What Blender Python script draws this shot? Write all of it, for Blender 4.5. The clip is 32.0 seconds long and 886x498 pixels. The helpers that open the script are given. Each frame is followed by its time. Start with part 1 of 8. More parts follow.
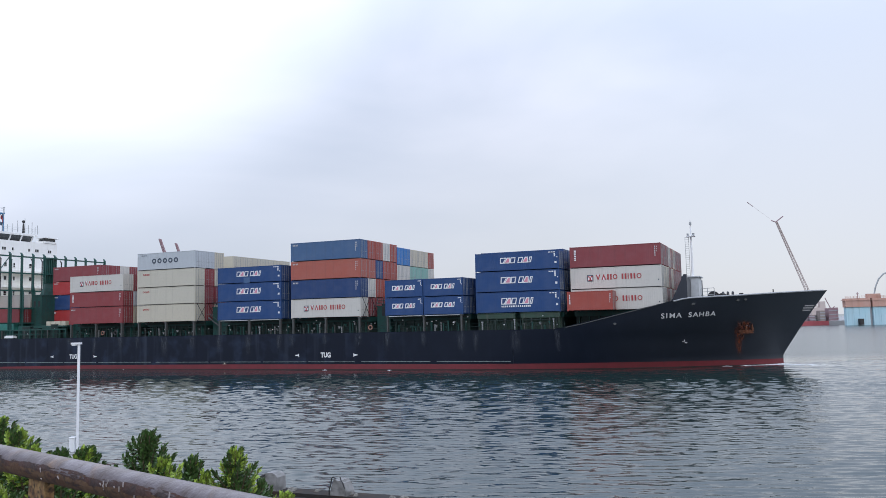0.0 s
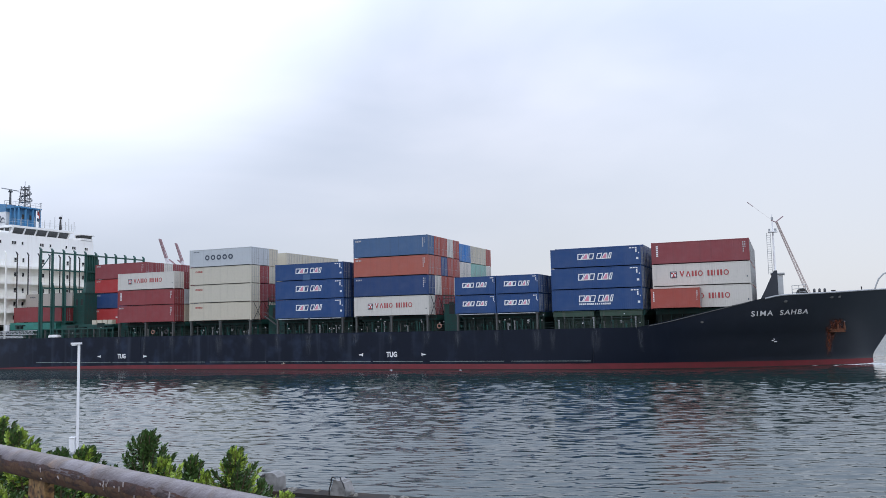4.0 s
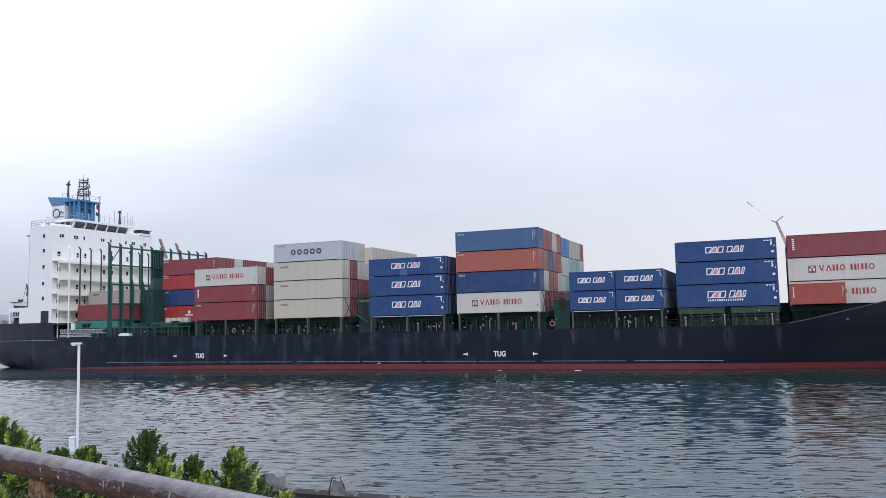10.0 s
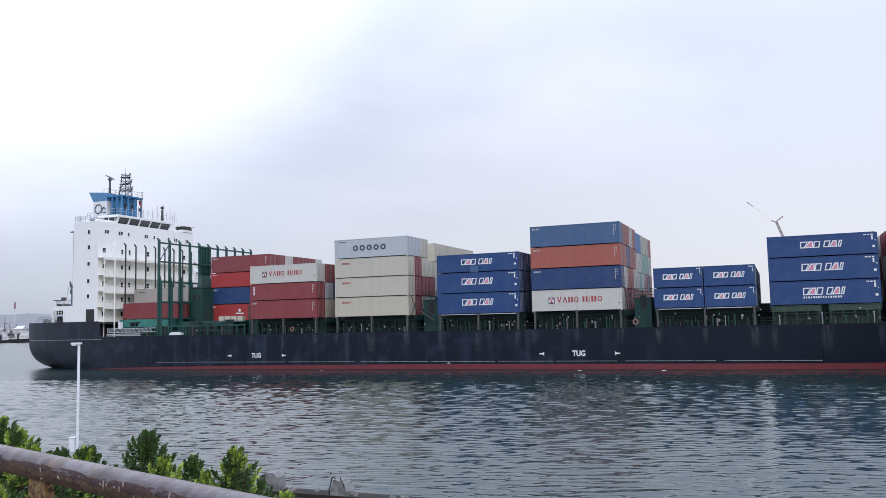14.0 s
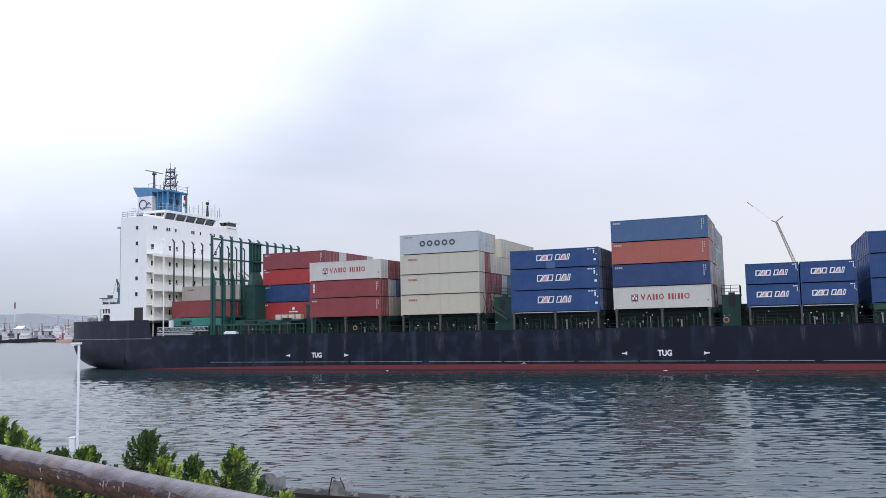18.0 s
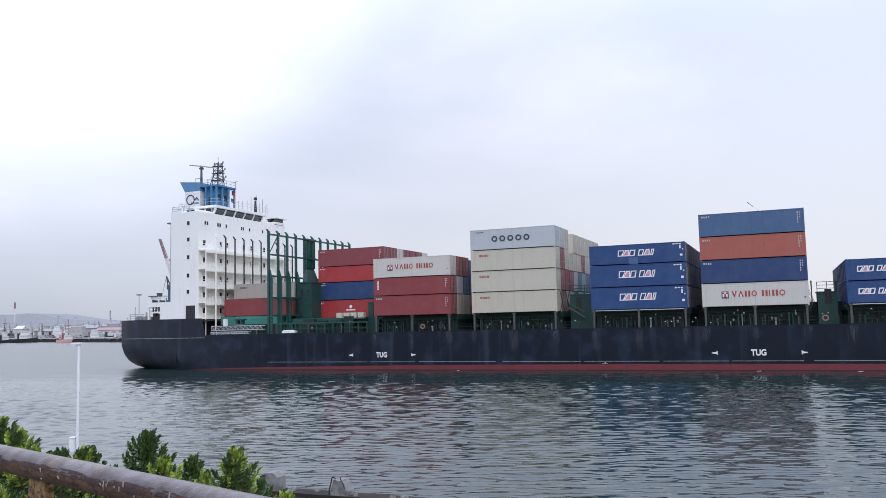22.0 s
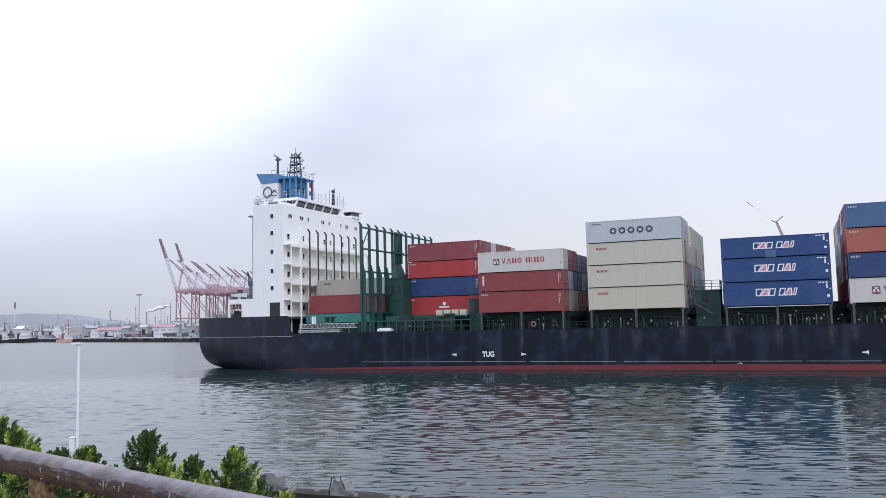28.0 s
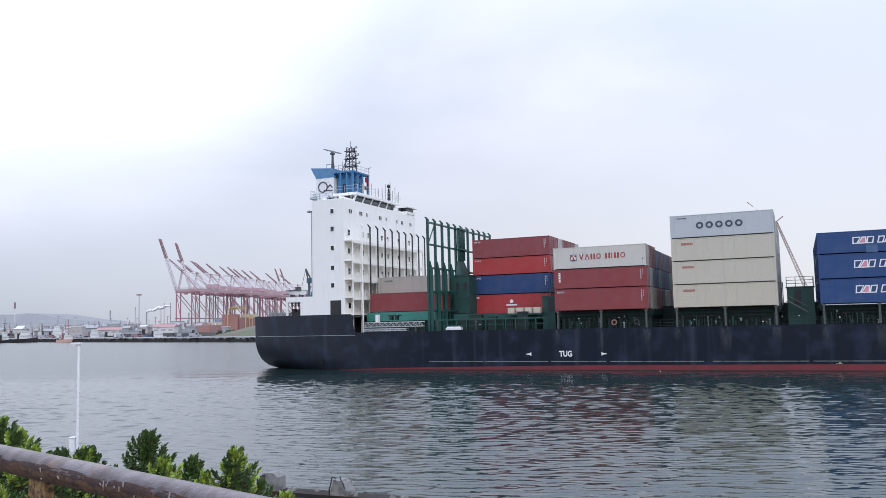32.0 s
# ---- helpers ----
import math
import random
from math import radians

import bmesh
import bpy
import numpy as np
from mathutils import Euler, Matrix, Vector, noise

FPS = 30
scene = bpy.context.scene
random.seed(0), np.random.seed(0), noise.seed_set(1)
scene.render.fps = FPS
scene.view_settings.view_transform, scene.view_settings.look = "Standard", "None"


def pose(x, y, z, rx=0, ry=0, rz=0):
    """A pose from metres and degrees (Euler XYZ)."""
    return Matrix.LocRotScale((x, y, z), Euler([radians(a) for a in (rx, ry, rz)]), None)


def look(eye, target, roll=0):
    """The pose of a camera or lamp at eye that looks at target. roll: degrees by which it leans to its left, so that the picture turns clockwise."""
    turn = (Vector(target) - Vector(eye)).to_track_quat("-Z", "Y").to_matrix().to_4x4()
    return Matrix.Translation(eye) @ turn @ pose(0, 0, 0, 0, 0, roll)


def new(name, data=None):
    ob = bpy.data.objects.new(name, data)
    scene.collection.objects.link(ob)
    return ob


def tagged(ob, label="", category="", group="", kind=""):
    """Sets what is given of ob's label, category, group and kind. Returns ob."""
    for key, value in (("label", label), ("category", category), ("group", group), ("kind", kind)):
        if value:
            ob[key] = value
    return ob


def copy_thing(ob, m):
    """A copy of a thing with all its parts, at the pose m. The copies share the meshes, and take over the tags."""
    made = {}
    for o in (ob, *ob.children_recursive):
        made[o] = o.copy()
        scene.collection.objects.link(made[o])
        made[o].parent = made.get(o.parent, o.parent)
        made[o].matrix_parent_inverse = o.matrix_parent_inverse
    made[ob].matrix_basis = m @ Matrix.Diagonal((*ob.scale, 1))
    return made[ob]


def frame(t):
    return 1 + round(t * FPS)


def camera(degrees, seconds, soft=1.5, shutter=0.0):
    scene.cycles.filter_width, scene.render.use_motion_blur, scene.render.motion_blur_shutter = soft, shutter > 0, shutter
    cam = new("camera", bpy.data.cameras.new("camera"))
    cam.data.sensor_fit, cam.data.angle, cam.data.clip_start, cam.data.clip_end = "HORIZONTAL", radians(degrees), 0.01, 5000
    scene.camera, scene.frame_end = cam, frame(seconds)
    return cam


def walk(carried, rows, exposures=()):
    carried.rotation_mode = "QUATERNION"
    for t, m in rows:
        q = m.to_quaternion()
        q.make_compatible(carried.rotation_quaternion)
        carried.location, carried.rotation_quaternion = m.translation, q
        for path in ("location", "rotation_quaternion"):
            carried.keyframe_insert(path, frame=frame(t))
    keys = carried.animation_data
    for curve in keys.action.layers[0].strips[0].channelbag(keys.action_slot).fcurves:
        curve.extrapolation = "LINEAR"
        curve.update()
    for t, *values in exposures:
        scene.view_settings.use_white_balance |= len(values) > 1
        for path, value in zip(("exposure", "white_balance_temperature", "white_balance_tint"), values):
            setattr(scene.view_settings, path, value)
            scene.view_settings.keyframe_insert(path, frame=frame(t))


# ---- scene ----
# ---------------------------------------------------------------- camera (it stands still)
cam = camera(57.48, 32.0, soft=0.75)
EYE = (0.0, 0.0, 6.778)
TILT = math.tan(radians(5.154))
VIEW = look(EYE, (0.0, 100.0, 6.778 + 100.0 * TILT), -1.323)
walk(cam, [(0.0, VIEW), (32.0, VIEW)],
     [(0.0, -0.10, 6330, 11), (3.4, -0.10, 6330, 11), (6.0, -0.04, 6370, 12), (16.0, -0.03, 6390, 13), (32.0, 0.0, 6410, 13)])


def ship_pose(t):
    """Where the ship is at t seconds: it slides past under a nearly constant heading."""
    u = (t - 16.0) / 16.0
    x = -11.380 + 40.7266 * u - 0.1597 * u ** 2 - 0.2198 * u ** 3 - 0.0438 * u ** 4
    y = 119.945 - 18.1563 * u - 0.2827 * u ** 2 + 0.5956 * u ** 3
    w = -0.39277 - 0.007256 * u - 0.013109 * u ** 2
    return pose(x, y, 0, 0, 0, math.degrees(w))


TURNING = []                      # the radar scanner, in its post's space
MOVING = []                       # (thing, its pose on the ship)
TIMES = [0.0, 4.0, 8.0, 12.0, 16.0, 20.0, 24.0, 28.0, 32.0]

# ---------------------------------------------------------------- world, sun
SUN_EL, SUN_AZ = 35.0, 163.0      # behind the camera, veiled by cloud
world = bpy.data.worlds.new("overcast_sky")
scene.world = world
world.use_nodes = True
wn, wl = world.node_tree.nodes, world.node_tree.links
wn.clear()
w_out = wn.new("ShaderNodeOutputWorld")
w_bg = wn.new("ShaderNodeBackground")
w_sky = wn.new("ShaderNodeTexSky")
w_sky.sky_type = "NISHITA"
w_sky.sun_disc = False
w_sky.sun_elevation = radians(SUN_EL)
w_sky.sun_rotation = radians(SUN_AZ)
w_tc = wn.new("ShaderNodeTexCoord")
w_map = wn.new("ShaderNodeMapping")
w_map.inputs["Scale"].default_value = (1.0, 1.0, 2.2)
w_map.inputs["Location"].default_value = (0.35, 0.1, 0.62)
w_n1 = wn.new("ShaderNodeTexNoise")
w_n1.inputs["Scale"].default_value = 1.7
w_n1.inputs["Detail"].default_value = 5.0
w_n1.inputs["Roughness"].default_value = 0.48
w_n1.inputs["Distortion"].default_value = 0.35
w_ramp = wn.new("ShaderNodeValToRGB")
w_ramp.color_ramp.elements[0].position = 0.40
w_ramp.color_ramp.elements[0].color = (0.63, 0.705, 0.85, 1)
w_ramp.color_ramp.elements[1].position = 0.59
w_ramp.color_ramp.elements[1].color = (0.82, 0.868, 1.0, 1)
# cloud cover brightens towards the zenith and is greyer near the horizon
w_sep = wn.new("ShaderNodeSeparateXYZ")
w_zr = wn.new("ShaderNodeMapRange")
w_zr.inputs["From Min"].default_value = 0.0
w_zr.inputs["From Max"].default_value = 1.0
w_zr.inputs["To Min"].default_value = 0.86
w_zr.inputs["To Max"].default_value = 1.75
w_mul = wn.new("ShaderNodeVectorMath")
w_mul.operation = "SCALE"
w_sk = wn.new("ShaderNodeVectorMath")
w_sk.operation = "SCALE"
w_sk.inputs["Scale"].default_value = 0.10
w_mix = wn.new("ShaderNodeMix")
w_mix.data_type = "RGBA"
w_mix.inputs["Factor"].default_value = 0.90
wl.new(w_tc.outputs["Generated"], w_map.inputs["Vector"])
wl.new(w_map.outputs["Vector"], w_n1.inputs["Vector"])
wl.new(w_n1.outputs["Fac"], w_ramp.inputs["Fac"])
wl.new(w_tc.outputs["Generated"], w_sep.inputs["Vector"])
wl.new(w_sep.outputs["Z"], w_zr.inputs["Value"])
# thinner cloud high on one side, bluer low down
w_dot = wn.new("ShaderNodeVectorMath")
w_dot.operation = "DOT_PRODUCT"
w_dot.inputs[1].default_value = (-0.41, 0.74, 0.53)
w_glow = wn.new("ShaderNodeMapRange")
w_glow.interpolation_type = "SMOOTHSTEP"
w_glow.inputs["From Min"].default_value = 0.88
w_glow.inputs["From Max"].default_value = 1.0
w_glow.inputs["To Min"].default_value = 0.0
w_glow.inputs["To Max"].default_value = 0.75
w_add = wn.new("ShaderNodeVectorMath")
w_add.operation = "ADD"
w_low = wn.new("ShaderNodeMapRange")
w_low.inputs["From Min"].default_value = 0.0
w_low.inputs["From Max"].default_value = 0.15
w_low.inputs["To Min"].default_value = 0.95
w_low.inputs["To Max"].default_value = 0.0
w_tint = wn.new("ShaderNodeMix")
w_tint.data_type = "RGBA"
w_tint.inputs["B"].default_value = (0.555, 0.62, 0.725, 1)
wl.new(w_tc.outputs["Generated"], w_dot.inputs[0])
wl.new(w_dot.outputs["Value"], w_glow.inputs["Value"])
wl.new(w_sep.outputs["Z"], w_low.inputs["Value"])
w_side = wn.new("ShaderNodeMapRange")
w_side.inputs["From Min"].default_value = -0.45
w_side.inputs["From Max"].default_value = 0.02
w_side.inputs["To Min"].default_value = 1.0
w_side.inputs["To Max"].default_value = 0.12
w_both = wn.new("ShaderNodeMath")
w_both.operation = "MULTIPLY"
wl.new(w_sep.outputs["X"], w_side.inputs["Value"])
wl.new(w_low.outputs["Result"], w_both.inputs[0])
wl.new(w_side.outputs["Result"], w_both.inputs[1])
wl.new(w_both.outputs["Value"], w_tint.inputs["Factor"])
wl.new(w_ramp.outputs["Color"], w_tint.inputs["A"])
# a neutral veil over the horizon on the other side
w_low2 = wn.new("ShaderNodeMapRange")
w_low2.inputs["From Min"].default_value = 0.04
w_low2.inputs["From Max"].default_value = 0.30
w_low2.inputs["To Min"].default_value = 1.0
w_low2.inputs["To Max"].default_value = 0.0
w_side2 = wn.new("ShaderNodeMapRange")
w_side2.inputs["From Min"].default_value = -0.48
w_side2.inputs["From Max"].default_value = 0.12
w_side2.inputs["To Min"].default_value = 0.0
w_side2.inputs["To Max"].default_value = 0.9
w_both2 = wn.new("ShaderNodeMath")
w_both2.operation = "MULTIPLY"
w_veil = wn.new("ShaderNodeMix")
w_veil.data_type = "RGBA"
w_veil.inputs["B"].default_value = (0.83, 0.845, 0.88, 1)
wl.new(w_sep.outputs["Z"], w_low2.inputs["Value"])
wl.new(w_sep.outputs["X"], w_side2.inputs["Value"])
wl.new(w_low2.outputs["Result"], w_both2.inputs[0])
wl.new(w_side2.outputs["Result"], w_both2.inputs[1])
wl.new(w_both2.outputs["Value"], w_veil.inputs["Factor"])
wl.new(w_tint.outputs["Result"], w_veil.inputs["A"])
wl.new(w_veil.outputs["Result"], w_add.inputs[0])
wl.new(w_glow.outputs["Result"], w_add.inputs[1])
w_dot2 = wn.new("ShaderNodeVectorMath")
w_dot2.operation = "DOT_PRODUCT"
w_dot2.inputs[1].default_value = (0.56, 0.80, 0.20)
w_glow2 = wn.new("ShaderNodeMapRange")
w_glow2.interpolation_type = "SMOOTHSTEP"
w_glow2.inputs["From Min"].default_value = 0.82
w_glow2.inputs["From Max"].default_value = 1.0
w_glow2.inputs["To Min"].default_value = 0.0
w_glow2.inputs["To Max"].default_value = 0.13
w_add2 = wn.new("ShaderNodeVectorMath")
w_add2.operation = "ADD"
wl.new(w_tc.outputs["Generated"], w_dot2.inputs[0])
wl.new(w_dot2.outputs["Value"], w_glow2.inputs["Value"])
wl.new(w_add.outputs["Vector"], w_add2.inputs[0])
wl.new(w_glow2.outputs["Result"], w_add2.inputs[1])
# bluer between the clouds overhead
w_up = wn.new("ShaderNodeMapRange")
w_up.inputs["From Min"].default_value = 0.30
w_up.inputs["From Max"].default_value = 0.60
w_up.inputs["To Min"].default_value = 0.0
w_up.inputs["To Max"].default_value = 0.75
w_blue = wn.new("ShaderNodeMix")
w_blue.data_type = "RGBA"
w_blue.inputs["B"].default_value = (0.66, 0.765, 0.98, 1)
wl.new(w_sep.outputs["Z"], w_up.inputs["Value"])
wl.new(w_up.outputs["Result"], w_blue.inputs["Factor"])
wl.new(w_add2.outputs["Vector"], w_blue.inputs["A"])
wl.new(w_blue.outputs["Result"], w_mul.inputs[0])
w_zen = wn.new("ShaderNodeMapRange")
w_zen.interpolation_type = "SMOOTHSTEP"
w_zen.inputs["From Min"].default_value = 0.30
w_zen.inputs["From Max"].default_value = 0.80
w_zen.inputs["To Min"].default_value = 0.0
w_zen.inputs["To Max"].default_value = 0.97
w_gain = wn.new("ShaderNodeMath")
w_gain.operation = "ADD"
wl.new(w_sep.outputs["Z"], w_zen.inputs["Value"])
wl.new(w_zr.outputs["Result"], w_gain.inputs[0])
wl.new(w_zen.outputs["Result"], w_gain.inputs[1])
wl.new(w_gain.outputs["Value"], w_mul.inputs["Scale"])
wl.new(w_sky.outputs["Color"], w_sk.inputs[0])
wl.new(w_sk.outputs["Vector"], w_mix.inputs["A"])
wl.new(w_mul.outputs["Vector"], w_mix.inputs["B"])
wl.new(w_mix.outputs["Result"], w_bg.inputs["Color"])
w_bg.inputs["Strength"].default_value = 1.0
wl.new(w_bg.outputs["Background"], w_out.inputs["Surface"])

sun_data = bpy.data.lights.new("sun", "SUN")
sun_data.energy = 0.85
sun_data.angle = radians(20)
sun_data.color = (1.0, 0.97, 0.93)
sun = new("sun", sun_data)
SUN_DIR = Vector((math.sin(radians(SUN_AZ)) * math.cos(radians(SUN_EL)),
                  math.cos(radians(SUN_AZ)) * math.cos(radians(SUN_EL)), math.sin(radians(SUN_EL))))
sun.matrix_world = look(SUN_DIR * 200, (0, 0, 0))


# ---------------------------------------------------------------- materials
def material(name, color, rough=0.6, metal=0.0, grain=(), stain=(), bump=(), island=0.0, streak=(), spec=0.5, spread=0.0, fresh=()):
    """A procedural surface. grain / stain: (scale, amount, colour) mixed over the base; bump: (scale, height);
    streak: (scale, amount, colour) runs down the surface; fresh: (x from, x to) over which these marks thin out."""
    m = bpy.data.materials.new(name)
    m.use_nodes = True
    nt = m.node_tree
    b = nt.nodes["Principled BSDF"]
    b.inputs["Roughness"].default_value = rough
    b.inputs["Metallic"].default_value = metal
    b.inputs["Specular IOR Level"].default_value = spec
    tc = nt.nodes.new("ShaderNodeTexCoord")
    rgb = nt.nodes.new("ShaderNodeRGB")
    rgb.outputs[0].default_value = (*color, 1)
    out = rgb.outputs[0]
    vec = tc.outputs["Object"]

    def over(out, fac, col):
        mix = nt.nodes.new("ShaderNodeMix")
        mix.data_type = "RGBA"
        nt.links.new(fac, mix.inputs["Factor"])
        nt.links.new(out, mix.inputs["A"])
        mix.inputs["B"].default_value = (*col, 1)
        return mix.outputs["Result"]

    def noise_fac(scale, amount, lo, hi, detail=4.0, stretch=None):
        n = nt.nodes.new("ShaderNodeTexNoise")
        n.inputs["Scale"].default_value = scale
        n.inputs["Detail"].default_value = detail
        if stretch:
            mp = nt.nodes.new("ShaderNodeMapping")
            mp.inputs["Scale"].default_value = stretch
            nt.links.new(vec, mp.inputs["Vector"])
            nt.links.new(mp.outputs["Vector"], n.inputs["Vector"])
        else:
            nt.links.new(vec, n.inputs["Vector"])
        r = nt.nodes.new("ShaderNodeMapRange")
        r.inputs["From Min"].default_value = lo
        r.inputs["From Max"].default_value = hi
        r.inputs["To Min"].default_value = 0.0
        r.inputs["To Max"].default_value = amount
        nt.links.new(n.outputs["Fac"], r.inputs["Value"])
        if fresh:
            sx, mr, mu = nt.nodes.new("ShaderNodeSeparateXYZ"), nt.nodes.new("ShaderNodeMapRange"), nt.nodes.new("ShaderNodeMath")
            mu.operation = "MULTIPLY"
            for k, v in zip(("From Min", "From Max", "To Min", "To Max"), (fresh[0], fresh[1], 1.0, 0.12)):
                mr.inputs[k].default_value = v
            nt.links.new(vec, sx.inputs["Vector"])
            nt.links.new(sx.outputs["X"], mr.inputs["Value"])
            nt.links.new(r.outputs["Result"], mu.inputs[0])
            nt.links.new(mr.outputs["Result"], mu.inputs[1])
            return mu.outputs[0], n.outputs["Fac"]
        return r.outputs["Result"], n.outputs["Fac"]

    for s in ([grain] if grain else []):
        f, _ = noise_fac(s[0], s[1], 0.35, 0.7)
        out = over(out, f, s[2])
    if stain:
        f, _ = noise_fac(stain[0], stain[1], 0.5 - spread, 0.72 - spread * 1.4, 6.0)
        out = over(out, f, stain[2])
    if streak:
        f, _ = noise_fac(streak[0], streak[1], 0.54, 0.74, 5.0, (1.0, 1.0, 0.06))
        out = over(out, f, streak[2])
    if island:
        info = nt.nodes.new("ShaderNodeNewGeometry")
        hsv = nt.nodes.new("ShaderNodeHueSaturation")
        r = nt.nodes.new("ShaderNodeMapRange")
        r.inputs["To Min"].default_value = 1.0 - island
        r.inputs["To Max"].default_value = 1.0 + island
        nt.links.new(info.outputs["Random Per Island"], r.inputs["Value"])
        nt.links.new(r.outputs["Result"], hsv.inputs["Value"])
        nt.links.new(out, hsv.inputs["Color"])
        out = hsv.outputs["Color"]
    nt.links.new(out, b.inputs["Base Color"])
    if bump:
        _, f = noise_fac(bump[0], 1.0, 0.0, 1.0, 5.0)
        bp = nt.nodes.new("ShaderNodeBump")
        bp.inputs["Strength"].default_value = 0.6
        bp.inputs["Distance"].default_value = bump[1]
        nt.links.new(f, bp.inputs["Height"])
        nt.links.new(bp.outputs["Normal"], b.inputs["Normal"])
    return m


def paint(name, color, rough=0.5, dirt=0.35):
    dark = tuple(c * 0.55 + 0.02 for c in color)
    pale = tuple(c * 0.8 + 0.07 for c in color)
    return material(name, color, rough, grain=(0.8, 0.28, pale), stain=(2.6, dirt * 0.6, dark), streak=(3.0, dirt, dark),
                    bump=(14.0, 0.004))


M_HULL = material("hull_black_paint", (0.0050, 0.0085, 0.0180), 0.48, grain=(0.25, 0.5, (0.007, 0.010, 0.022)),
                  stain=(0.4, 0.75, (0.022, 0.033, 0.060)), streak=(0.75, 0.65, (0.036, 0.045, 0.066)), bump=(0.6, 0.02), spec=0.25, fresh=(30.0, 58.0))
hull_gloss = M_HULL.node_tree                                 # extra sheen put in at the bow and round the stern to brighten them
hull_paint = hull_gloss.nodes["Principled BSDF"]
hull_paint.inputs["Coat Roughness"].default_value = 0.5
where, sheen = hull_gloss.nodes.new("ShaderNodeSeparateXYZ"), hull_gloss.nodes.new("ShaderNodeMath")
sheen.operation = "MAXIMUM"
hull_gloss.links.new(hull_gloss.nodes["Texture Coordinate"].outputs["Object"], where.inputs["Vector"])
for slot, x0, x1, most in ((0, 76.0, 99.0, 1.0), (1, -34.0, -60.0, 0.42)):
    along = hull_gloss.nodes.new("ShaderNodeMapRange")
    for k, v in zip(("From Min", "From Max", "To Min", "To Max"), (x0, x1, 0.0, most)):
        along.inputs[k].default_value = v
    hull_gloss.links.new(where.outputs["X"], along.inputs["Value"])
    hull_gloss.links.new(along.outputs["Result"], sheen.inputs[slot])
for key, lo, hi in (("Specular IOR Level", 0.25, 0.8), ("Coat Weight", 0.0, 0.8)):
    gloss = hull_gloss.nodes.new("ShaderNodeMapRange")
    gloss.inputs["To Min"].default_value, gloss.inputs["To Max"].default_value = lo, hi
    hull_gloss.links.new(sheen.outputs[0], gloss.inputs["Value"])
    hull_gloss.links.new(gloss.outputs["Result"], hull_paint.inputs[key])
M_WET = material("wet_slimed_boot", (0.030, 0.014, 0.014), 0.35, grain=(0.8, 0.6, (0.016, 0.014, 0.012)), streak=(2.0, 0.5, (0.06, 0.02, 0.02)))
M_MOSS = material("faded_moss_green_paint", (0.028, 0.062, 0.040), 0.6, grain=(1.0, 0.5, (0.02, 0.04, 0.03)), stain=(2.2, 0.5, (0.05, 0.05, 0.04)), streak=(3.0, 0.5, (0.10, 0.10, 0.08)))
M_BUOY = material("faded_orange_plastic", (0.27, 0.14, 0.10), 0.7, grain=(3, 0.3, (0.3, 0.15, 0.12)))


def scuff_material(name, base, low, high, most):
    """Chalky paint, worn thin towards the edges of the patch."""
    m = material(name, base, 0.6, grain=(2.0, 0.5, low), streak=(6.0, 0.5, high))
    nt = m.node_tree
    tc = nt.nodes.new("ShaderNodeTexCoord")
    sep = nt.nodes.new("ShaderNodeSeparateXYZ")
    nt.links.new(tc.outputs["Generated"], sep.inputs["Vector"])
    def ramp(sock, a, b_, c, d):
        r = nt.nodes.new("ShaderNodeMapRange")
        r.interpolation_type = "SMOOTHSTEP"
        for k, v in zip(("From Min", "From Max", "To Min", "To Max"), (a, b_, c, d)):
            r.inputs[k].default_value = v
        nt.links.new(sock, r.inputs["Value"])
        return r.outputs["Result"]
    def times(p, q):
        t = nt.nodes.new("ShaderNodeMath")
        t.operation = "MULTIPLY"
        nt.links.new(p, t.inputs[0])
        nt.links.new(q, t.inputs[1])
        return t.outputs[0]
    n = nt.nodes.new("ShaderNodeTexNoise")
    n.inputs["Scale"].default_value = 2.5
    mp = nt.nodes.new("ShaderNodeMapping")
    mp.inputs["Scale"].default_value = (1.6, 1.0, 0.3) if most < 0.9 else (3.4, 1.0, 0.22)
    nt.links.new(tc.outputs["Object"], mp.inputs["Vector"])
    nt.links.new(mp.outputs["Vector"], n.inputs["Vector"])
    a = times(ramp(sep.outputs["X"], 0.0, 0.5, 0.0, 1.0), ramp(sep.outputs["X"], 0.5, 1.0, 1.0, 0.0))
    a = times(a, ramp(sep.outputs["Z"], 0.0, 0.8 if most < 0.9 else 0.45, 0.0, most))
    a = times(a, ramp(sep.outputs["Z"], 0.82, 1.0, 1.0, 0.1 if most > 0.9 else 0.8))
    a = times(a, ramp(n.outputs["Fac"], 0.3, 0.65, 0.15, 1.0))
    if most > 0.9:                                            # rust thins out fast towards its edges
        a = times(a, a)
    nt.links.new(a, nt.nodes["Principled BSDF"].inputs["Alpha"])
    return m


M_SCUFF = scuff_material("scuffed_hull_paint", (0.075, 0.085, 0.105), (0.045, 0.05, 0.062), (0.11, 0.12, 0.13), 0.6)
M_RUNS = scuff_material("rust_runs_on_paint", (0.26, 0.075, 0.035), (0.17, 0.045, 0.026), (0.34, 0.12, 0.06), 0.97)
M_CAP = material("rail_highlight_paint", (0.34, 0.35, 0.36), 0.55, grain=(1.5, 0.6, (0.16, 0.165, 0.17)), streak=(3, 0.4, (0.3, 0.3, 0.3)))
M_FOAM = material("white_foam", (0.75, 0.78, 0.80), 0.7, grain=(6, 0.4, (0.5, 0.54, 0.57)), bump=(9, 0.03))
M_STAN = material("scuffed_dark_steel", (0.075, 0.08, 0.078), 0.6, grain=(2, 0.5, (0.05, 0.045, 0.04)), streak=(4, 0.5, (0.16, 0.15, 0.14)))
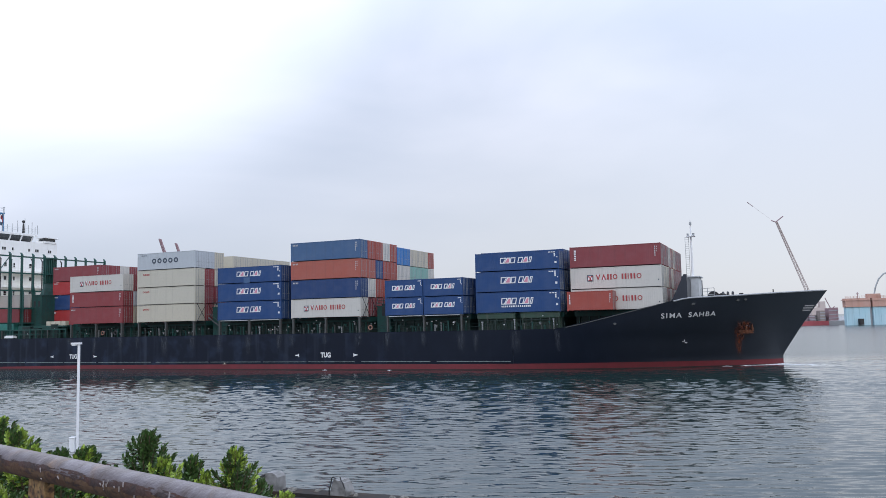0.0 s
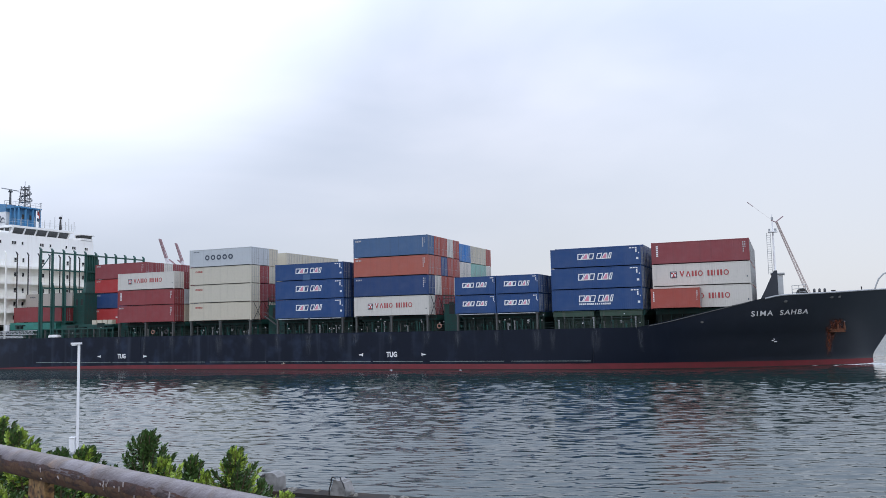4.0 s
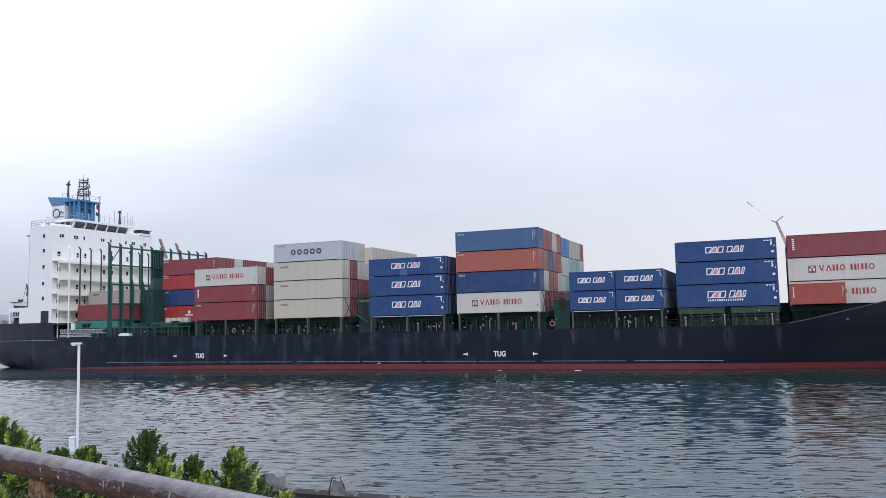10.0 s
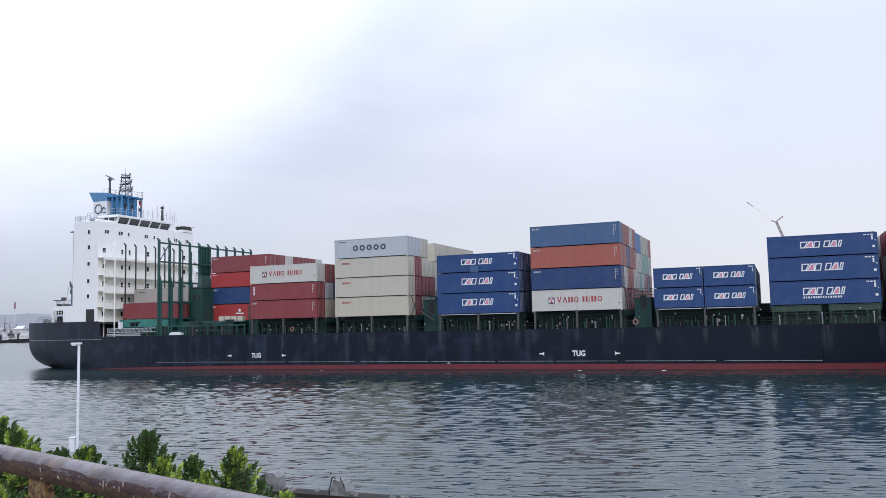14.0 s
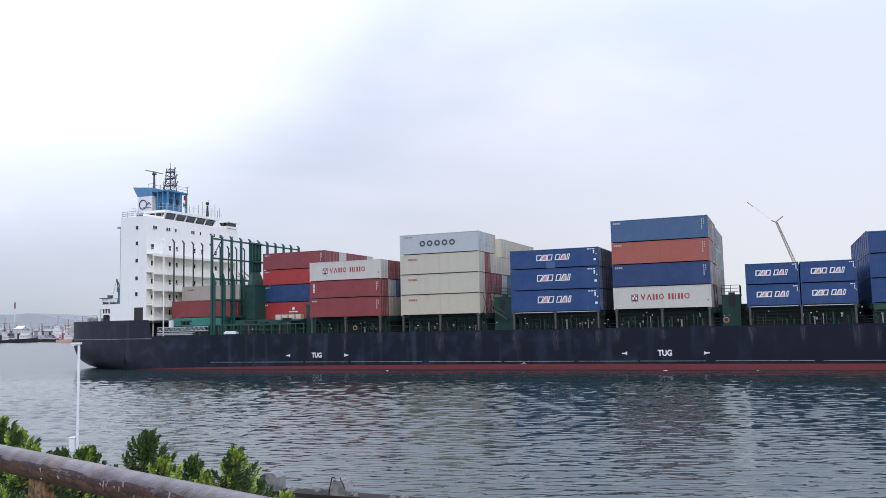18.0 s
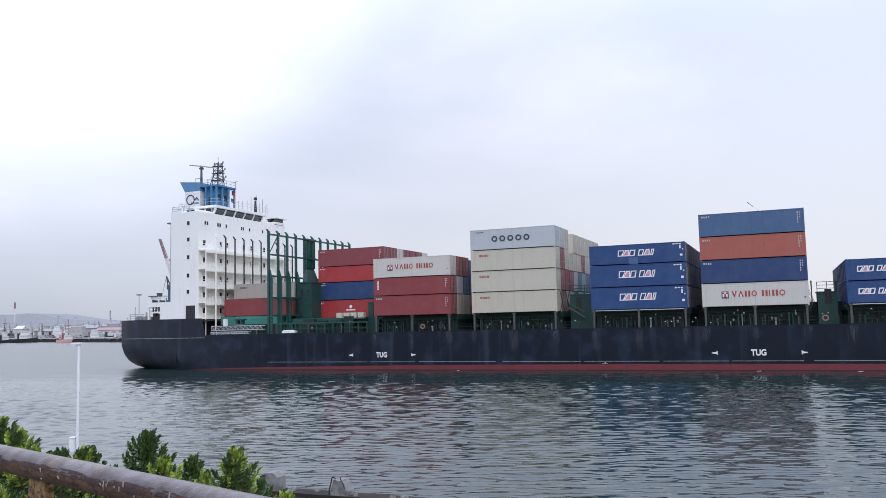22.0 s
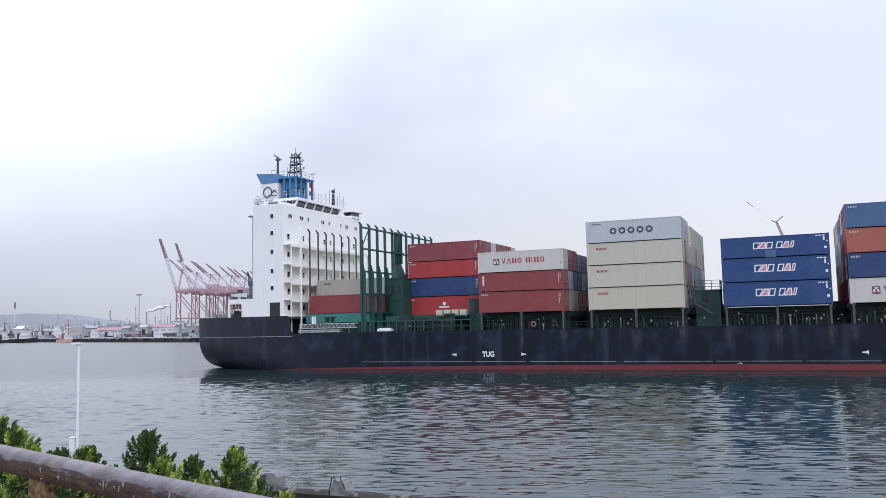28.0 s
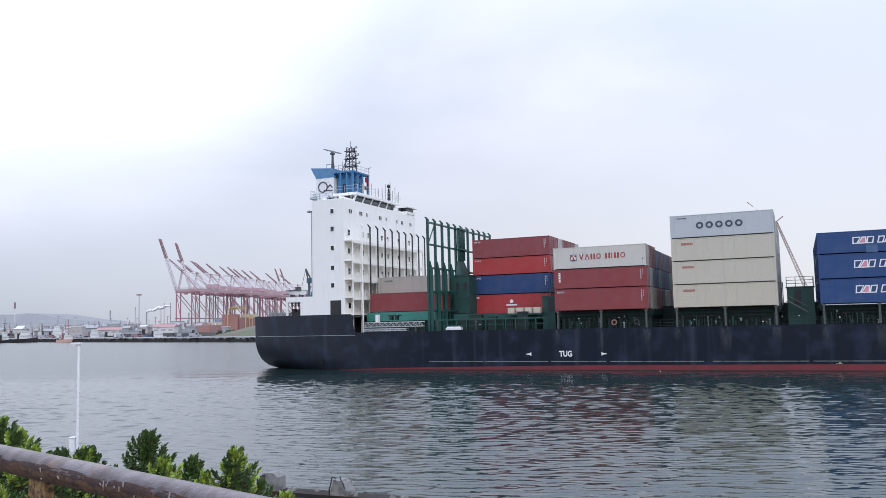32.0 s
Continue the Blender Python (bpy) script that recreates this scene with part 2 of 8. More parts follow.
M_BOOT = material("boot_topping_red", (0.17, 0.023, 0.030), 0.6, grain=(0.7, 0.6, (0.11, 0.020, 0.022)),
                  streak=(2.0, 0.5, (0.10, 0.03, 0.03)), bump=(2.0, 0.01))
M_STRIPE = material("pale_green_line", (0.24, 0.29, 0.28), 0.6, stain=(1.5, 0.7, (0.05, 0.06, 0.06)))
M_RUST = material("rust_stain", (0.15, 0.05, 0.02), 0.85, grain=(3.0, 0.8, (0.05, 0.022, 0.014)), bump=(20, 0.004))
# copy of the deck green with shade put into the colour
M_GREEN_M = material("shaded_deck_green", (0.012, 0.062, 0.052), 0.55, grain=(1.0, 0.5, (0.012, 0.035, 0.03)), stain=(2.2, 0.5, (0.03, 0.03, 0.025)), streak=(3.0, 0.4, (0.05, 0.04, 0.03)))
M_GREYW = material("pale_aluminium", (0.52, 0.54, 0.55), 0.5, grain=(2, 0.4, (0.4, 0.41, 0.42)))
M_CRDK = material("dark_crane_steel", (0.06, 0.065, 0.07), 0.6, grain=(2, 0.4, (0.12, 0.12, 0.12)))
M_GREEN = material("deck_green_paint", (0.009, 0.072, 0.060), 0.5, grain=(1.0, 0.4, (0.02, 0.05, 0.04)),
                   stain=(2.2, 0.4, (0.03, 0.035, 0.03)), streak=(3.0, 0.4, (0.05, 0.03, 0.02)))
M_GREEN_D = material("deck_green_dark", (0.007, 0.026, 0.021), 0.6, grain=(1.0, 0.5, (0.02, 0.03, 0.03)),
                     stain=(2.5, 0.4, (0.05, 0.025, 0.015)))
M_TEAL = material("hatch_teal_paint", (0.045, 0.235, 0.19), 0.5, grain=(1.0, 0.4, (0.03, 0.15, 0.125)), stain=(3, 0.4, (0.06, 0.06, 0.05)))
M_DECK = material("deck_plate", (0.05, 0.07, 0.06), 0.7, grain=(0.5, 0.5, (0.08, 0.05, 0.04)), stain=(2, 0.4, (0.03, 0.03, 0.03)))
M_WHITE = material("white_ship_paint", (0.84, 0.835, 0.81), 0.45, grain=(0.35, 0.25, (0.75, 0.75, 0.74)),
                   streak=(2.2, 0.22, (0.52, 0.47, 0.40)), bump=(1.2, 0.01))
M_CREAM = material("cream_ship_paint", (0.88, 0.87, 0.81), 0.5, grain=(0.6, 0.4, (0.84, 0.81, 0.74)),
                   streak=(2.2, 0.3, (0.45, 0.34, 0.22)), bump=(1.2, 0.01))
M_GLASS = material("dark_window_glass", (0.012, 0.015, 0.018), 0.08, spec=0.7)
M_LBLUE = material("pale_blue_deck_paint", (0.38, 0.44, 0.48), 0.5, grain=(1.2, 0.4, (0.44, 0.49, 0.52)), streak=(2.5, 0.3, (0.2, 0.2, 0.2)))
M_FUNNEL = material("faded_sky_blue", (0.095, 0.235, 0.42), 0.5, grain=(0.8, 0.5, (0.16, 0.32, 0.50)), streak=(2.5, 0.4, (0.05, 0.12, 0.22)))
M_SLATE = material("worn_blue_grey_paint", (0.05, 0.10, 0.15), 0.6, grain=(2, 0.5, (0.10, 0.13, 0.16)), streak=(4, 0.4, (0.03, 0.03, 0.035)))
M_BLUE = material("funnel_blue", (0.045, 0.185, 0.36), 0.5, grain=(0.8, 0.35, (0.08, 0.22, 0.38)), streak=(2.5, 0.3, (0.03, 0.06, 0.10)))
M_BLACK = material("black_steel", (0.02, 0.02, 0.022), 0.5, grain=(2, 0.4, (0.05, 0.04, 0.035)))
M_GREY = material("grey_steel", (0.33, 0.35, 0.36), 0.5, 0.2, grain=(2, 0.4, (0.2, 0.2, 0.2)), stain=(5, 0.3, (0.2, 0.1, 0.05)))
M_MARK = material("white_marking", (0.78, 0.78, 0.78), 0.6, grain=(3, 0.25, (0.5, 0.5, 0.5)))
M_MARKRED = material("red_marking", (0.36, 0.05, 0.05), 0.6, grain=(3, 0.2, (0.4, 0.1, 0.1)))
M_MARKDARK = material("slate_marking", (0.045, 0.06, 0.09), 0.6, grain=(3, 0.2, (0.15, 0.15, 0.15)))
M_CODE = material("chalky_code_marking", (0.52, 0.51, 0.51), 0.7, grain=(6, 0.6, (0.3, 0.27, 0.27)))
M_MARKPINK = material("pink_marking", (0.62, 0.22, 0.30), 0.6, grain=(3, 0.2, (0.6, 0.4, 0.45)))

CT = {
    "maroon": paint("container_maroon", (0.228, 0.044, 0.050), 0.55),
    "oxide": paint("container_oxide_red", (0.236, 0.038, 0.041), 0.55),
    "scarlet": paint("container_scarlet", (0.37, 0.030, 0.030), 0.5, 0.2),
    "rust": paint("container_orange_red", (0.37, 0.098, 0.068), 0.55),
    "steel": paint("container_steel_blue", (0.052, 0.112, 0.225), 0.55),
    "navy": paint("container_navy", (0.012, 0.042, 0.138), 0.5, 0.3),
    "royal": paint("container_royal_blue", (0.009, 0.050, 0.168), 0.5, 0.25),
    "sky": paint("container_bright_blue", (0.02, 0.17, 0.45), 0.5, 0.25),
    "white": paint("container_white", (0.56, 0.535, 0.485), 0.5, 0.25),
    "ivory": paint("container_ivory", (0.52, 0.485, 0.395), 0.5, 0.25),
    "grey": paint("container_light_grey", (0.46, 0.49, 0.51), 0.5, 0.25),
    "beige": paint("container_beige", (0.52, 0.475, 0.375), 0.5, 0.3),
    "taupe": paint("container_taupe", (0.39, 0.365, 0.32), 0.5, 0.3),
    "mint": paint("container_mint", (0.22, 0.42, 0.36), 0.5, 0.3),
    "brick": paint("container_brick", (0.33, 0.062, 0.043), 0.55, 0.3),
}


# ---------------------------------------------------------------- mesh tools
class Mesh:
    """Collects vertices and faces of one part."""

    def __init__(self):
        self.v, self.f, self.mi = [], [], []

    def face(self, pts, mi=0):
        n = len(self.v)
        self.v += [tuple(p) for p in pts]
        self.f.append(tuple(range(n, n + len(pts))))
        self.mi.append(mi)

    def hexa(self, c, mi=0):
        n = len(self.v)
        self.v += [tuple(p) for p in c]
        for q in ((0, 3, 2, 1), (4, 5, 6, 7), (0, 1, 5, 4), (1, 2, 6, 5), (2, 3, 7, 6), (3, 0, 4, 7)):
            self.f.append(tuple(n + i for i in q))
            self.mi.append(mi)

    def box(self, x0, x1, y0, y1, z0, z1, mi=0):
        self.hexa([(x0, y0, z0), (x1, y0, z0), (x1, y1, z0), (x0, y1, z0),
                   (x0, y0, z1), (x1, y0, z1), (x1, y1, z1), (x0, y1, z1)], mi)

    def tube(self, p, q, r, n=6, r2=None, cap=True, mi=0):
        p, q = Vector(p), Vector(q)
        r2 = r if r2 is None else r2
        d = (q - p).normalized()
        a = d.orthogonal().normalized()
        b = d.cross(a)
        k = len(self.v)
        for i in range(n):
            w = 2 * math.pi * (i + 0.5) / n
            o = a * math.cos(w) + b * math.sin(w)
            self.v += [tuple(p + o * r), tuple(q + o * r2)]
        for i in range(n):
            j = (i + 1) % n
            self.f.append((k + 2 * i, k + 2 * j, k + 2 * j + 1, k + 2 * i + 1))
            self.mi.append(mi)
        if cap:
            self.f.append(tuple(k + 2 * i for i in reversed(range(n))))
            self.f.append(tuple(k + 2 * i + 1 for i in range(n)))
            self.mi += [mi, mi]

    def sweep(self, pts, r, n=6, mi=0):
        """One bent tube through all the points."""
        pts = [Vector(p) for p in pts]
        k = len(self.v)
        for i, p in enumerate(pts):
            d = (pts[min(i + 1, len(pts) - 1)] - pts[max(i - 1, 0)]).normalized()
            a = d.cross(Vector((0, 0, 1)))
            a = a.normalized() if a.length > 0.05 else Vector((1, 0, 0))
            c = a.cross(d)
            for j in range(n):
                w = 2 * math.pi * (j + 0.5) / n
                self.v.append(tuple(p + a * (r * math.cos(w)) + c * (r * math.sin(w))))
        for i in range(len(pts) - 1):
            for j in range(n):
                j2 = (j + 1) % n
                self.f.append((k + i * n + j, k + (i + 1) * n + j, k + (i + 1) * n + j2, k + i * n + j2))
                self.mi.append(mi)

    def prism(self, outline, y0, y1, mi=0):
        """Outline in x, z, drawn out along y."""
        k, n = len(self.v), len(outline)
        self.v += [(x, y0, z) for x, z in outline] + [(x, y1, z) for x, z in outline]
        self.f += [tuple(k + i for i in range(n)), tuple(k + n + i for i in reversed(range(n)))]
        self.mi += [mi, mi]
        for i in range(n):
            j = (i + 1) % n
            self.f.append((k + i, k + n + i, k + n + j, k + j))
            self.mi.append(mi)

    def sphere(self, c, r, n=8, m=5, sz=1.0, mi=0):
        k = len(self.v)
        for i in range(m + 1):
            a = math.pi * i / m
            for j in range(n):
                b = 2 * math.pi * j / n
                self.v.append((c[0] + r * math.sin(a) * math.cos(b), c[1] + r * math.sin(a) * math.sin(b), c[2] + sz * r * math.cos(a)))
        for i in range(m):
            for j in range(n):
                j2 = (j + 1) % n
                self.f.append((k + i * n + j, k + (i + 1) * n + j, k + (i + 1) * n + j2, k + i * n + j2))
                self.mi.append(mi)

    def ring(self, c, R, r, axis="y", n=16, m=6, mi=0):
        k = len(self.v)
        for i in range(n):
            a = 2 * math.pi * i / n
            for j in range(m):
                b = 2 * math.pi * j / m
                d, h = R + r * math.cos(b), r * math.sin(b)
                p = {"y": (d * math.cos(a), h, d * math.sin(a)), "z": (d * math.cos(a), d * math.sin(a), h),
                     "x": (h, d * math.cos(a), d * math.sin(a))}[axis]
                self.v.append((c[0] + p[0], c[1] + p[1], c[2] + p[2]))
        for i in range(n):
            for j in range(m):
                i2, j2 = (i + 1) % n, (j + 1) % m
                self.f.append((k + i * m + j, k + i2 * m + j, k + i2 * m + j2, k + i * m + j2))
                self.mi.append(mi)

    def data(self, name, mats, smooth=False):
        me = bpy.data.meshes.new(name)
        me.from_pydata(self.v, [], self.f)
        for m in (mats if isinstance(mats, (list, tuple)) else [mats]):
            me.materials.append(m)
        me.polygons.foreach_set("material_index", self.mi)
        if smooth:
            me.polygons.foreach_set("use_smooth", [True] * len(me.polygons))
        bm = bmesh.new()
        bm.from_mesh(me)
        bmesh.ops.recalc_face_normals(bm, faces=bm.faces)
        bm.to_mesh(me)
        bm.free()
        me.update()
        return me


def part(name, mesh, mats, parent=None, label="", smooth=False, m=None):
    """Links a Mesh, or mesh data, as ONE object under its thing or part."""
    data = mesh.data(name, mats, smooth) if isinstance(mesh, Mesh) else mesh
    ob = new(name, data)
    if parent is not None:
        ob.parent = parent
    if m is not None:
        ob.matrix_local = m
    if label:
        ob["label"] = label
    return ob


def boxes(*rows):
    b = Mesh()
    for r in rows:
        b.box(*r)
    return b


def tubes(r, *pairs, n=6):
    b = Mesh()
    for p, q in pairs:
        b.tube(p, q, r, n)
    return b


def root(name, label, category, group="", m=None):
    ob = new(name)
    ob.empty_display_size = 0.5
    if m is not None:
        ob.matrix_world = m
    return tagged(ob, label, category, group)


def lettering(name, text, size, mat, parent, m, label="", bold=0.012):
    cu = bpy.data.curves.new(name, "FONT")
    cu.body, cu.size, cu.align_x, cu.align_y = text, size, "CENTER", "CENTER"
    cu.extrude, cu.offset = 0.004, bold * size
    cu.materials.append(mat)
    ob = new(name, cu)
    ob.parent = parent
    ob.matrix_local = m
    if label:
        ob["label"] = label
    return ob


# ---------------------------------------------------------------- the ship: x forward, y to port from its outermost boxes, z from the waterline
YC, HALF = 13.8, 14.0


def ramp(x, pts):
    if x <= pts[0][0]:
        return pts[0][1]
    for (a, u), (b, v) in zip(pts, pts[1:]):
        if x <= b:
            return u + (v - u) * (x - a) / (b - a)
    return pts[-1][1]


def sheer(x):
    return ramp(x, [(-46.7, 8.25), (-46.4, 7.3), (-46.2, 6.0), (-45.9, 5.5), (73.5, 5.5), (76, 5.95), (82.5, 7.45), (87, 8.5), (89.6, 9.1), (96, 9.32), (106.6, 9.85)])


def stem(z):
    if z < 1.3:
        return 100.6
    return 100.6 + 0.692 * (z - 1.3) + 0.008 * (z - 1.3) * (z - 9.85)


def stern_bottom(x):
    return ramp(x, [(-65.6, 0.42), (-65.2, 0.3), (-64.3, 0.1), (-62.5, -0.3), (-58, -0.8), (-50, -1.5), (-40, -3.0)])


def half_breadth(x, z):
    """Half the hull's breadth at a place along it and a height."""
    if x > 55:
        u = min(max((x - 55) / (stem(z) - 55), 0), 1)
        n = ramp(z, [(0, 2.3), (4, 3.2), (9.5, 5.6)])
        return HALF * max(1 - u ** n, 0.0)
    if x < -40:
        u = min((-40 - x) / 25.6, 1)
        n = ramp(z, [(0, 3.0), (3, 5.0), (8, 7.0)])
        low = ramp(z, [(-1, 0.80), (0.2, 0.455), (0.5, 0.39), (0.93, 0.328), (1.45, 0.27), (2.5, 0.20), (3.9, 0.157), (8, 0.145)])
        return HALF * (1 - low * u ** n)
    return HALF


def hull_side(x, z):
    return YC - half_breadth(x, z)


ship = root("container_ship", "black-hulled container ship with red boot topping under way", "ship")
MOVING.append((ship, Matrix.Identity(4)))


def boot(x):
    return ramp(x, [(-52, 0.03), (-46, 0.14), (-38, 0.36), (-12, 0.70), (20, 0.84), (60, 0.84), (85, 0.86), (101, 0.78)])


def build_hull():
    h = Mesh()
    xs = [-65.6, -65.55, -65.47, -65.36, -65.2, -65.05, -64.85, -64.6, -64.3, -63.6, -62.5, -61, -59, -57, -55, -53, -51, -49, -46.7, -46.4, -46.2, -45.9, -43, -40] + list(range(-34, 56, 6))
    def levels(x):
        return [-3.0, -1.0, -0.1, min(0.12, boot(x) * 0.4), boot(x), 1.15, 1.55, 2.0, 2.6, 3.2, 3.9, 4.6, 5.1]

    cols = []
    for x in xs:
        zb, zt = stern_bottom(x), sheer(x)
        col = []
        for z in levels(x) + [5.1 + (zt - 5.1) * f for f in (0.33, 0.66, 1.0)]:
            zz = max(z, zb)
            col.append((x, half_breadth(x, zz), zz))
        cols.append(col)
    for i in range(1, 33):
        u = i / 32.0
        u = 1 - (1 - u) ** 1.35
        col = []
        xt = 55 + (stem(9.6) - 55) * u
        zt = sheer(xt)
        for z in levels(xt) + [5.1 + (zt - 5.1) * f for f in (0.33, 0.66, 1.0)]:
            x = 55 + (stem(z) - 55) * u
            col.append((x, half_breadth(x, z), z))
        cols.append(col)
    n = len(cols[0])
    idx = {}
    for s, sg in (("s", -1), ("p", 1)):
        for c, col in enumerate(cols):
            for k, (x, b, z) in enumerate(col):
                idx[s, c, k] = len(h.v)
                h.v.append((x, YC + sg * b, z))
        for c in range(len(cols) - 1):
            for k in range(n - 1):
                a, b, d, e = idx[s, c, k], idx[s, c + 1, k], idx[s, c + 1, k + 1], idx[s, c, k + 1]
                h.f.append((a, b, d, e) if s == "s" else (e, d, b, a))
                h.mi.append(0 if k > 3 else 1 if k == 3 and boot(cols[c][k][0]) > 0.07 else 2)
    for k in range(n - 1):                                    # transom
        h.f.append((idx["s", 0, k], idx["s", 0, k + 1], idx["p", 0, k + 1], idx["p", 0, k]))
        h.mi.append(0)
    for c in range(len(cols) - 1):                            # bottom
        h.f.append((idx["s", c, 0], idx["p", c, 0], idx["p", c + 1, 0], idx["s", c + 1, 0]))
        h.mi.append(1)
    part("hull", h, [M_HULL, M_BOOT, M_WET], ship, "black plated hull with scuffs and red boot topping", smooth=True)

    d = Mesh()                                                # decks a little below the plate's edge
    for x0, x1 in zip(xs, xs[1:]):
        z0 = 5.3 if x0 >= -46.75 else 8.0
        b0, b1 = half_breadth(x0, z0) - 0.05, half_breadth(x1, z0) - 0.05
        d.hexa([(x0, YC - b0, z0 - 0.2), (x1, YC - b1, z0 - 0.2), (x1, YC + b1, z0 - 0.2), (x0, YC + b0, z0 - 0.2),
                (x0, YC - b0, z0), (x1, YC - b1, z0), (x1, YC + b1, z0), (x0, YC + b0, z0)])
    fx = [49.9, 56, 62, 68, 74] + [75 + i for i in range(31)]
    for x0, x1 in zip(fx, fx[1:]):
        za, zb_ = max(sheer(x0) - 0.75, 5.3), max(sheer(x1) - 0.75, 5.3)
        b0, b1 = max(half_breadth(x0, za) - 0.3, 0.02), max(half_breadth(x1, zb_) - 0.3, 0.02)
        d.hexa([(x0, YC - b0, za - 0.2), (x1, YC - b1, zb_ - 0.2), (x1, YC + b1, zb_ - 0.2), (x0, YC + b0, za - 0.2),
                (x0, YC - b0, za), (x1, YC - b1, zb_), (x1, YC + b1, zb_), (x0, YC + b0, za)])
    part("deck", d, M_DECK, ship, "dark green steel deck")

    # rail along the plate's edge at the bow and round the poop, and the rubbing line
    bx = [74 + i * 1.0 for i in range(33)]
    for sg in (-1, 1):
        # the cap's pale colour paints the bright highlight along the bow's edge
        cap = Mesh()
        cap.sweep([(x, YC + sg * half_breadth(x, sheer(x)), sheer(x)) for x in bx[14:]], 0.1)
        part("bulwark_cap", cap, M_CAP, ship, "pale grey bulwark rail with the edge highlight in its colour")
    pale = Mesh()
    pale.sweep([(x, hull_side(x, sheer(x)) - 0.03, sheer(x) + 0.08) for x in bx[:13]], 0.06)
    part("bulwark_pipe", pale, M_STAN, ship, "scuffed pipe along the rising bulwark")
    kn = Mesh()
    kn.sweep([(x, hull_side(x, 5.1) - 0.02, 5.1) for x in (-64.8, -63.5, -62, -60, -58, -54, -50, -46)], 0.045)
    part("rubbing_strake", kn, M_STRIPE, ship, "scraped pale rubbing strake")
    x = -34.0
    rng = random.Random(4)
    while x < 60:
        ln = rng.uniform(7, 12)
        part("rubbing_bar", boxes((x, x + ln, -0.24, -0.18, 1.17, 1.235)), M_STRIPE, ship)
        x += ln + rng.uniform(0.2, 1.2)
    # vertical plate butts and draught scuffs
    for x in (-52, -40.5, -27.5, -20.5, -10.2, 2.4, 12.6, 21.5, 33.6, 40.2, 46.9, 54.0, 66.5):
        part("plate_seam", boxes((x, x + 0.10, hull_side(x, 3) - 0.016, hull_side(x, 3) + 0.1, 0.9, 5.45)), M_HULL, ship)


build_hull()


def build_marks():
    up = Matrix(((1, 0, 0, 0), (0, 0, -1, 0), (0, 1, 0, 0), (0, 0, 0, 1)))   # letters stand on the starboard side
    for cx in (-14.13, 37.05):
        lettering("lettering", "TUG", 1.02, M_MARK, ship, Matrix.Translation((cx, -0.215, 2.18)) @ up @ Matrix.Diagonal((0.84, 1, 1, 1)), "white painted word on the hull", 0.035)
        for sg in (-1, 1):
            a = Mesh()
            x = cx + sg * 4.75
            a.prism([(x, 2.42), (x + sg * 0.11, 2.42), (x + sg * 0.11, 1.96), (x, 1.96)][::sg], -0.225, -0.205)
            a.prism([(x + sg * 0.1, 2.32), (x + sg * 0.68, 2.24), (x + sg * 0.68, 2.14), (x + sg * 0.1, 2.06)][::sg], -0.226, -0.205)
            part("tug_arrow", a, M_MARK, ship, "white arrow mark")
    # the ship's name, letter by letter round the flare
    word = "SIMA  SAHBA"
    adv = {"S": 0.62, "I": 0.42, "M": 0.96, "A": 0.74, "H": 0.76, "B": 0.68, " ": 0.36}
    total, run = sum(adv[ch] for ch in word), 0.0
    for ch in word:
        f = (run + adv[ch] / 2) / total
        run += adv[ch]
        if ch == " ":
            continue
        x = 86.2 + (92.9 - 86.2) * f
        z = 6.98 + (x - 89.6) * 0.03
        y = hull_side(x, z)
        dy = (hull_side(x + 0.3, z) - hull_side(x - 0.3, z)) / 0.6
        dz = (hull_side(x, z + 0.3) - hull_side(x, z - 0.3)) / 0.6
        ex = Vector((1, dy, 0)).normalized()
        ez = Vector((0, dz, 1)).normalized()
        ny = ez.cross(ex)
        if ny.y > 0:
            ny = -ny
        ez = ny.cross(ex)
        m = Matrix.Translation(Vector((x, y, z)) + ny * 0.10) @ Matrix((ex, ez, ny)).transposed().to_4x4()
        lettering("name_letter", ch, 1.02, M_MARK, ship, m, "white ship's-name letter on the bow")
    # anchor in its pocket with rust below
    ax, az = 96.3, 4.9
    ay = hull_side(ax, az)
    an = Mesh()
    an.tube((ax, ay - 0.15, az + 0.9), (ax, ay - 0.3, az - 0.4), 0.16, 8)
    an.hexa([(ax - 0.9, ay - 0.45, az - 0.55), (ax + 0.9, ay - 0.2, az - 0.55), (ax + 0.9, ay + 0.2, az - 0.5), (ax - 0.9, ay, az - 0.5),
             (ax - 0.7, ay - 0.5, az - 0.15), (ax + 0.7, ay - 0.2, az - 0.15), (ax + 0.7, ay + 0.2, az - 0.1), (ax - 0.7, ay, az - 0.1)])
    an.tube((ax - 0.8, ay - 0.35, az - 0.3), (ax - 0.75, ay - 0.35, az + 0.75), 0.2, 6, 0.06)
    an.tube((ax + 0.8, ay - 0.1, az - 0.3), (ax + 0.75, ay - 0.1, az + 0.75), 0.2, 6, 0.06)
    part("anchor", an, M_RUST, ship, "rusty stockless anchor")
    for dx, w, z1, z0 in ((-1.1, 0.62, 5.5, 0.3), (-0.95, 0.5, 5.0, 0.9), (-0.3, 1.25, 6.2, 3.6), (0.2, 0.9, 6.1, 3.9), (-0.6, 0.55, 6.0, 2.2)):   # rust run down from the anchor pocket
        x = ax + dx
        r = Mesh()
        zz = [z1 + (z0 - z1) * k / 8 for k in range(9)]
        xs = [x - w, x, x + w]
        for za, zb in zip(zz, zz[1:]):
            for xa, xb in zip(xs, xs[1:]):
                r.face([(xa, hull_side(xa, za) - 0.03 - 0.004 * dx, za), (xb, hull_side(xb, za) - 0.03 - 0.004 * dx, za),
                        (xb, hull_side(xb, zb) - 0.03 - 0.004 * dx, zb), (xa, hull_side(xa, zb) - 0.03 - 0.004 * dx, zb)])
        part("rust_run", r, M_RUNS, ship, "rust-brown stain running down the bow")
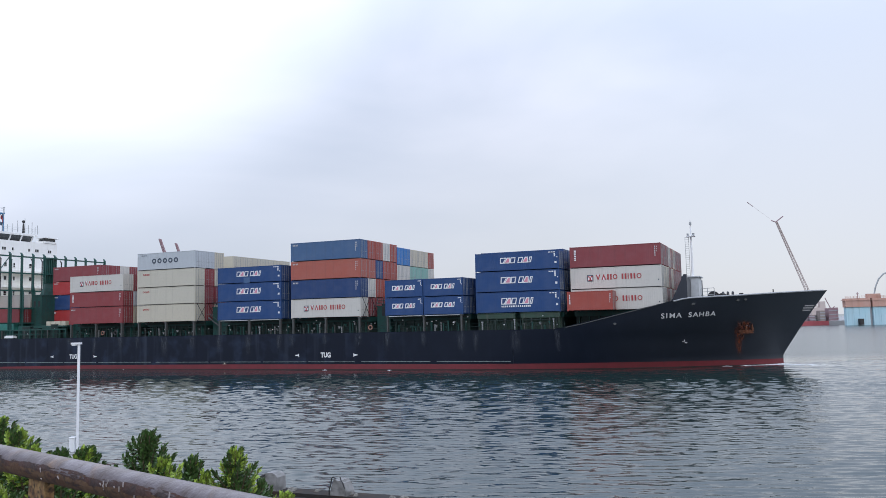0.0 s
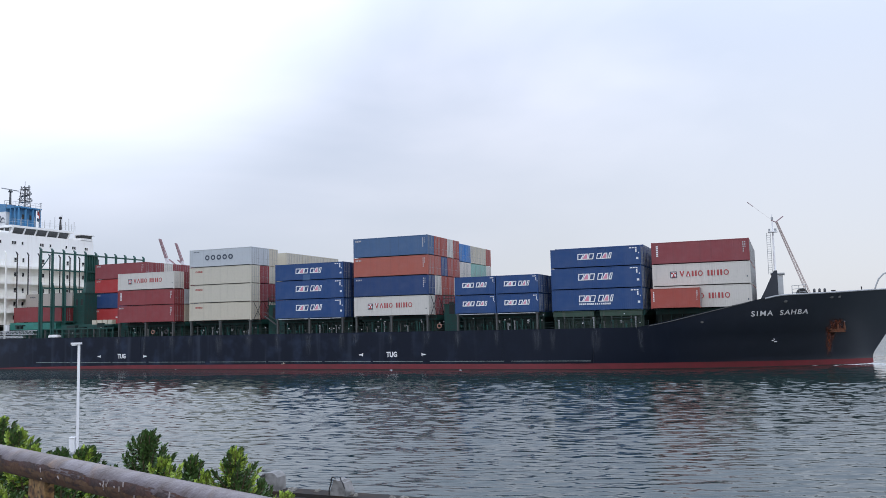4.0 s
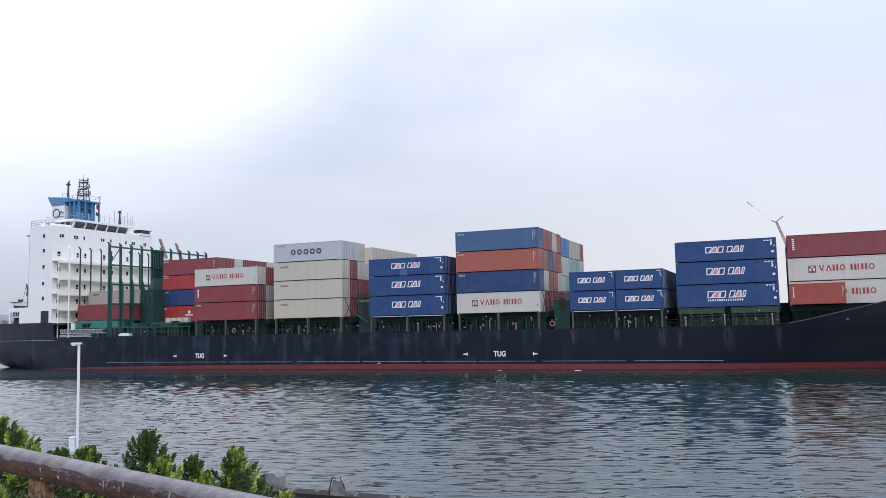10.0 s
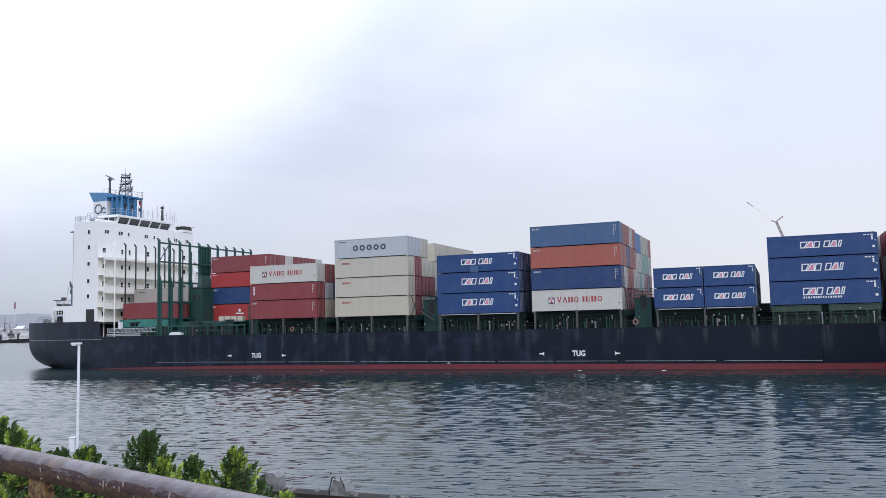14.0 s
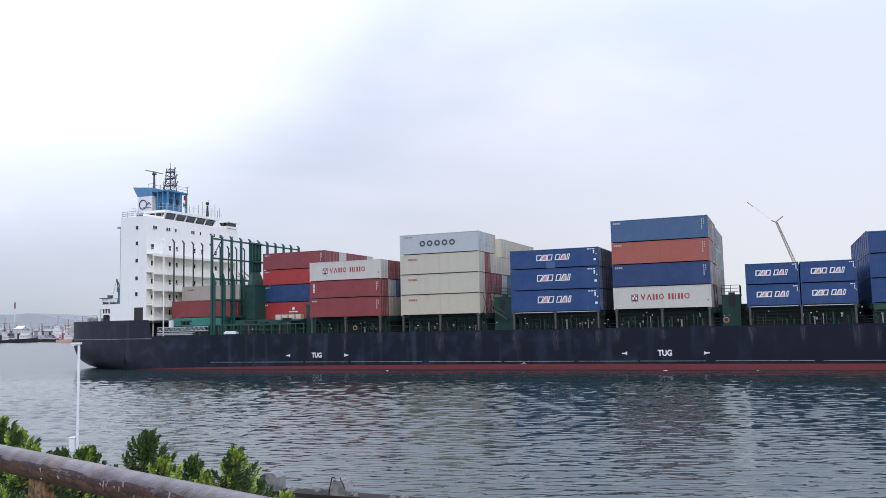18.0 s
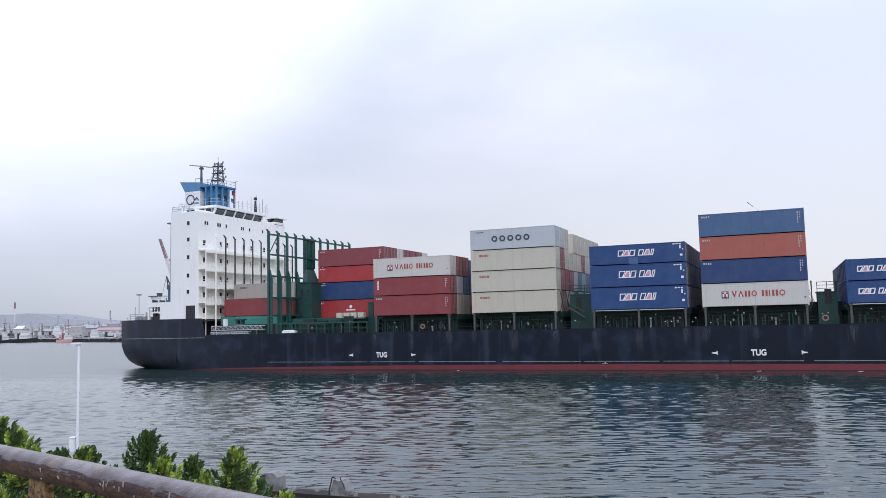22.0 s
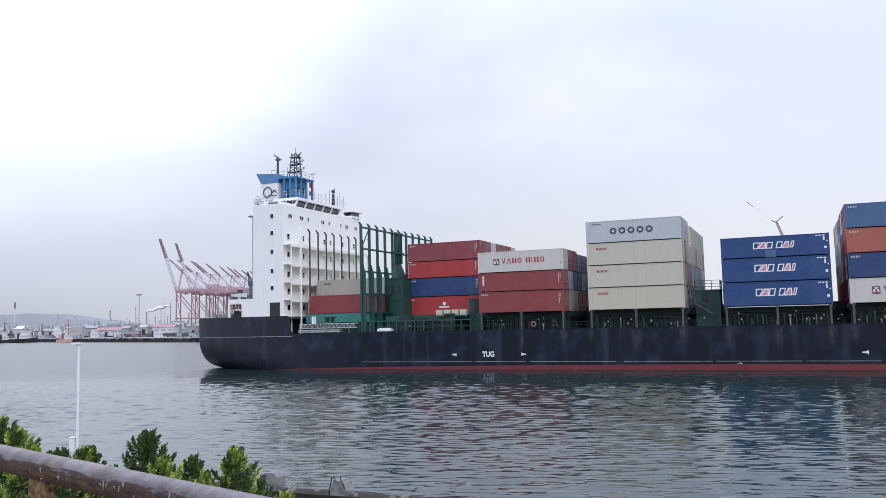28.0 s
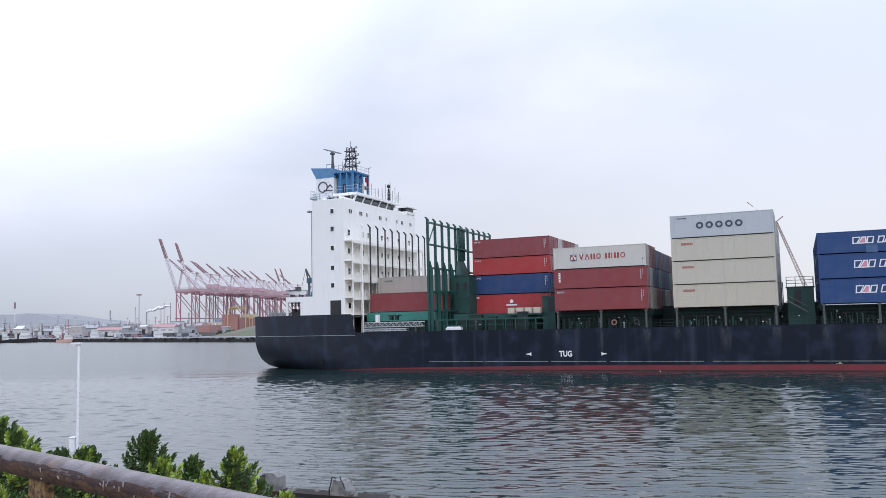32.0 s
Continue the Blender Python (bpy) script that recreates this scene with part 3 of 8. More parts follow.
    for x, z, r in ((95.6, 8.72, 0.24), (96.5, 8.78, 0.24), (90.3, 8.35, 0.26), (80.4, 6.0, 0.22)):
        q = Mesh()
        y = hull_side(x, z)
        q.tube((x, y - 0.05, z), (x, y + 0.12, z), r * 0.62, 14)
        q.tube((x + r * 0.5, y - 0.04, z), (x + r * 0.5, y + 0.12, z), r * 0.6, 14)
        part("fairlead", q, M_STAN, ship, "pale oval fairlead in the bulwark")
    q = Mesh()
    y = hull_side(88.6, 3.5)
    q.ring((88.6, y - 0.03, 3.62), 0.17, 0.04, "y", 12, 5)
    q.box(88.75, 89.05, y - 0.02, y + 0.3, 3.26, 3.34)
    part("load_symbol", q, M_MARK, ship, "white bulb mark on the bow")
    for k, (x, w) in enumerate(((104.2, 1.2), (104.0, 1.2), (103.8, 1.0))):
        z = 7.75 - 0.30 * k
        y = hull_side(x, z)
        y2 = hull_side(x + w * 0.5, z)
        b = Mesh()
        b.hexa([(x - w / 2, hull_side(x - w / 2, z) - 0.03, z), (x + w / 2, y2 - 0.03, z), (x + w / 2, y2 + 0.1, z), (x - w / 2, y + 0.6, z),
                (x - w / 2, hull_side(x - w / 2, z + 0.14) - 0.03, z + 0.14), (x + w / 2, hull_side(x + w / 2, z + 0.14) - 0.03, z + 0.14),
                (x + w / 2, y2 + 0.1, z + 0.14), (x - w / 2, y + 0.6, z + 0.14)])
        part("plate_bar", b, M_CODE, ship, "unreadable pale bars at the stem")


build_marks()

BAYS = [(-15.4, -3.2), (0.0, 12.19), (16.8, 29.0), (30.8, 43.0), (47.1, 59.35), (60.9, 73.1)]


def railing(name, pts, height=1.05, rails=3, parent=None, mat=None, r=0.03, step=1.6):
    """Rails and posts, each a piece of its own; the top rail carries the rest where the depth allows."""
    mat = mat or M_GREY
    lift = lambda i: Vector((0, 0, height * (i + 1) / rails))
    bars = []
    for i in range(rails):
        g = Mesh()
        for p, q in zip(pts, pts[1:]):
            g.tube(Vector(p) + lift(i), Vector(q) + lift(i), r * 0.85, 5)
        bars.append(g)
    top = part(name, bars[-1], mat, parent)
    under = top if parent is None or parent.parent is None else parent
    for g in bars[:-1]:
        part("rail", g, mat, under)
    done = set()
    for p, q in zip(pts, pts[1:]):
        p, q = Vector(p), Vector(q)
        k = max(1, int((q - p).length / step))
        for i in range(k + 1):
            a = p.lerp(q, i / k)
            key = (round(a.x, 2), round(a.y, 2), round(a.z, 2))
            if key in done:
                continue
            done.add(key)
            part("rail_post", tubes(r, (a, a + Vector((0, 0, height))), n=5), mat, under)
    return top


def build_deck_fittings():
    rng = random.Random(2)
    # hatch coamings and their covers
    for x0, x1 in BAYS + [(-31.2, -18.9), (74.4, 86.4), (-46.5, -34.8)]:
        y0, y1 = (4.7, 24.7) if x0 < -40 else (2.9, 24.7)
        if x0 > 70:
            y0, y1 = 4.4, 23.2
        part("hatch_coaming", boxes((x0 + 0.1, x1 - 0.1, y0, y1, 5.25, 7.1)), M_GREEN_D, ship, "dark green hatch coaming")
        part("hatch_cover", boxes((x0 - 0.1, x1 + 0.1, y0 - 0.2, y1 + 0.2, 7.1, 8.44 if x0 < -40 else 7.815)), M_TEAL if x0 < -40 else M_GREEN, ship, "green steel hatch cover")
        for i in range(9):
            x = x0 + 0.6 + (x1 - x0 - 1.2) * i / 8
            part("coaming_stay", boxes((x - 0.05, x + 0.05, y0 - 0.45, y0, 5.25, 7.05)), M_GREEN, ship)
    # stanchions that carry the outboard boxes
    for x0, x1 in BAYS:
        y = 1.35 if x0 > 60 else 0.12
        for x in (x0 + 0.3, (x0 + x1) / 2, x1 - 0.3):
            if x0 > 60:
                continue
            part("stanchion", boxes((x - 0.115, x + 0.115, y - 0.1, y + 0.35, 5.25, 7.62), (x - 0.2, x + 0.2, y - 0.14, y + 0.5, 7.62, 7.815),
                                    (x - 0.24, x + 0.24, y - 0.12, y + 0.45, 5.25, 5.42)), M_STAN, ship, "scuffed dark grey stanchion under the boxes")
        for x in (x0 + 0.3, (x0 + x1) / 2, x1 - 0.3):         # paint scuffed pale below the stanchions
            w, z0 = rng.uniform(0.45, 1.0), rng.uniform(1.3, 3.6)
            sc = Mesh()
            zz = [5.3 + (z0 - 5.3) * k / 5 for k in range(6)]
            for za, zb in zip(zz, zz[1:]):
                sc.face([(x - w, hull_side(x - w, za) - 0.018, za), (x + w, hull_side(x + w, za) - 0.018, za),
                         (x + w, hull_side(x + w, zb) - 0.018, zb), (x - w, hull_side(x - w, zb) - 0.018, zb)])
            part("scuff", sc, M_SCUFF, ship, "pale scuffed streak in the hull paint")
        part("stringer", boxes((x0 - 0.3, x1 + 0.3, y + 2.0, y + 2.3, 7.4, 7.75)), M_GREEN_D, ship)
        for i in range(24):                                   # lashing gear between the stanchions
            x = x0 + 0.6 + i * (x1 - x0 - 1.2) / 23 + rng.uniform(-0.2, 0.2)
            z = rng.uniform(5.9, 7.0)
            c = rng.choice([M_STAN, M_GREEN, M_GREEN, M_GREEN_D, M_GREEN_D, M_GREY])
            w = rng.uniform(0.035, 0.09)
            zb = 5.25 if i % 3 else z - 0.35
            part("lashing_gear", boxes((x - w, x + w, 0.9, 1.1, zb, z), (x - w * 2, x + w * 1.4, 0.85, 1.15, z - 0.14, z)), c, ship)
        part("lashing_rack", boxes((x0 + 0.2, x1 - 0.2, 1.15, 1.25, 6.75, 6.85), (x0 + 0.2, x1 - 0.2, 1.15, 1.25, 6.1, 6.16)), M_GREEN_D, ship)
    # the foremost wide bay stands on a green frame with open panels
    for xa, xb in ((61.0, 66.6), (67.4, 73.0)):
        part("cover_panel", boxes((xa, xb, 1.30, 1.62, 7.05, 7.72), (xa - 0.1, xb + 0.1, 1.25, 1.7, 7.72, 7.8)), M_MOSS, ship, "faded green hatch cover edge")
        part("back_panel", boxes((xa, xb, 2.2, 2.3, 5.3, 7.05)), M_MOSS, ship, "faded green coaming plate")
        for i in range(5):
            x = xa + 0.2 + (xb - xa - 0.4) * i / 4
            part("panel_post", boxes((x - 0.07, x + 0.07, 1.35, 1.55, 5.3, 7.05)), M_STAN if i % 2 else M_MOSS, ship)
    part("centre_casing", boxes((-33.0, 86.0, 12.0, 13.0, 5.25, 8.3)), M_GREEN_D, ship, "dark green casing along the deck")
    # guard rails along the main deck
    for x0, x1 in ((-45, -33), (-33, -15), (-15, 0), (0, 15), (15, 30), (30, 46), (46, 60), (60, 74)):
        railing("guard_rail", [(x0 + 0.1, 0.05, 5.3), (x1 - 0.1, 0.05, 5.3)], 1.1, 3, ship, M_GREEN_D, 0.025, 1.5)
    # green walkway rail abreast of the open hatch
    part("walkway_beam", boxes((-33.0, -16.6, 0.4, 0.62, 6.95, 7.15)), M_GREEN, ship)
    part("walkway_beam", boxes((-33.0, -16.6, 0.45, 0.57, 6.2, 6.28)), M_GREEN, ship)
    for i in range(12):
        x = -32.8 + 1.45 * i
        part("walkway_post", boxes((x - 0.08, x + 0.08, 0.4, 0.6, 5.25, 7.0)), M_GREEN if i % 4 else M_STAN, ship)
    for x, w, zt in ((-27.4, 1.0, 7.6), (-24.9, 0.6, 7.3), (-20.4, 0.8, 7.9)):
        part("gear_locker", boxes((x - w, x + w, 1.2, 1.9, 5.25, zt), (x - w - 0.05, x + w + 0.05, 1.15, 1.95, zt, zt + 0.06)), M_GREEN_D, ship, "dark green gear locker on deck")
    # lifebuoys and tyres on the rail
    for x, m in ((44.6, M_BUOY), (-7.6, M_BUOY), (-4.7, M_BLACK)):
        b = Mesh()
        b.ring((x, -0.02, 6.2), 0.30, 0.09 if m is M_BUOY else 0.13, "y", 14, 6)
        part("lifebuoy", b, m, ship, "faded ring buoy on the rail" if m is M_BUOY else "black rubber tyre fender on the rail")
    for x0, x1 in ((16.8, 29.0), (47.1, 53.1), (53.3, 59.3)):     # pale lower edge under the blue stacks
        part("sill_strip", boxes((x0 + 0.2, x1 - 0.2, 0.06, 0.11, 7.70, 7.79)), M_GREYW, ship)
    sp = Mesh()                                               # cooling water spilling from an outlet
    sp.tube((18.4, -0.27, 1.0), (18.4, -0.10, 1.02), 0.09, 8)
    sp.box(18.0, 18.7, -0.26, -0.21, 0.86, 0.91)
    part("outlet", sp, CT["beige"], ship, "pale stained outlet above the boot topping")
    for i in range(40):                                       # pale blocks scattered as painted glints of small lamps and box corners
        x = rng.uniform(-30, 73)
        z = rng.uniform(5.8, 7.4)
        part("deck_glint", boxes((x - 0.07, x + 0.07, 0.7, 0.85, z, z + 0.12)), rng.choice([M_MARK, M_GREYW, M_GREY]), ship)
    # green deckhouses and lashing steps in the gaps between the bays
    for x0, x1, y0, zt in ((13.15, 16.2, 3.4, 10.0), (44.0, 46.2, 3.4, 9.3), (-18.2, -16.4, 3.4, 9.9)):
        part("deckhouse", boxes((x0, x1, y0, y0 + 3.4, 5.25, zt), (x0 - 0.12, x1 + 0.12, y0 - 0.12, y0 + 3.5, zt, zt + 0.12)), M_GREEN, ship, "dark green steel deckhouse")
        part("doorway", boxes((x0 + 0.8, x0 + 1.6, y0 - 0.03, y0 + 0.05, 7.9, 9.7)), M_BLACK, ship)
        railing("deckhouse_rail", [(x0, y0, zt + 0.1), (x1, y0, zt + 0.1), (x1, y0 + 3.3, zt + 0.1)], 1.2, 3, ship, M_GREEN, 0.04, 0.9)
        if x0 < 0 or x0 > 40:
            continue
        st = Mesh()
        for i in range(9):
            f = i / 8
            st.box(x0 + 2.1 * f - 0.15, x0 + 2.1 * f + 0.2, y0 - 1.1, y0 - 0.5, 8.35 - 1.4 * f - 0.06, 8.35 - 1.4 * f)
        st.tube((x0, y0 - 1.1, 8.35), (x0 + 2.2, y0 - 1.1, 6.95), 0.11, 6)
        st.tube((x0, y0 - 1.1, 9.05), (x0 + 2.2, y0 - 1.1, 7.65), 0.045, 6)
        part("stair", st, M_STAN, ship, "scuffed inclined steel stair")
    # lashing rods crossed over the ends of two stacks
    for x, y in ((12.6, 0.1), (43.3, 0.1)):
        for o, a, c in ((0.0, 0.0, 2.3), (0.0, 2.3, 0.0), (0.1, 2.6, 4.8), (0.1, 4.8, 2.6)):
            part("lashing_rod", tubes(0.045, ((x + o, y + a, 7.8), (x + o, y + c, 10.7))), M_BLACK, ship)
    # gangway stowed aft along the side
    for x0, x1, z0, z1, y, name, lab in ((-44.8, -35.0, 6.2, 6.95, -0.1, "gangway", "pale aluminium gangway stowed along the side"),
                                         (-44.9, -37.6, 5.62, 6.02, -0.16, "gangway_lower", "lower section of the stowed gangway")):
        g = Mesh()
        for yy in (y, y + 0.7):
            g.box(x0, x1, yy, yy + 0.07, z1 - 0.11, z1)
            g.box(x0, x1, yy, yy + 0.07, z0, z0 + 0.12)
        g.box(x0, x1, y, y + 0.7, z0 + 0.02, z0 + 0.07)
        gang = part(name, g, M_GREYW, ship, lab)
        n = int((x1 - x0) / 0.46)
        for i in range(n):
            xa, xb = x0 + (x1 - x0) * i / n, x0 + (x1 - x0) * (i + 1) / n
            zz = (z0 + 0.1, z1 - 0.08) if i % 2 else (z1 - 0.08, z0 + 0.1)
            part("gangway_brace", tubes(0.035, ((xa, y + 0.03, zz[0]), (xb, y + 0.03, zz[1])), n=4), M_GREYW, gang)
            part("gangway_stay", boxes((xa - 0.03, xa + 0.03, y - 0.01, y + 0.06, z0, z1)), M_GREY, gang)
    for x in (-44.4, -40.2, -36.1):
        part("gangway_cradle", boxes((x - 0.08, x + 0.08, -0.12, 0.5, 5.3, 6.2)), M_STAN, ship)
    part("liferaft", boxes((-31.4, -29.1, -0.1, 0.7, 5.62, 5.95), (-31.2, -29.3, 0.0, 0.6, 5.95, 6.08)), M_MARK, ship, "white raft canister on the rail")
    part("deck_locker", boxes((-42.9, -42.45, 0.4, 1.0, 6.9, 8.05)), M_MARK, ship, "narrow white locker beside the hatch")
    part("hatch_winch", boxes((-41.1, -39.3, 1.0, 1.8, 7.75, 7.95), (-40.9, -40.5, 1.0, 1.6, 7.2, 7.8), (-40.0, -39.6, 1.0, 1.6, 7.2, 7.8)), M_GREEN_D, ship, "dark green gear on the hatch side")
    for i in range(4):
        x = -22.6 + i * 1.24
        part("bin", boxes((x, x + 0.95, 1.4, 2.2, 7.73, 8.5), (x + 0.1, x + 0.85, 1.35, 1.4, 7.85, 8.15)), CT["beige"], ship, "pale gear bin on deck")
    part("bin_table", boxes((-22.6, -17.7, 1.2, 2.6, 7.5, 7.72)), M_GREEN, ship)


build_deck_fittings()


def build_cell_guide():
    """The tall green frame across the ship before the accommodation."""
    x = -34.1
    for k in range(11):
        y = 0.34 + 2.575 * k
        g = Mesh()
        g.box(x - 0.16, x + 0.16, y - 0.17, y + 0.17, 5.3, 21.6)
        g.hexa([(x - 0.16, y - 0.17, 21.6), (x + 0.16, y - 0.17, 21.6), (x + 0.16, y + 0.17, 21.6), (x - 0.16, y + 0.17, 21.6),
                (x - 0.45, y - 0.12, 22.0), (x - 0.2, y - 0.12, 22.0), (x - 0.2, y + 0.12, 22.0), (x - 0.45, y + 0.12, 22.0)])
        part("guide_post", g, M_GREEN, ship, "tall dark green cell guide post")
    for z in (21.2, 18.0, 14.6, 11.2, 8.4):
        part("guide_beam", boxes((x - 0.1, x + 0.1, 0.34, 26.1, z - 0.13, z + 0.13)), M_GREEN, ship)
    part("guide_brace", tubes(0.09, ((x, 0.4, 18.0), (x, 2.8, 21.1))), M_GREEN, ship)
    part("guide_brace", tubes(0.09, ((x, 23.5, 18.0), (x, 26.0, 21.1))), M_GREEN, ship)
    for k in range(6):                                        # shorter guides, deep plates set fore and aft, with tapered heads
        y = 0.34 + 2.575 * k
        fin = Mesh()
        fin.prism([(x + 0.2, 5.3), (x + 0.2, 15.6), (x + 0.32, 15.6), (x + 0.72, 14.2), (x + 0.72, 5.3)], y - 0.05, y + 0.05)
        part("guide_plate", fin, M_GREEN, ship, "dark green guide plate with a tapered head")
    for z in (11.2, 8.4):
        part("guide_beam", boxes((x + 1.4, x + 1.6, 1.8, 9.0, z - 0.1, z + 0.1)), M_GREEN, ship)
    for k in range(2):
        part("guide_tie", boxes((x, x + 1.5, 2.0 + 2.575 * k - 0.08, 2.0 + 2.575 * k + 0.08, 11.1, 11.3)), M_GREEN, ship)
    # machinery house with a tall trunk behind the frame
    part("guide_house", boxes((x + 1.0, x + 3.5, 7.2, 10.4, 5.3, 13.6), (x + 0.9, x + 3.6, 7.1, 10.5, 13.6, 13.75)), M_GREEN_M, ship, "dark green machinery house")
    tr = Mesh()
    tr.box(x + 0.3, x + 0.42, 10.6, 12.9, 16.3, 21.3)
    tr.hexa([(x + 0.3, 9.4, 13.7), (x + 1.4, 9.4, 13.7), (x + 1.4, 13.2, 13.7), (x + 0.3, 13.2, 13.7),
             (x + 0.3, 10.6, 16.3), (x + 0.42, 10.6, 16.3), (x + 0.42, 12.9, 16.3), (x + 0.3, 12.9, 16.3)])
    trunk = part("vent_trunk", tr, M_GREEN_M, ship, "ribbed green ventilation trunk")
    for i in range(7):
        y = 10.5 + 2.5 * i / 6
        part("rib", boxes((x + 0.42, x + 0.62, y - 0.07, y + 0.07, 16.3, 21.3)), M_GREEN, trunk)
    for i in range(2):
        x0, x1 = x + 1.4 + i * 1.2, x + 1.95 + i * 1.2
        wn_ = part("house_window", boxes((x0, x1, 7.16, 7.22, 11.5, 12.6)), M_BLACK, ship)
        part("window_frame", boxes((x0 - 0.1, x1 + 0.1, 7.13, 7.21, 12.6, 12.7), (x0 - 0.1, x1 + 0.1, 7.13, 7.21, 11.4, 11.5),
                                   (x0 - 0.1, x0, 7.13, 7.21, 11.5, 12.6), (x1, x1 + 0.1, 7.13, 7.21, 11.5, 12.6)), M_GREEN, wn_)
    for z in (18.0, 21.2):
        part("trunk_band", boxes((x + 0.62, x + 0.78, 10.3, 13.2, z - 0.13, z + 0.13)), M_GREEN, trunk)
    for z in (8.0, 10.2):
        part("house_rail", boxes((x + 1.0, x + 3.5, 7.12, 7.2, z, z + 0.1)), M_GREEN, ship)


build_cell_guide()


def build_house():
    XF, XA, Y0, Y1 = -48.6, -54.3, 1.2, 26.4
    house = part("superstructure", boxes((XA, XF, Y0, Y1, 5.25, 26.05)), M_WHITE, ship, "tall white accommodation block")
    # cream front with projecting decks
    part("front_plating", boxes((XF, XF + 0.05, Y0 + 0.05, Y1 - 0.05, 8.3, 19.6)), M_CREAM, house)
    # flat black slab that stands in for the shade below the walkway
    part("shade_panel", boxes((XF, XF + 0.05, Y0 + 0.05, Y1 - 0.05, 5.3, 8.3)), M_BLACK, house, "black panel painting the shade under the accommodation front")
    part("balcony_deck", boxes((XF, XF + 1.5, Y0, Y1, 8.15, 8.3)), M_CREAM, house, "cream walkway deck")
    for z in (19.6, 16.5, 13.65, 10.9):
        dk = Mesh()
        dk.box(XF, XF + 1.5, Y0, Y1, z - 0.16, z)
        dk.box(XF + 1.42, XF + 1.5, Y0, Y1, z - 0.5, z - 0.16)
        part("balcony_deck", dk, M_CREAM, house, "cream walkway deck")
        railing("balcony_rail", [(XF + 0.1, Y0 + 0.05, z), (XF + 1.45, Y0 + 0.05, z), (XF + 1.45, Y1 - 0.05, z)], 1.0, 3, house, M_CREAM, 0.03, 1.9)
    for k in range(11):
        y = 1.45 + 2.5 * k
        part("balcony_pillar", boxes((XF + 1.3, XF + 1.45, y - 0.07, y + 0.07, 5.3, 19.6)), M_CREAM, house)
    for k in range(10):
        y = 3.15 + 2.52 * k
        g = Mesh()
        hw_ = 0.075 if k else 0.045
        g.box(XF + 2.0, XF + 2.2, y - hw_, y + hw_, 5.3, 21.7)
        g.hexa([(XF + 2.0, y - 0.1, 21.7), (XF + 2.3, y - 0.1, 21.7), (XF + 2.3, y + 0.1, 21.7), (XF + 2.0, y + 0.1, 21.7),
                (XF + 1.6, y - 0.08, 22.3), (XF + 1.8, y - 0.08, 22.3), (XF + 1.8, y + 0.08, 22.3), (XF + 1.6, y + 0.08, 22.3)])
        part("stack_guide", g, M_BLACK if k else M_CREAM, ship, "dark stack guide before the accommodation" if k else "cream stack guide")

    def port(x0, x1, y0, y1, z0, z1, mat=M_GLASS):
        w = part("window", boxes((x0, x1, y0, y1, z0, z1)), mat, house)
        f = Mesh()
        t = 0.07
        if x1 - x0 > y1 - y0:
            for a in ((x0 - t, x1 + t, y0 - 0.02, y0 + 0.04, z1, z1 + t), (x0 - t, x1 + t, y0 - 0.02, y0 + 0.04, z0 - t, z0),
                      (x0 - t, x0, y0 - 0.02, y0 + 0.04, z0, z1), (x1, x1 + t, y0 - 0.02, y0 + 0.04, z0, z1)):
                f.box(*a)
        else:
            for a in ((x1 - 0.04, x1 + 0.02, y0 - t, y1 + t, z1, z1 + t), (x1 - 0.04, x1 + 0.02, y0 - t, y1 + t, z0 - t, z0),
                      (x1 - 0.04, x1 + 0.02, y0 - t, y0, z0, z1), (x1 - 0.04, x1 + 0.02, y1, y1 + t, z0, z1)):
                f.box(*a)
        part("window_frame", f, M_WHITE, w)

    for z in (24.15, 21.43, 18.46, 15.41, 12.72):             # side windows, one a deck
        port(-50.92, -50.36, Y0 - 0.03, Y0 + 0.05, z - 0.33, z + 0.33)
    for y, w in ((3.2, 1.0), (6.5, 1.0), (8.45, 0.4), (13.0, 0.9), (15.1, 0.4), (19.1, 0.4), (21.1, 0.9), (24.4, 0.8)):
        if w > 0.6:
            port(XF - 0.05, XF + 0.03, y - w / 2, y - 0.02, 23.95, 24.55)
            port(XF - 0.05, XF + 0.03, y + 0.02, y + w / 2, 23.95, 24.55)
        else:
            port(XF - 0.05, XF + 0.03, y - w / 2, y + w / 2, 23.95, 24.55)
    for z in (20.9, 18.0, 14.9, 12.2, 9.6):
        for y, w in ((2.6, 0.7), (6.9, 0.5), (8.7, 0.45), (13.4, 0.6), (15.5, 0.4), (19.5, 0.6), (23.6, 0.6)):
            port(XF, XF + 0.08, y - w / 2, y + w / 2, z - 0.45, z + 0.4)
    # doorway and lower house on the poop
    part("doorway", boxes((-51.1, -49.2, Y0 - 0.03, Y0 + 0.3, 8.05, 10.42)), M_BLACK, house, "dark open doorway")
    lower = part("mooring_house", boxes((-59.2, -54.3, 1.2, 26.4, 10.35, 11.15), (-56.55, -54.3, 1.2, 26.4, 8.0, 10.35), (-59.2, -58.88, 1.2, 1.5, 8.0, 10.35),
                                        (-59.2, -58.88, 26.1, 26.4, 8.0, 10.35)), M_WHITE, ship, "low white mooring house")
    part("winch", boxes((-58.7, -56.8, 1.9, 3.2, 8.0, 8.9), (-58.5, -57.9, 1.7, 2.4, 8.9, 9.35), (-57.5, -57.0, 1.7, 2.4, 8.9, 9.2)), M_BLACK, lower)
    for i in range(3):                                        # fittings hung under the roof
        x = -58.45 + 0.62 * i
        part("hanger", boxes((x, x + 0.14, 1.5, 1.7, 9.6, 10.35), (x, x + 0.38, 1.5, 1.7, 10.15, 10.27), (x, x + 0.38, 1.5, 1.7, 9.8, 9.92)), M_CRDK, lower)
    part("mooring_reel", tubes(0.5, ((-58.6, 3.9, 8.9), (-57.2, 3.9, 8.9)), n=12), M_CRDK, lower)
    boat_ = Mesh()
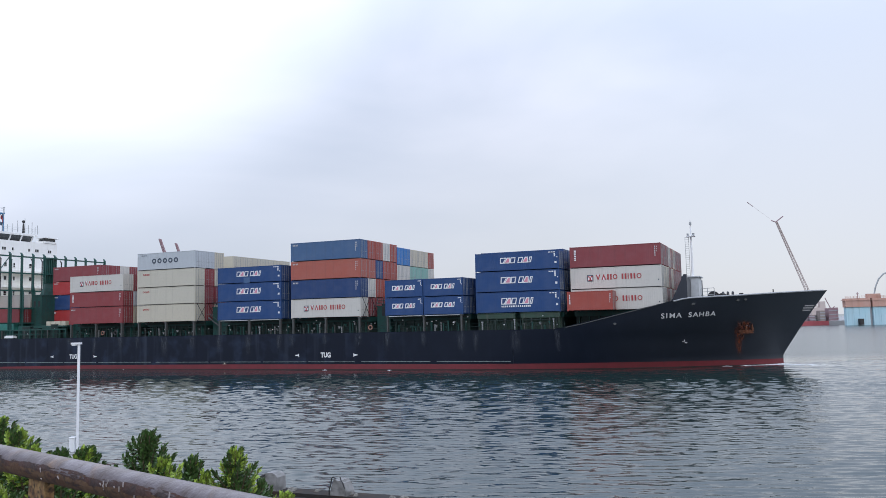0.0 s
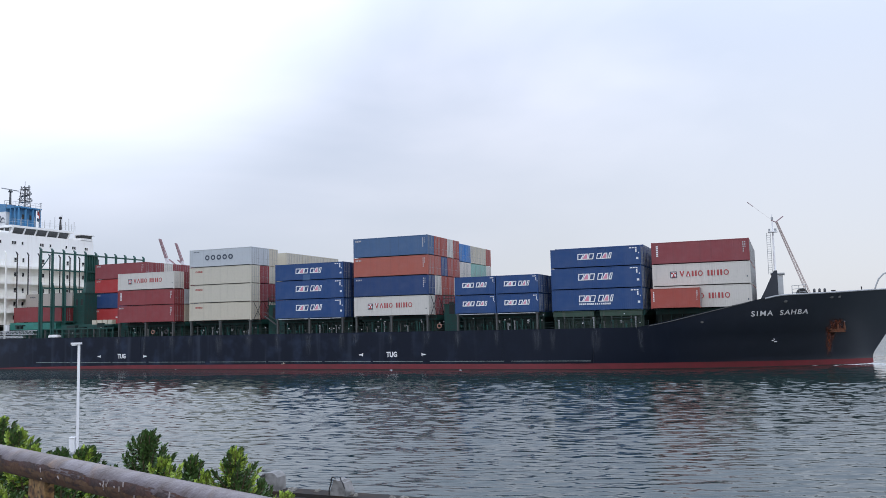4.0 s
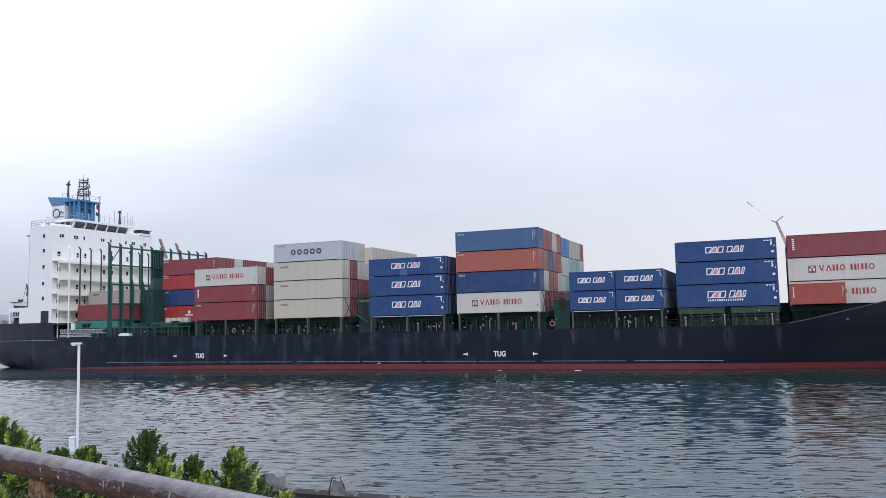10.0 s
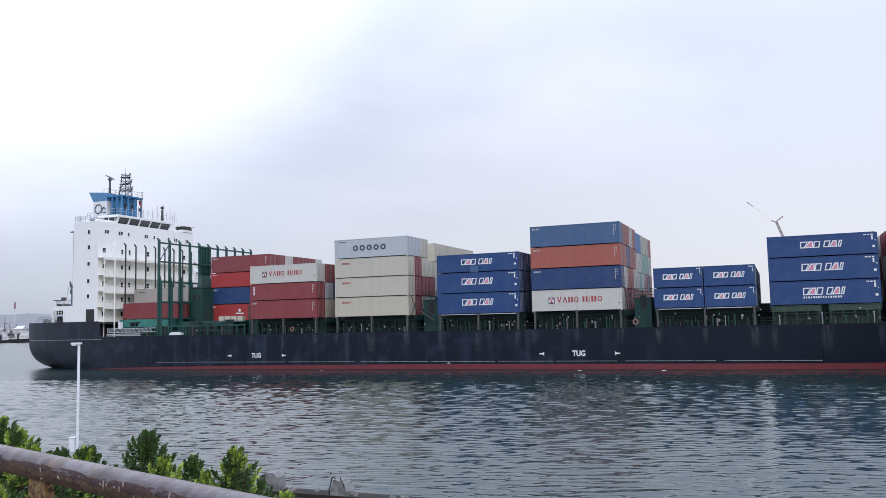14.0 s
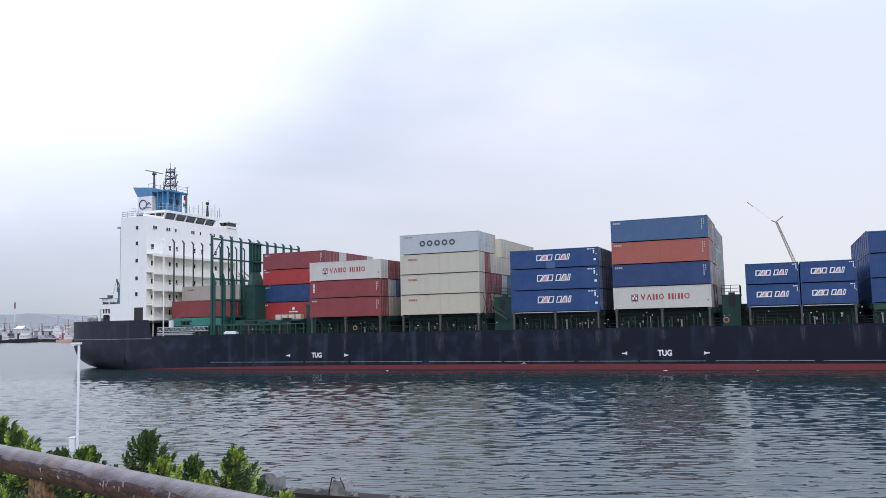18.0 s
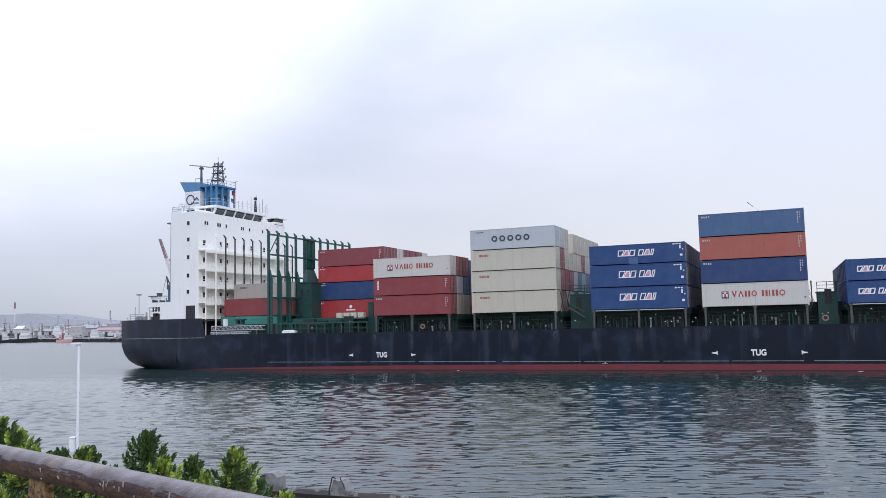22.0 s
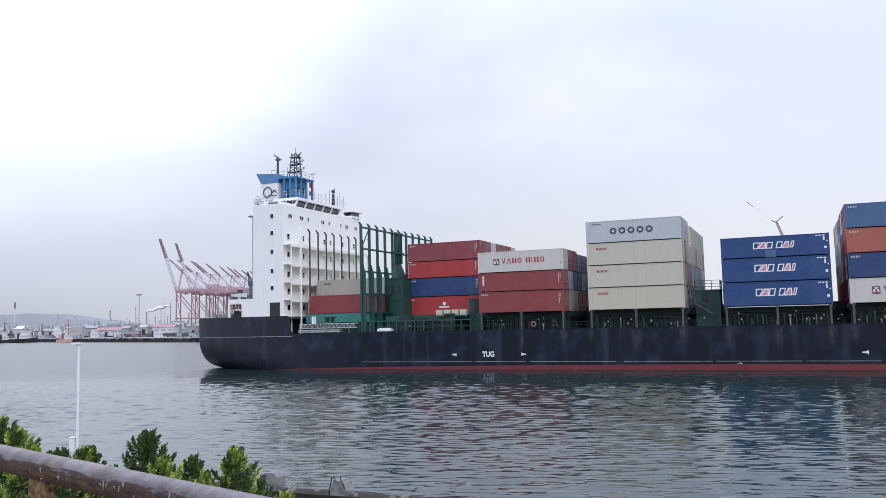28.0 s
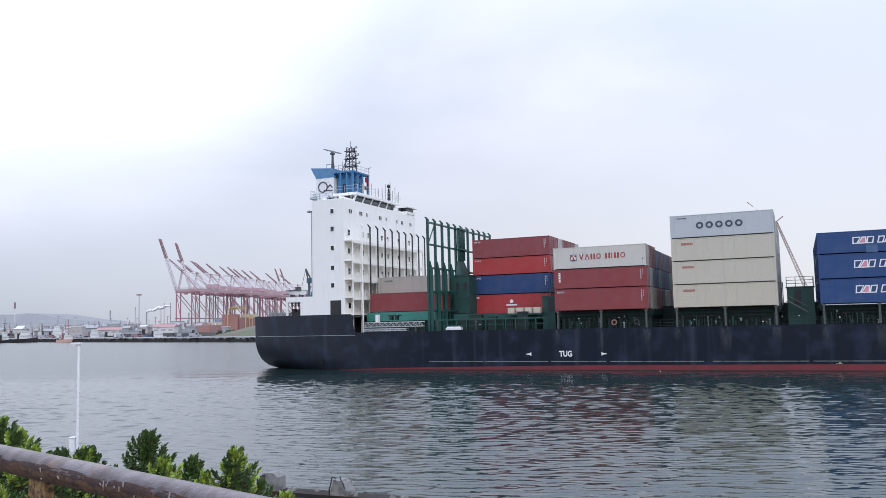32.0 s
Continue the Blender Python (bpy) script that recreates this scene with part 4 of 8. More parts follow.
    for (xa, wa, za), (xb, wb, zb) in (((-59.7, 0.15, 0.45), (-59.1, 0.62, 0.12)), ((-59.1, 0.62, 0.12), (-57.2, 0.68, 0.0)), ((-57.2, 0.68, 0.0), (-56.75, 0.5, 0.05))):
        boat_.hexa([(xa, 2.5 - wa * 0.6, 11.5 + za), (xb, 2.5 - wb * 0.6, 11.5 + zb), (xb, 2.5 + wb * 0.6, 11.5 + zb), (xa, 2.5 + wa * 0.6, 11.5 + za),
                    (xa, 2.5 - wa, 12.2 + za * 0.3), (xb, 2.5 - wb, 12.2 + zb * 0.3), (xb, 2.5 + wb, 12.2 + zb * 0.3), (xa, 2.5 + wa, 12.2 + za * 0.3)])
    rescue = part("rescue_boat", boat_, M_MARK, lower, "small white rescue boat in its cradle")
    part("gunwale", boxes((-59.6, -56.8, 1.76, 1.84, 12.16, 12.3), (-59.6, -56.8, 3.16, 3.24, 12.16, 12.3)), M_CRDK, rescue)
    part("console", boxes((-58.1, -57.5, 2.15, 2.8, 12.2, 12.7), (-58.2, -57.4, 2.05, 2.9, 12.7, 12.76)), M_CRDK, rescue)
    part("cradle", boxes((-58.9, -58.75, 1.9, 3.1, 11.15, 11.65), (-57.3, -57.15, 1.9, 3.1, 11.15, 11.6), (-59.0, -56.6, 1.9, 2.05, 11.13, 11.25)), M_CRDK, lower)
    cr = Mesh()
    cr.tube((-55.7, 2.4, 11.1), (-55.7, 2.4, 14.0), 0.2, 8)
    cr.box(-56.05, -55.35, 2.0, 2.8, 11.1, 11.5)
    cr.box(-55.95, -55.2, 2.1, 2.7, 13.3, 14.1)
    davit = part("davit", cr, M_SLATE, lower, "small blue-grey davit crane")
    part("jib", tubes(0.12, ((-55.9, 2.4, 13.9), (-56.3, 2.4, 15.6)), ((-55.4, 2.4, 14.0), (-56.3, 2.4, 15.6))), M_CRDK, davit)
    part("davit_cable", tubes(0.04, ((-56.3, 2.4, 15.5), (-57.0, 2.4, 13.0)), n=4), M_CRDK, davit)
    for i in range(4):
        part("vent_pipe", tubes(0.09, ((-58.6 + 0.8 * i, 5.0, 11.1), (-58.6 + 0.8 * i, 5.0, 12.1 + 0.3 * (i % 2)))), M_CRDK, lower)
    # pipe up the after edge
    part("downpipe", tubes(0.12, ((-54.45, 1.4, 11.2), (-54.45, 1.4, 24.2)), ((-54.45, 1.4, 24.2), (-54.9, 1.4, 24.6))), M_GREY, house)
    railing("poop_rail", [(-65.0, 3.3, 8.2), (-64.9, 24.0, 8.2)], 1.1, 3, ship, M_GREY, 0.03, 1.5)
    railing("poop_rail", [(-65.0, 3.2, 8.2), (-59.4, 1.6, 8.2)], 1.1, 3, ship, M_GREY, 0.03, 1.5)
    for x, y in ((-63.5, 3.4), (-62.6, 3.2), (-61.0, 2.8)):
        part("mooring_bitt", tubes(0.18, ((x, y, 8.0), (x, y, 9.0))), M_GREY, ship)
    part("mooring_locker", boxes((-64.2, -60.6, 3.6, 4.6, 8.0, 8.8)), M_GREY, ship, "grey locker on the poop")
    # deck above, aft railing in blue
    railing("roof_rail", [(-54.2, 6.0, 26.05), (-54.2, 1.4, 26.05), (-50.6, 1.4, 26.05)], 1.05, 3, house, M_LBLUE, 0.05, 1.2)
    part("roof_box", boxes((-53.9, -52.9, 2.2, 3.4, 26.05, 26.9), (-54.0, -52.8, 2.1, 3.5, 26.9, 27.0)), M_WHITE, house, "white locker on the roof")
    part("roof_bracket", boxes((-55.3, -54.3, 1.3, 2.4, 24.35, 24.5), (-54.5, -54.3, 1.4, 1.5, 23.4, 24.35)), M_CRDK, house)
    # bridge
    bridge = part("bridge", boxes((-53.9, -50.0, 6.8, 21.6, 26.05, 26.16), (-53.6, -50.72, 7.0, 21.4, 26.16, 27.45), (-54.2, -49.3, 6.5, 21.8, 27.45, 27.85)), M_WHITE, ship, "white navigation bridge")
    for i in range(5):
        y0 = 7.3 + i * 2.75
        w = Mesh()
        w.hexa([(-50.6, y0 + 0.22, 26.2), (-50.5, y0 + 0.22, 26.2), (-50.5, y0 + 2.6, 26.2), (-50.6, y0 + 2.6, 26.2),
                (-49.95, y0 + 0.22, 27.42), (-49.85, y0 + 0.22, 27.42), (-49.85, y0 + 2.6, 27.42), (-49.95, y0 + 2.6, 27.42)])
        part("bridge_window", w, M_GLASS, bridge, "slanted dark bridge window")
    for i in range(6):
        y0 = 7.3 + i * 2.75
        f = Mesh()
        f.hexa([(-50.74, y0 - 0.14, 26.16), (-50.46, y0 - 0.14, 26.16), (-50.46, y0 + 0.22, 26.16), (-50.74, y0 + 0.22, 26.16),
                (-50.05, y0 - 0.14, 27.45), (-49.77, y0 - 0.14, 27.45), (-49.77, y0 + 0.22, 27.45), (-50.05, y0 + 0.22, 27.45)])
        part("mullion", f, M_WHITE, bridge)
    for i in range(2):
        part("bridge_window", boxes((-53.2 + 1.4 * i, -52.1 + 1.4 * i, 6.96, 7.02, 26.3, 27.4)), M_GLASS, bridge)
    for y0, y1 in ((1.3, 6.0), (21.6, 26.3)):
        part("bridge_wing", boxes((-51.9, -49.4, y0, y1, 25.95, 26.1), (-49.5, -49.4, y0, y1, 26.1, 26.5)), M_WHITE, bridge)
    for y0, y1 in ((23.0, 26.1),):
        cab = part("wing_shelter", boxes((-50.4, -48.5, y0, y1, 26.1, 26.55), (-50.4, -50.2, y0, y1, 26.55, 27.2)), M_WHITE, bridge, "white bridge wing shelter")
        part("shelter_window", boxes((-50.2, -48.7, y0 + 0.1, y1 - 0.1, 26.55, 27.15)), M_GLASS, cab)
        part("shelter_roof", boxes((-50.7, -48.1, y0 - 0.3, y1 + 0.3, 27.2, 27.36)), M_WHITE, cab)
    railing("bridge_rail", [(-54.0, 6.7, 28.0), (-49.2, 6.7, 28.0), (-49.2, 22.1, 28.0)], 1.0, 2, bridge, M_GREYW, 0.022, 1.6)
    for y, h in ((7.5, 1.3), (9.0, 1.6), (10.4, 1.4), (12.0, 2.0), (13.3, 1.4), (14.5, 1.5), (15.8, 1.8), (17.0, 2.6), (18.8, 3.2), (19.7, 1.8), (20.6, 2.6), (21.4, 1.5), (22.0, 2.0)):
        part("aerial", tubes(0.05, ((-49.6, y, 28.0), (-49.6, y, 28.0 + h))), M_GREY, bridge)
    sg_ = Mesh()
    sg_.tube((-49.8, 18.6, 28.0), (-49.8, 18.6, 30.1), 0.28, 8, 0.16)
    sg_.sphere((-49.8, 18.6, 30.5), 0.34)
    part("signal_post", sg_, M_BLACK, bridge, "dark signal post with a lamp")
    # funnel casing: panel with the company's mark, open blue legs forward
    fun = Mesh()
    fun.box(-59.3, -55.9, 10.4, 16.6, 28.2, 31.4)
    funnel = part("funnel", fun, M_MARK, ship, "white funnel with blue top")
    ft = Mesh()
    ft.hexa([(-59.3, 10.38, 31.4), (-55.85, 10.38, 31.4), (-55.85, 16.65, 31.4), (-59.3, 16.65, 31.4),
             (-60.3, 10.2, 33.3), (-55.85, 10.2, 32.9), (-55.85, 16.8, 32.9), (-60.3, 16.8, 33.3)])
    part("funnel_top", ft, M_FUNNEL, funnel, "faded sky blue band")
    lg = Mesh()
    lg.ring((-58.0, 10.36, 29.9), 0.85, 0.10, "y", 24, 5)
    lg.tube((-57.8, 10.36, 29.3), (-56.1, 10.36, 29.2), 0.10, 6)
    lg.tube((-57.2, 10.36, 29.6), (-56.6, 10.36, 30.2), 0.10, 6)
    lg.tube((-56.6, 10.36, 30.2), (-56.1, 10.36, 29.7), 0.09, 6)
    part("emblem", lg, M_MARKDARK, funnel, "dark ring emblem")
    part("funnel_base", boxes((-59.6, -52.4, 9.8, 17.2, 25.9, 27.7)), M_LBLUE, funnel, "pale blue base of the funnel")
    part("funnel_deck", boxes((-60.1, -51.6, 9.6, 17.4, 27.85, 28.2)), M_LBLUE, funnel)
    railing("funnel_rail", [(-60.0, 17.0, 28.2), (-60.0, 9.7, 28.2), (-59.2, 9.7, 28.2)], 1.0, 2, funnel, M_LBLUE, 0.03, 1.4)
    casing = part("mast_house", boxes((-55.6, -53.2, 11.2, 15.4, 28.2, 32.0), (-55.8, -52.0, 10.3, 15.8, 32.0, 32.25)), M_BLUE, ship, "blue mast house on legs")
    for x, y in ((-54.6, 10.5), (-53.4, 10.5), (-52.3, 10.5), (-52.3, 12.1), (-52.3, 13.8), (-52.3, 15.6)):
        part("leg", boxes((x - 0.14, x + 0.14, y - 0.14, y + 0.14, 28.2, 32.0)), M_BLUE, casing)
    part("door", boxes((-54.6, -53.8, 11.15, 11.22, 28.3, 30.2)), M_BLACK, casing)
    for i in range(2):
        part("casing_window", boxes((-53.22, -53.15, 12.0 + i * 1.8, 12.8 + i * 1.8, 29.8, 30.8)), M_BLACK, casing)
    railing("mast_rail", [(-55.7, 10.4, 32.25), (-52.1, 10.4, 32.25), (-52.1, 15.7, 32.25)], 1.0, 2, casing, M_GREY, 0.035, 1.3)
    mast = Mesh()
    for x, y in ((-55.2, 12.8), (-53.6, 12.8), (-53.6, 14.4), (-55.2, 14.4)):
        mast.tube((x, y, 32.2), (-54.4 + (x + 54.4) * 0.6, 13.6 + (y - 13.6) * 0.6, 36.9), 0.09, 6)
    for i in range(5):
        z = 32.7 + i * 0.85
        f = 1 - 0.4 * (z - 32.2) / 4.7
        x0, x1, y0, y1 = -54.4 - 0.8 * f, -54.4 + 0.8 * f, 13.6 - 0.8 * f, 13.6 + 0.8 * f
        for p, q in (((x0, y0, z), (x1, y0, z + 0.85)), ((x1, y0, z), (x1, y1, z + 0.85)), ((x0, y0, z), (x1, y0, z)), ((x1, y0, z), (x1, y1, z)), ((x0, y1, z), (x1, y1, z))):
            mast.tube(p, q, 0.045, 5)
    mast.tube((-54.4, 13.6, 36.9), (-54.4, 13.6, 38.0), 0.04, 5)
    for z, w in ((33.6, 1.3), (34.9, 1.15), (36.2, 1.0)):
        mast.box(-54.4 - w, -54.4 + w, 13.6 - 0.5, 13.6 + 0.5, z, z + 0.08)
    mast.tube((-56.6, 13.6, 32.3), (-55.0, 13.6, 35.2), 0.07, 5)
    mast.tube((-56.0, 13.6, 32.3), (-56.0, 13.6, 34.6), 0.05, 5)
    mast.tube((-53.0, 13.0, 32.3), (-53.0, 13.0, 36.0), 0.06, 5)
    lattice = part("lattice_mast", mast, M_CRDK, ship, "dark lattice radar mast")
    for z, w in ((34.0, 1.7), (35.4, 1.5), (36.7, 1.1)):
        part("yard", tubes(0.05, ((-54.4, 13.6 - w, z), (-54.4, 13.6 + w, z)), ((-54.4 - w * 0.7, 13.6, z), (-54.4 + w, 13.6, z))), M_CRDK, lattice)
        part("mast_lamp", boxes((-54.4 + w - 0.12, -54.4 + w + 0.12, 13.5, 13.7, z, z + 0.35)), M_GREY, lattice)
        part("mast_lamp", boxes((-54.5, -54.3, 13.6 + w - 0.1, 13.6 + w + 0.1, z, z + 0.38)), M_GREY, lattice)
    rm = Mesh()
    rm.tube((-57.4, 12.6, 33.0), (-57.4, 12.6, 35.9), 0.26, 8, 0.18)
    rm.box(-58.2, -56.6, 11.8, 13.4, 33.0, 33.1)
    for x, y in ((-58.15, 11.85), (-56.65, 11.85), (-56.65, 13.35), (-58.15, 13.35)):
        rm.tube((x, y, 33.1), (x, y, 34.0), 0.03, 5)
    rm.box(-58.2, -56.6, 11.8, 11.86, 33.95, 34.02)
    rm.box(-57.7, -57.1, 12.3, 12.9, 35.8, 36.1)
    radar = part("radar_post", rm, M_CRDK, ship, "dark grey radar post")
    part("scanner_motor", boxes((-57.6, -57.2, 12.4, 12.8, 36.1, 36.27)), M_GREY, radar)
    scanner = part("scanner", boxes((-2.2, 2.2, -0.11, 0.11, -0.06, 0.09), (-0.3, 0.3, -0.17, 0.17, -0.08, 0.12)), M_GREY, radar,
                   "long turning radar scanner bar", m=pose(-57.4, 12.6, 36.35))
    TURNING.append(scanner)
    part("whip_aerial", tubes(0.06, ((-51.8, 15.2, 28.2), (-51.8, 15.2, 33.4)), ((-52.3, 15.2, 33.2), (-51.3, 15.2, 33.4))), M_GREY, ship)
    fb = Mesh()
    pts = [(-52.75, 15.25, 29.7), (-52.4, 15.4, 29.5), (-52.1, 15.2, 29.3), (-51.82, 15.2, 29.1)]
    for (a, b) in zip(pts, pts[1:]):
        fb.hexa([a, b, (b[0], b[1] + 0.02, b[2]), (a[0], a[1] + 0.02, a[2]), (a[0], a[1], a[2] + 0.7), (b[0], b[1], b[2] + 0.7),
                 (b[0], b[1] + 0.02, b[2] + 0.7), (a[0], a[1] + 0.02, a[2] + 0.7)])
    part("signal_flag", fb, M_SLATE, ship, "small dark blue flag")
    fl = Mesh()
    pts = [(-52.6, 15.2, 31.0), (-52.2, 15.3, 30.7), (-51.95, 15.1, 30.3), (-51.82, 15.2, 29.9)]
    for (a, b) in zip(pts, pts[1:]):
        fl.hexa([a, b, (b[0], b[1] + 0.02, b[2]), (a[0], a[1] + 0.02, a[2]), (a[0], a[1], a[2] + 0.9), (b[0], b[1], b[2] + 0.9),
                 (b[0], b[1] + 0.02, b[2] + 0.9), (a[0], a[1] + 0.02, a[2] + 0.9)])
    part("signal_flag", fl, M_MARKRED, ship, "small red flag")


build_house()


def build_bow():
    # slanted wing of the breakwater and the box-shaped mast house
    for y in (2.9, 24.4):
        bw = Mesh()
        bw.prism([(87.2, 8.2), (88.0, 9.7), (89.2, 12.25), (89.6, 12.25), (89.6, 8.5)], y, y + 0.3)
        part("breakwater_wing", bw, M_HULL, ship, "black slanted breakwater wing")
    part("breakwater", boxes((88.9, 89.2, 3.2, 24.4, 8.3, 12.0)), M_HULL, ship, "black steel breakwater")
    part("mast_locker", boxes((88.9, 90.25, 11.6, 16.0, 8.3, 12.2), (88.7, 90.5, 11.4, 16.2, 12.2, 12.35), (89.35, 89.95, 11.56, 11.62, 9.2, 11.2)), M_GREYW, ship, "pale grey forecastle locker")
    fm = Mesh()
    fm.tube((89.3, 13.8, 12.3), (89.3, 13.8, 19.6), 0.17, 8, 0.09)
    fm.tube((89.3, 13.8, 19.6), (89.3, 13.8, 20.6), 0.05, 6)
    mast = part("foremast", fm, M_MARK, ship, "white foremast with lamps")
    part("lamp_platform", boxes((88.7, 89.9, 13.2, 14.4, 18.1, 18.2)), M_MARK, mast)
    part("mast_lamp", boxes((89.5, 89.8, 13.6, 14.0, 18.2, 18.6), (88.75, 89.0, 13.6, 14.0, 18.2, 18.6), (89.15, 89.45, 13.6, 14.0, 19.8, 20.2)), M_GREY, mast)
    lad = Mesh()
    for sg in (-0.25, 0.25):
        lad.tube((88.72 + sg, 13.8, 12.3), (88.72 + sg, 13.8, 18.1), 0.03, 5)
    for i in range(18):
        lad.tube((88.47, 13.8, 12.6 + i * 0.32), (88.97, 13.8, 12.6 + i * 0.32), 0.02, 5)
    part("ladder", lad, M_GREY, mast)
    for x, y in ((92.4, 7.0), (92.8, 18.0)):
        w = Mesh()
        w.tube((x, y, 9.35), (x, y + 3.4, 9.35), 0.5, 12)
        w.tube((x, y + 0.9, 9.35), (x, y + 1.1, 9.35), 0.72, 14)
        w.tube((x, y + 2.3, 9.35), (x, y + 2.5, 9.35), 0.72, 14)
        w.box(x - 1.0, x + 1.0, y - 0.3, y + 3.7, 8.4, 9.0)
        part("windlass", w, M_BLACK, ship, "dark anchor windlass")
    railing("bow_rail", [(91.2, 4.0, 9.0), (92.8, 4.6, 9.1)], 1.3, 3, ship, M_GREY, 0.04, 0.8)
    rp = Mesh()
    for i in range(6):
        rp.ring((93.8 + 0.6 * (i % 3), 5.6 + 0.5 * (i // 3), 9.3), 0.5, 0.13, "x", 12, 5)
    part("mooring_rope", rp, M_BLACK, ship, "coiled dark mooring rope")
    for x, y in ((99.5, 10.5), (101.0, 12.0), (96.0, 6.5)):
        b = Mesh()
        b.tube((x, y, 8.5), (x, y, 9.6), 0.2, 8)
        b.tube((x, y, 9.5), (x, y, 9.65), 0.28, 8)
        part("bitt", b, M_BLACK, ship)
    part("lamp_stub", tubes(0.08, ((99.8, 13.8, 9.0), (99.8, 13.8, 10.2))), M_BLACK, ship)


build_bow()



def build_foam():
    rng = random.Random(8)
    for k in range(26):
        x = 101.6 - abs(rng.gauss(0, 1)) * 3.2 if k < 14 else 100.9 + rng.uniform(0.0, 4.6)
        y = (hull_side(min(x, 100.4), 0.2) - rng.uniform(0.05, 0.5)) if x < 100.6 else 13.2 - (x - 100.6) * 0.25 + rng.uniform(-0.25, 0.25)
        ln, w, h = rng.uniform(0.5, 1.5), rng.uniform(0.05, 0.15), rng.uniform(0.02, 0.06)
        f = Mesh()
        ring = [(x + ln * math.cos(a) * rng.uniform(0.8, 1.1), y + w * math.sin(a) * rng.uniform(0.7, 1.2)) for a in [i * math.pi / 4 for i in range(8)]]
        for (a, b), (c, d) in zip(ring, ring[1:] + ring[:1]):
            f.face([(a, b, -0.03), (c, d, -0.03), (x, y, h)])
        part("foam_patch", f, M_FOAM, ship)
    for k in range(22):                                       # the curling bow wave
        f = k / 21
        x = 96.5 + 10.5 * f
        y = (hull_side(min(x, 100.3), 0.3) - 0.12) if x < 100.6 else 13.0 - (x - 100.6) * 0.55
        ln, h = 0.85, 0.04 + 0.13 * math.exp(-((x - 101.2) / 2.2) ** 2) * rng.uniform(0.7, 1.2)
        f_ = Mesh()
        w = 0.10 + 0.16 * math.exp(-((x - 101.2) / 3.0) ** 2)
        ring = [(x + ln * math.cos(a) * rng.uniform(0.8, 1.2), y + w * math.sin(a) * rng.uniform(0.7, 1.2)) for a in [i * math.pi / 5 for i in range(10)]]
        for (a, b), (c, d) in zip(ring, ring[1:] + ring[:1]):
            f_.face([(a, b, -0.05), (c, d, -0.05), (x, y, h)])
        part("foam_patch", f_, M_FOAM, ship)
    for k in range(3):                                        # broken water along the side and under the counter
        x = rng.uniform(-60, 96)
        y = hull_side(x, 0.2) - rng.uniform(0.3, 2.2)
        ln, w = rng.uniform(0.2, 0.6), rng.uniform(0.03, 0.06)
        f = Mesh()
        ring = [(x + ln * math.cos(a) * rng.uniform(0.8, 1.1), y + w * math.sin(a)) for a in [i * math.pi / 3 for i in range(6)]]
        for (a, b), (c, d) in zip(ring, ring[1:] + ring[:1]):
            f.face([(a, b, -0.03), (c, d, -0.03), (x, y, 0.05)])
        part("foam_patch", f, M_FOAM, ship)


build_foam()

# ---------------------------------------------------------------- containers
HC, STD = 2.896, 2.591
CACHE = {}


def corrugated(L, H):
    """Walls, roof and floor of a box of that length and height; x from 0 to L, y from 0 to 2.438."""
    b, W, dep = Mesh(), 2.438, 0.009
    z0, z1 = 0.20, H - 0.10

    def wall(n, point):
        prof = []
        for i in range(n):
            for f, d in ((0.0, 0), (0.26, 0), (0.5, 1), (0.76, 1)):
                prof.append(((i + f) / n, d * dep))
        prof.append((1.0, 0))
        k = len(b.v)
        for s, d in prof:
            b.v += [point(s, d, z0), point(s, d, z1)]
        for i in range(len(prof) - 1):
            b.f.append((k + 2 * i, k + 2 * i + 2, k + 2 * i + 3, k + 2 * i + 1))
            b.mi.append(0)

    n = int(L / 0.28)
    wall(n, lambda s, d, z: (0.15 + s * (L - 0.3), 0.02 + d, z))
    wall(n, lambda s, d, z: (0.15 + s * (L - 0.3), W - 0.02 - d, z))
    wall(8, lambda s, d, z: (0.04 + d, 0.12 + s * (W - 0.24), z))
    b.box(0.04, L - 0.04, 0.03, W - 0.03, H - 0.06, H - 0.02)
    b.box(0.04, L - 0.04, 0.06, W - 0.06, 0.15, 0.21)
    return b


def frame_mesh(L, H):
    b, W = Mesh(), 2.438
    for x in (0, L - 0.16):
        for y in (0, W - 0.14):
            b.box(x, x + 0.16, y, y + 0.14, 0.1, H - 0.1)
            b.box(x - 0.004, x + 0.164, y - 0.006, y + 0.146, 0, 0.12)
            b.box(x - 0.004, x + 0.164, y - 0.006, y + 0.146, H - 0.12, H)
    for y in (0.006, W - 0.086):
        b.box(0.16, L - 0.16, y + 0.01, y + 0.06, 0.09, 0.21)
        b.box(0.16, L - 0.16, y, y + 0.08, H - 0.11, H - 0.02)
    for x in (0.01, L - 0.11):
        b.box(x, x + 0.10, 0.14, W - 0.14, 0.09, 0.21)
        b.box(x, x + 0.10, 0.14, W - 0.14, H - 0.12, H - 0.01)
    return b


def door_mesh(L, H, s):
    b, W = Mesh(), 2.438
    y0, y1 = (0.13, W / 2 - 0.01) if s == 0 else (W / 2 + 0.01, W - 0.13)
    b.box(L - 0.07, L - 0.03, y0, y1, 0.17, H - 0.12)
    for i in range(4):
        z = 0.45 + i * (H - 0.9) / 3.4
        b.box(L - 0.03, L - 0.012, y0 + 0.1, y1 - 0.1, z, z + 0.38)
    return b


def rod_mesh(L, H, s):
    b, W = Mesh(), 2.438
    y0, y1 = (0.13, W / 2) if s == 0 else (W / 2, W - 0.13)
    for f in (0.3, 0.72):
        y = y0 + (y1 - y0) * f
        b.tube((L + 0.005, y, 0.1), (L + 0.005, y, H - 0.1), 0.022, 6)
        b.box(L - 0.02, L + 0.03, y - 0.05, y + 0.22, 1.05, 1.10)
    return b


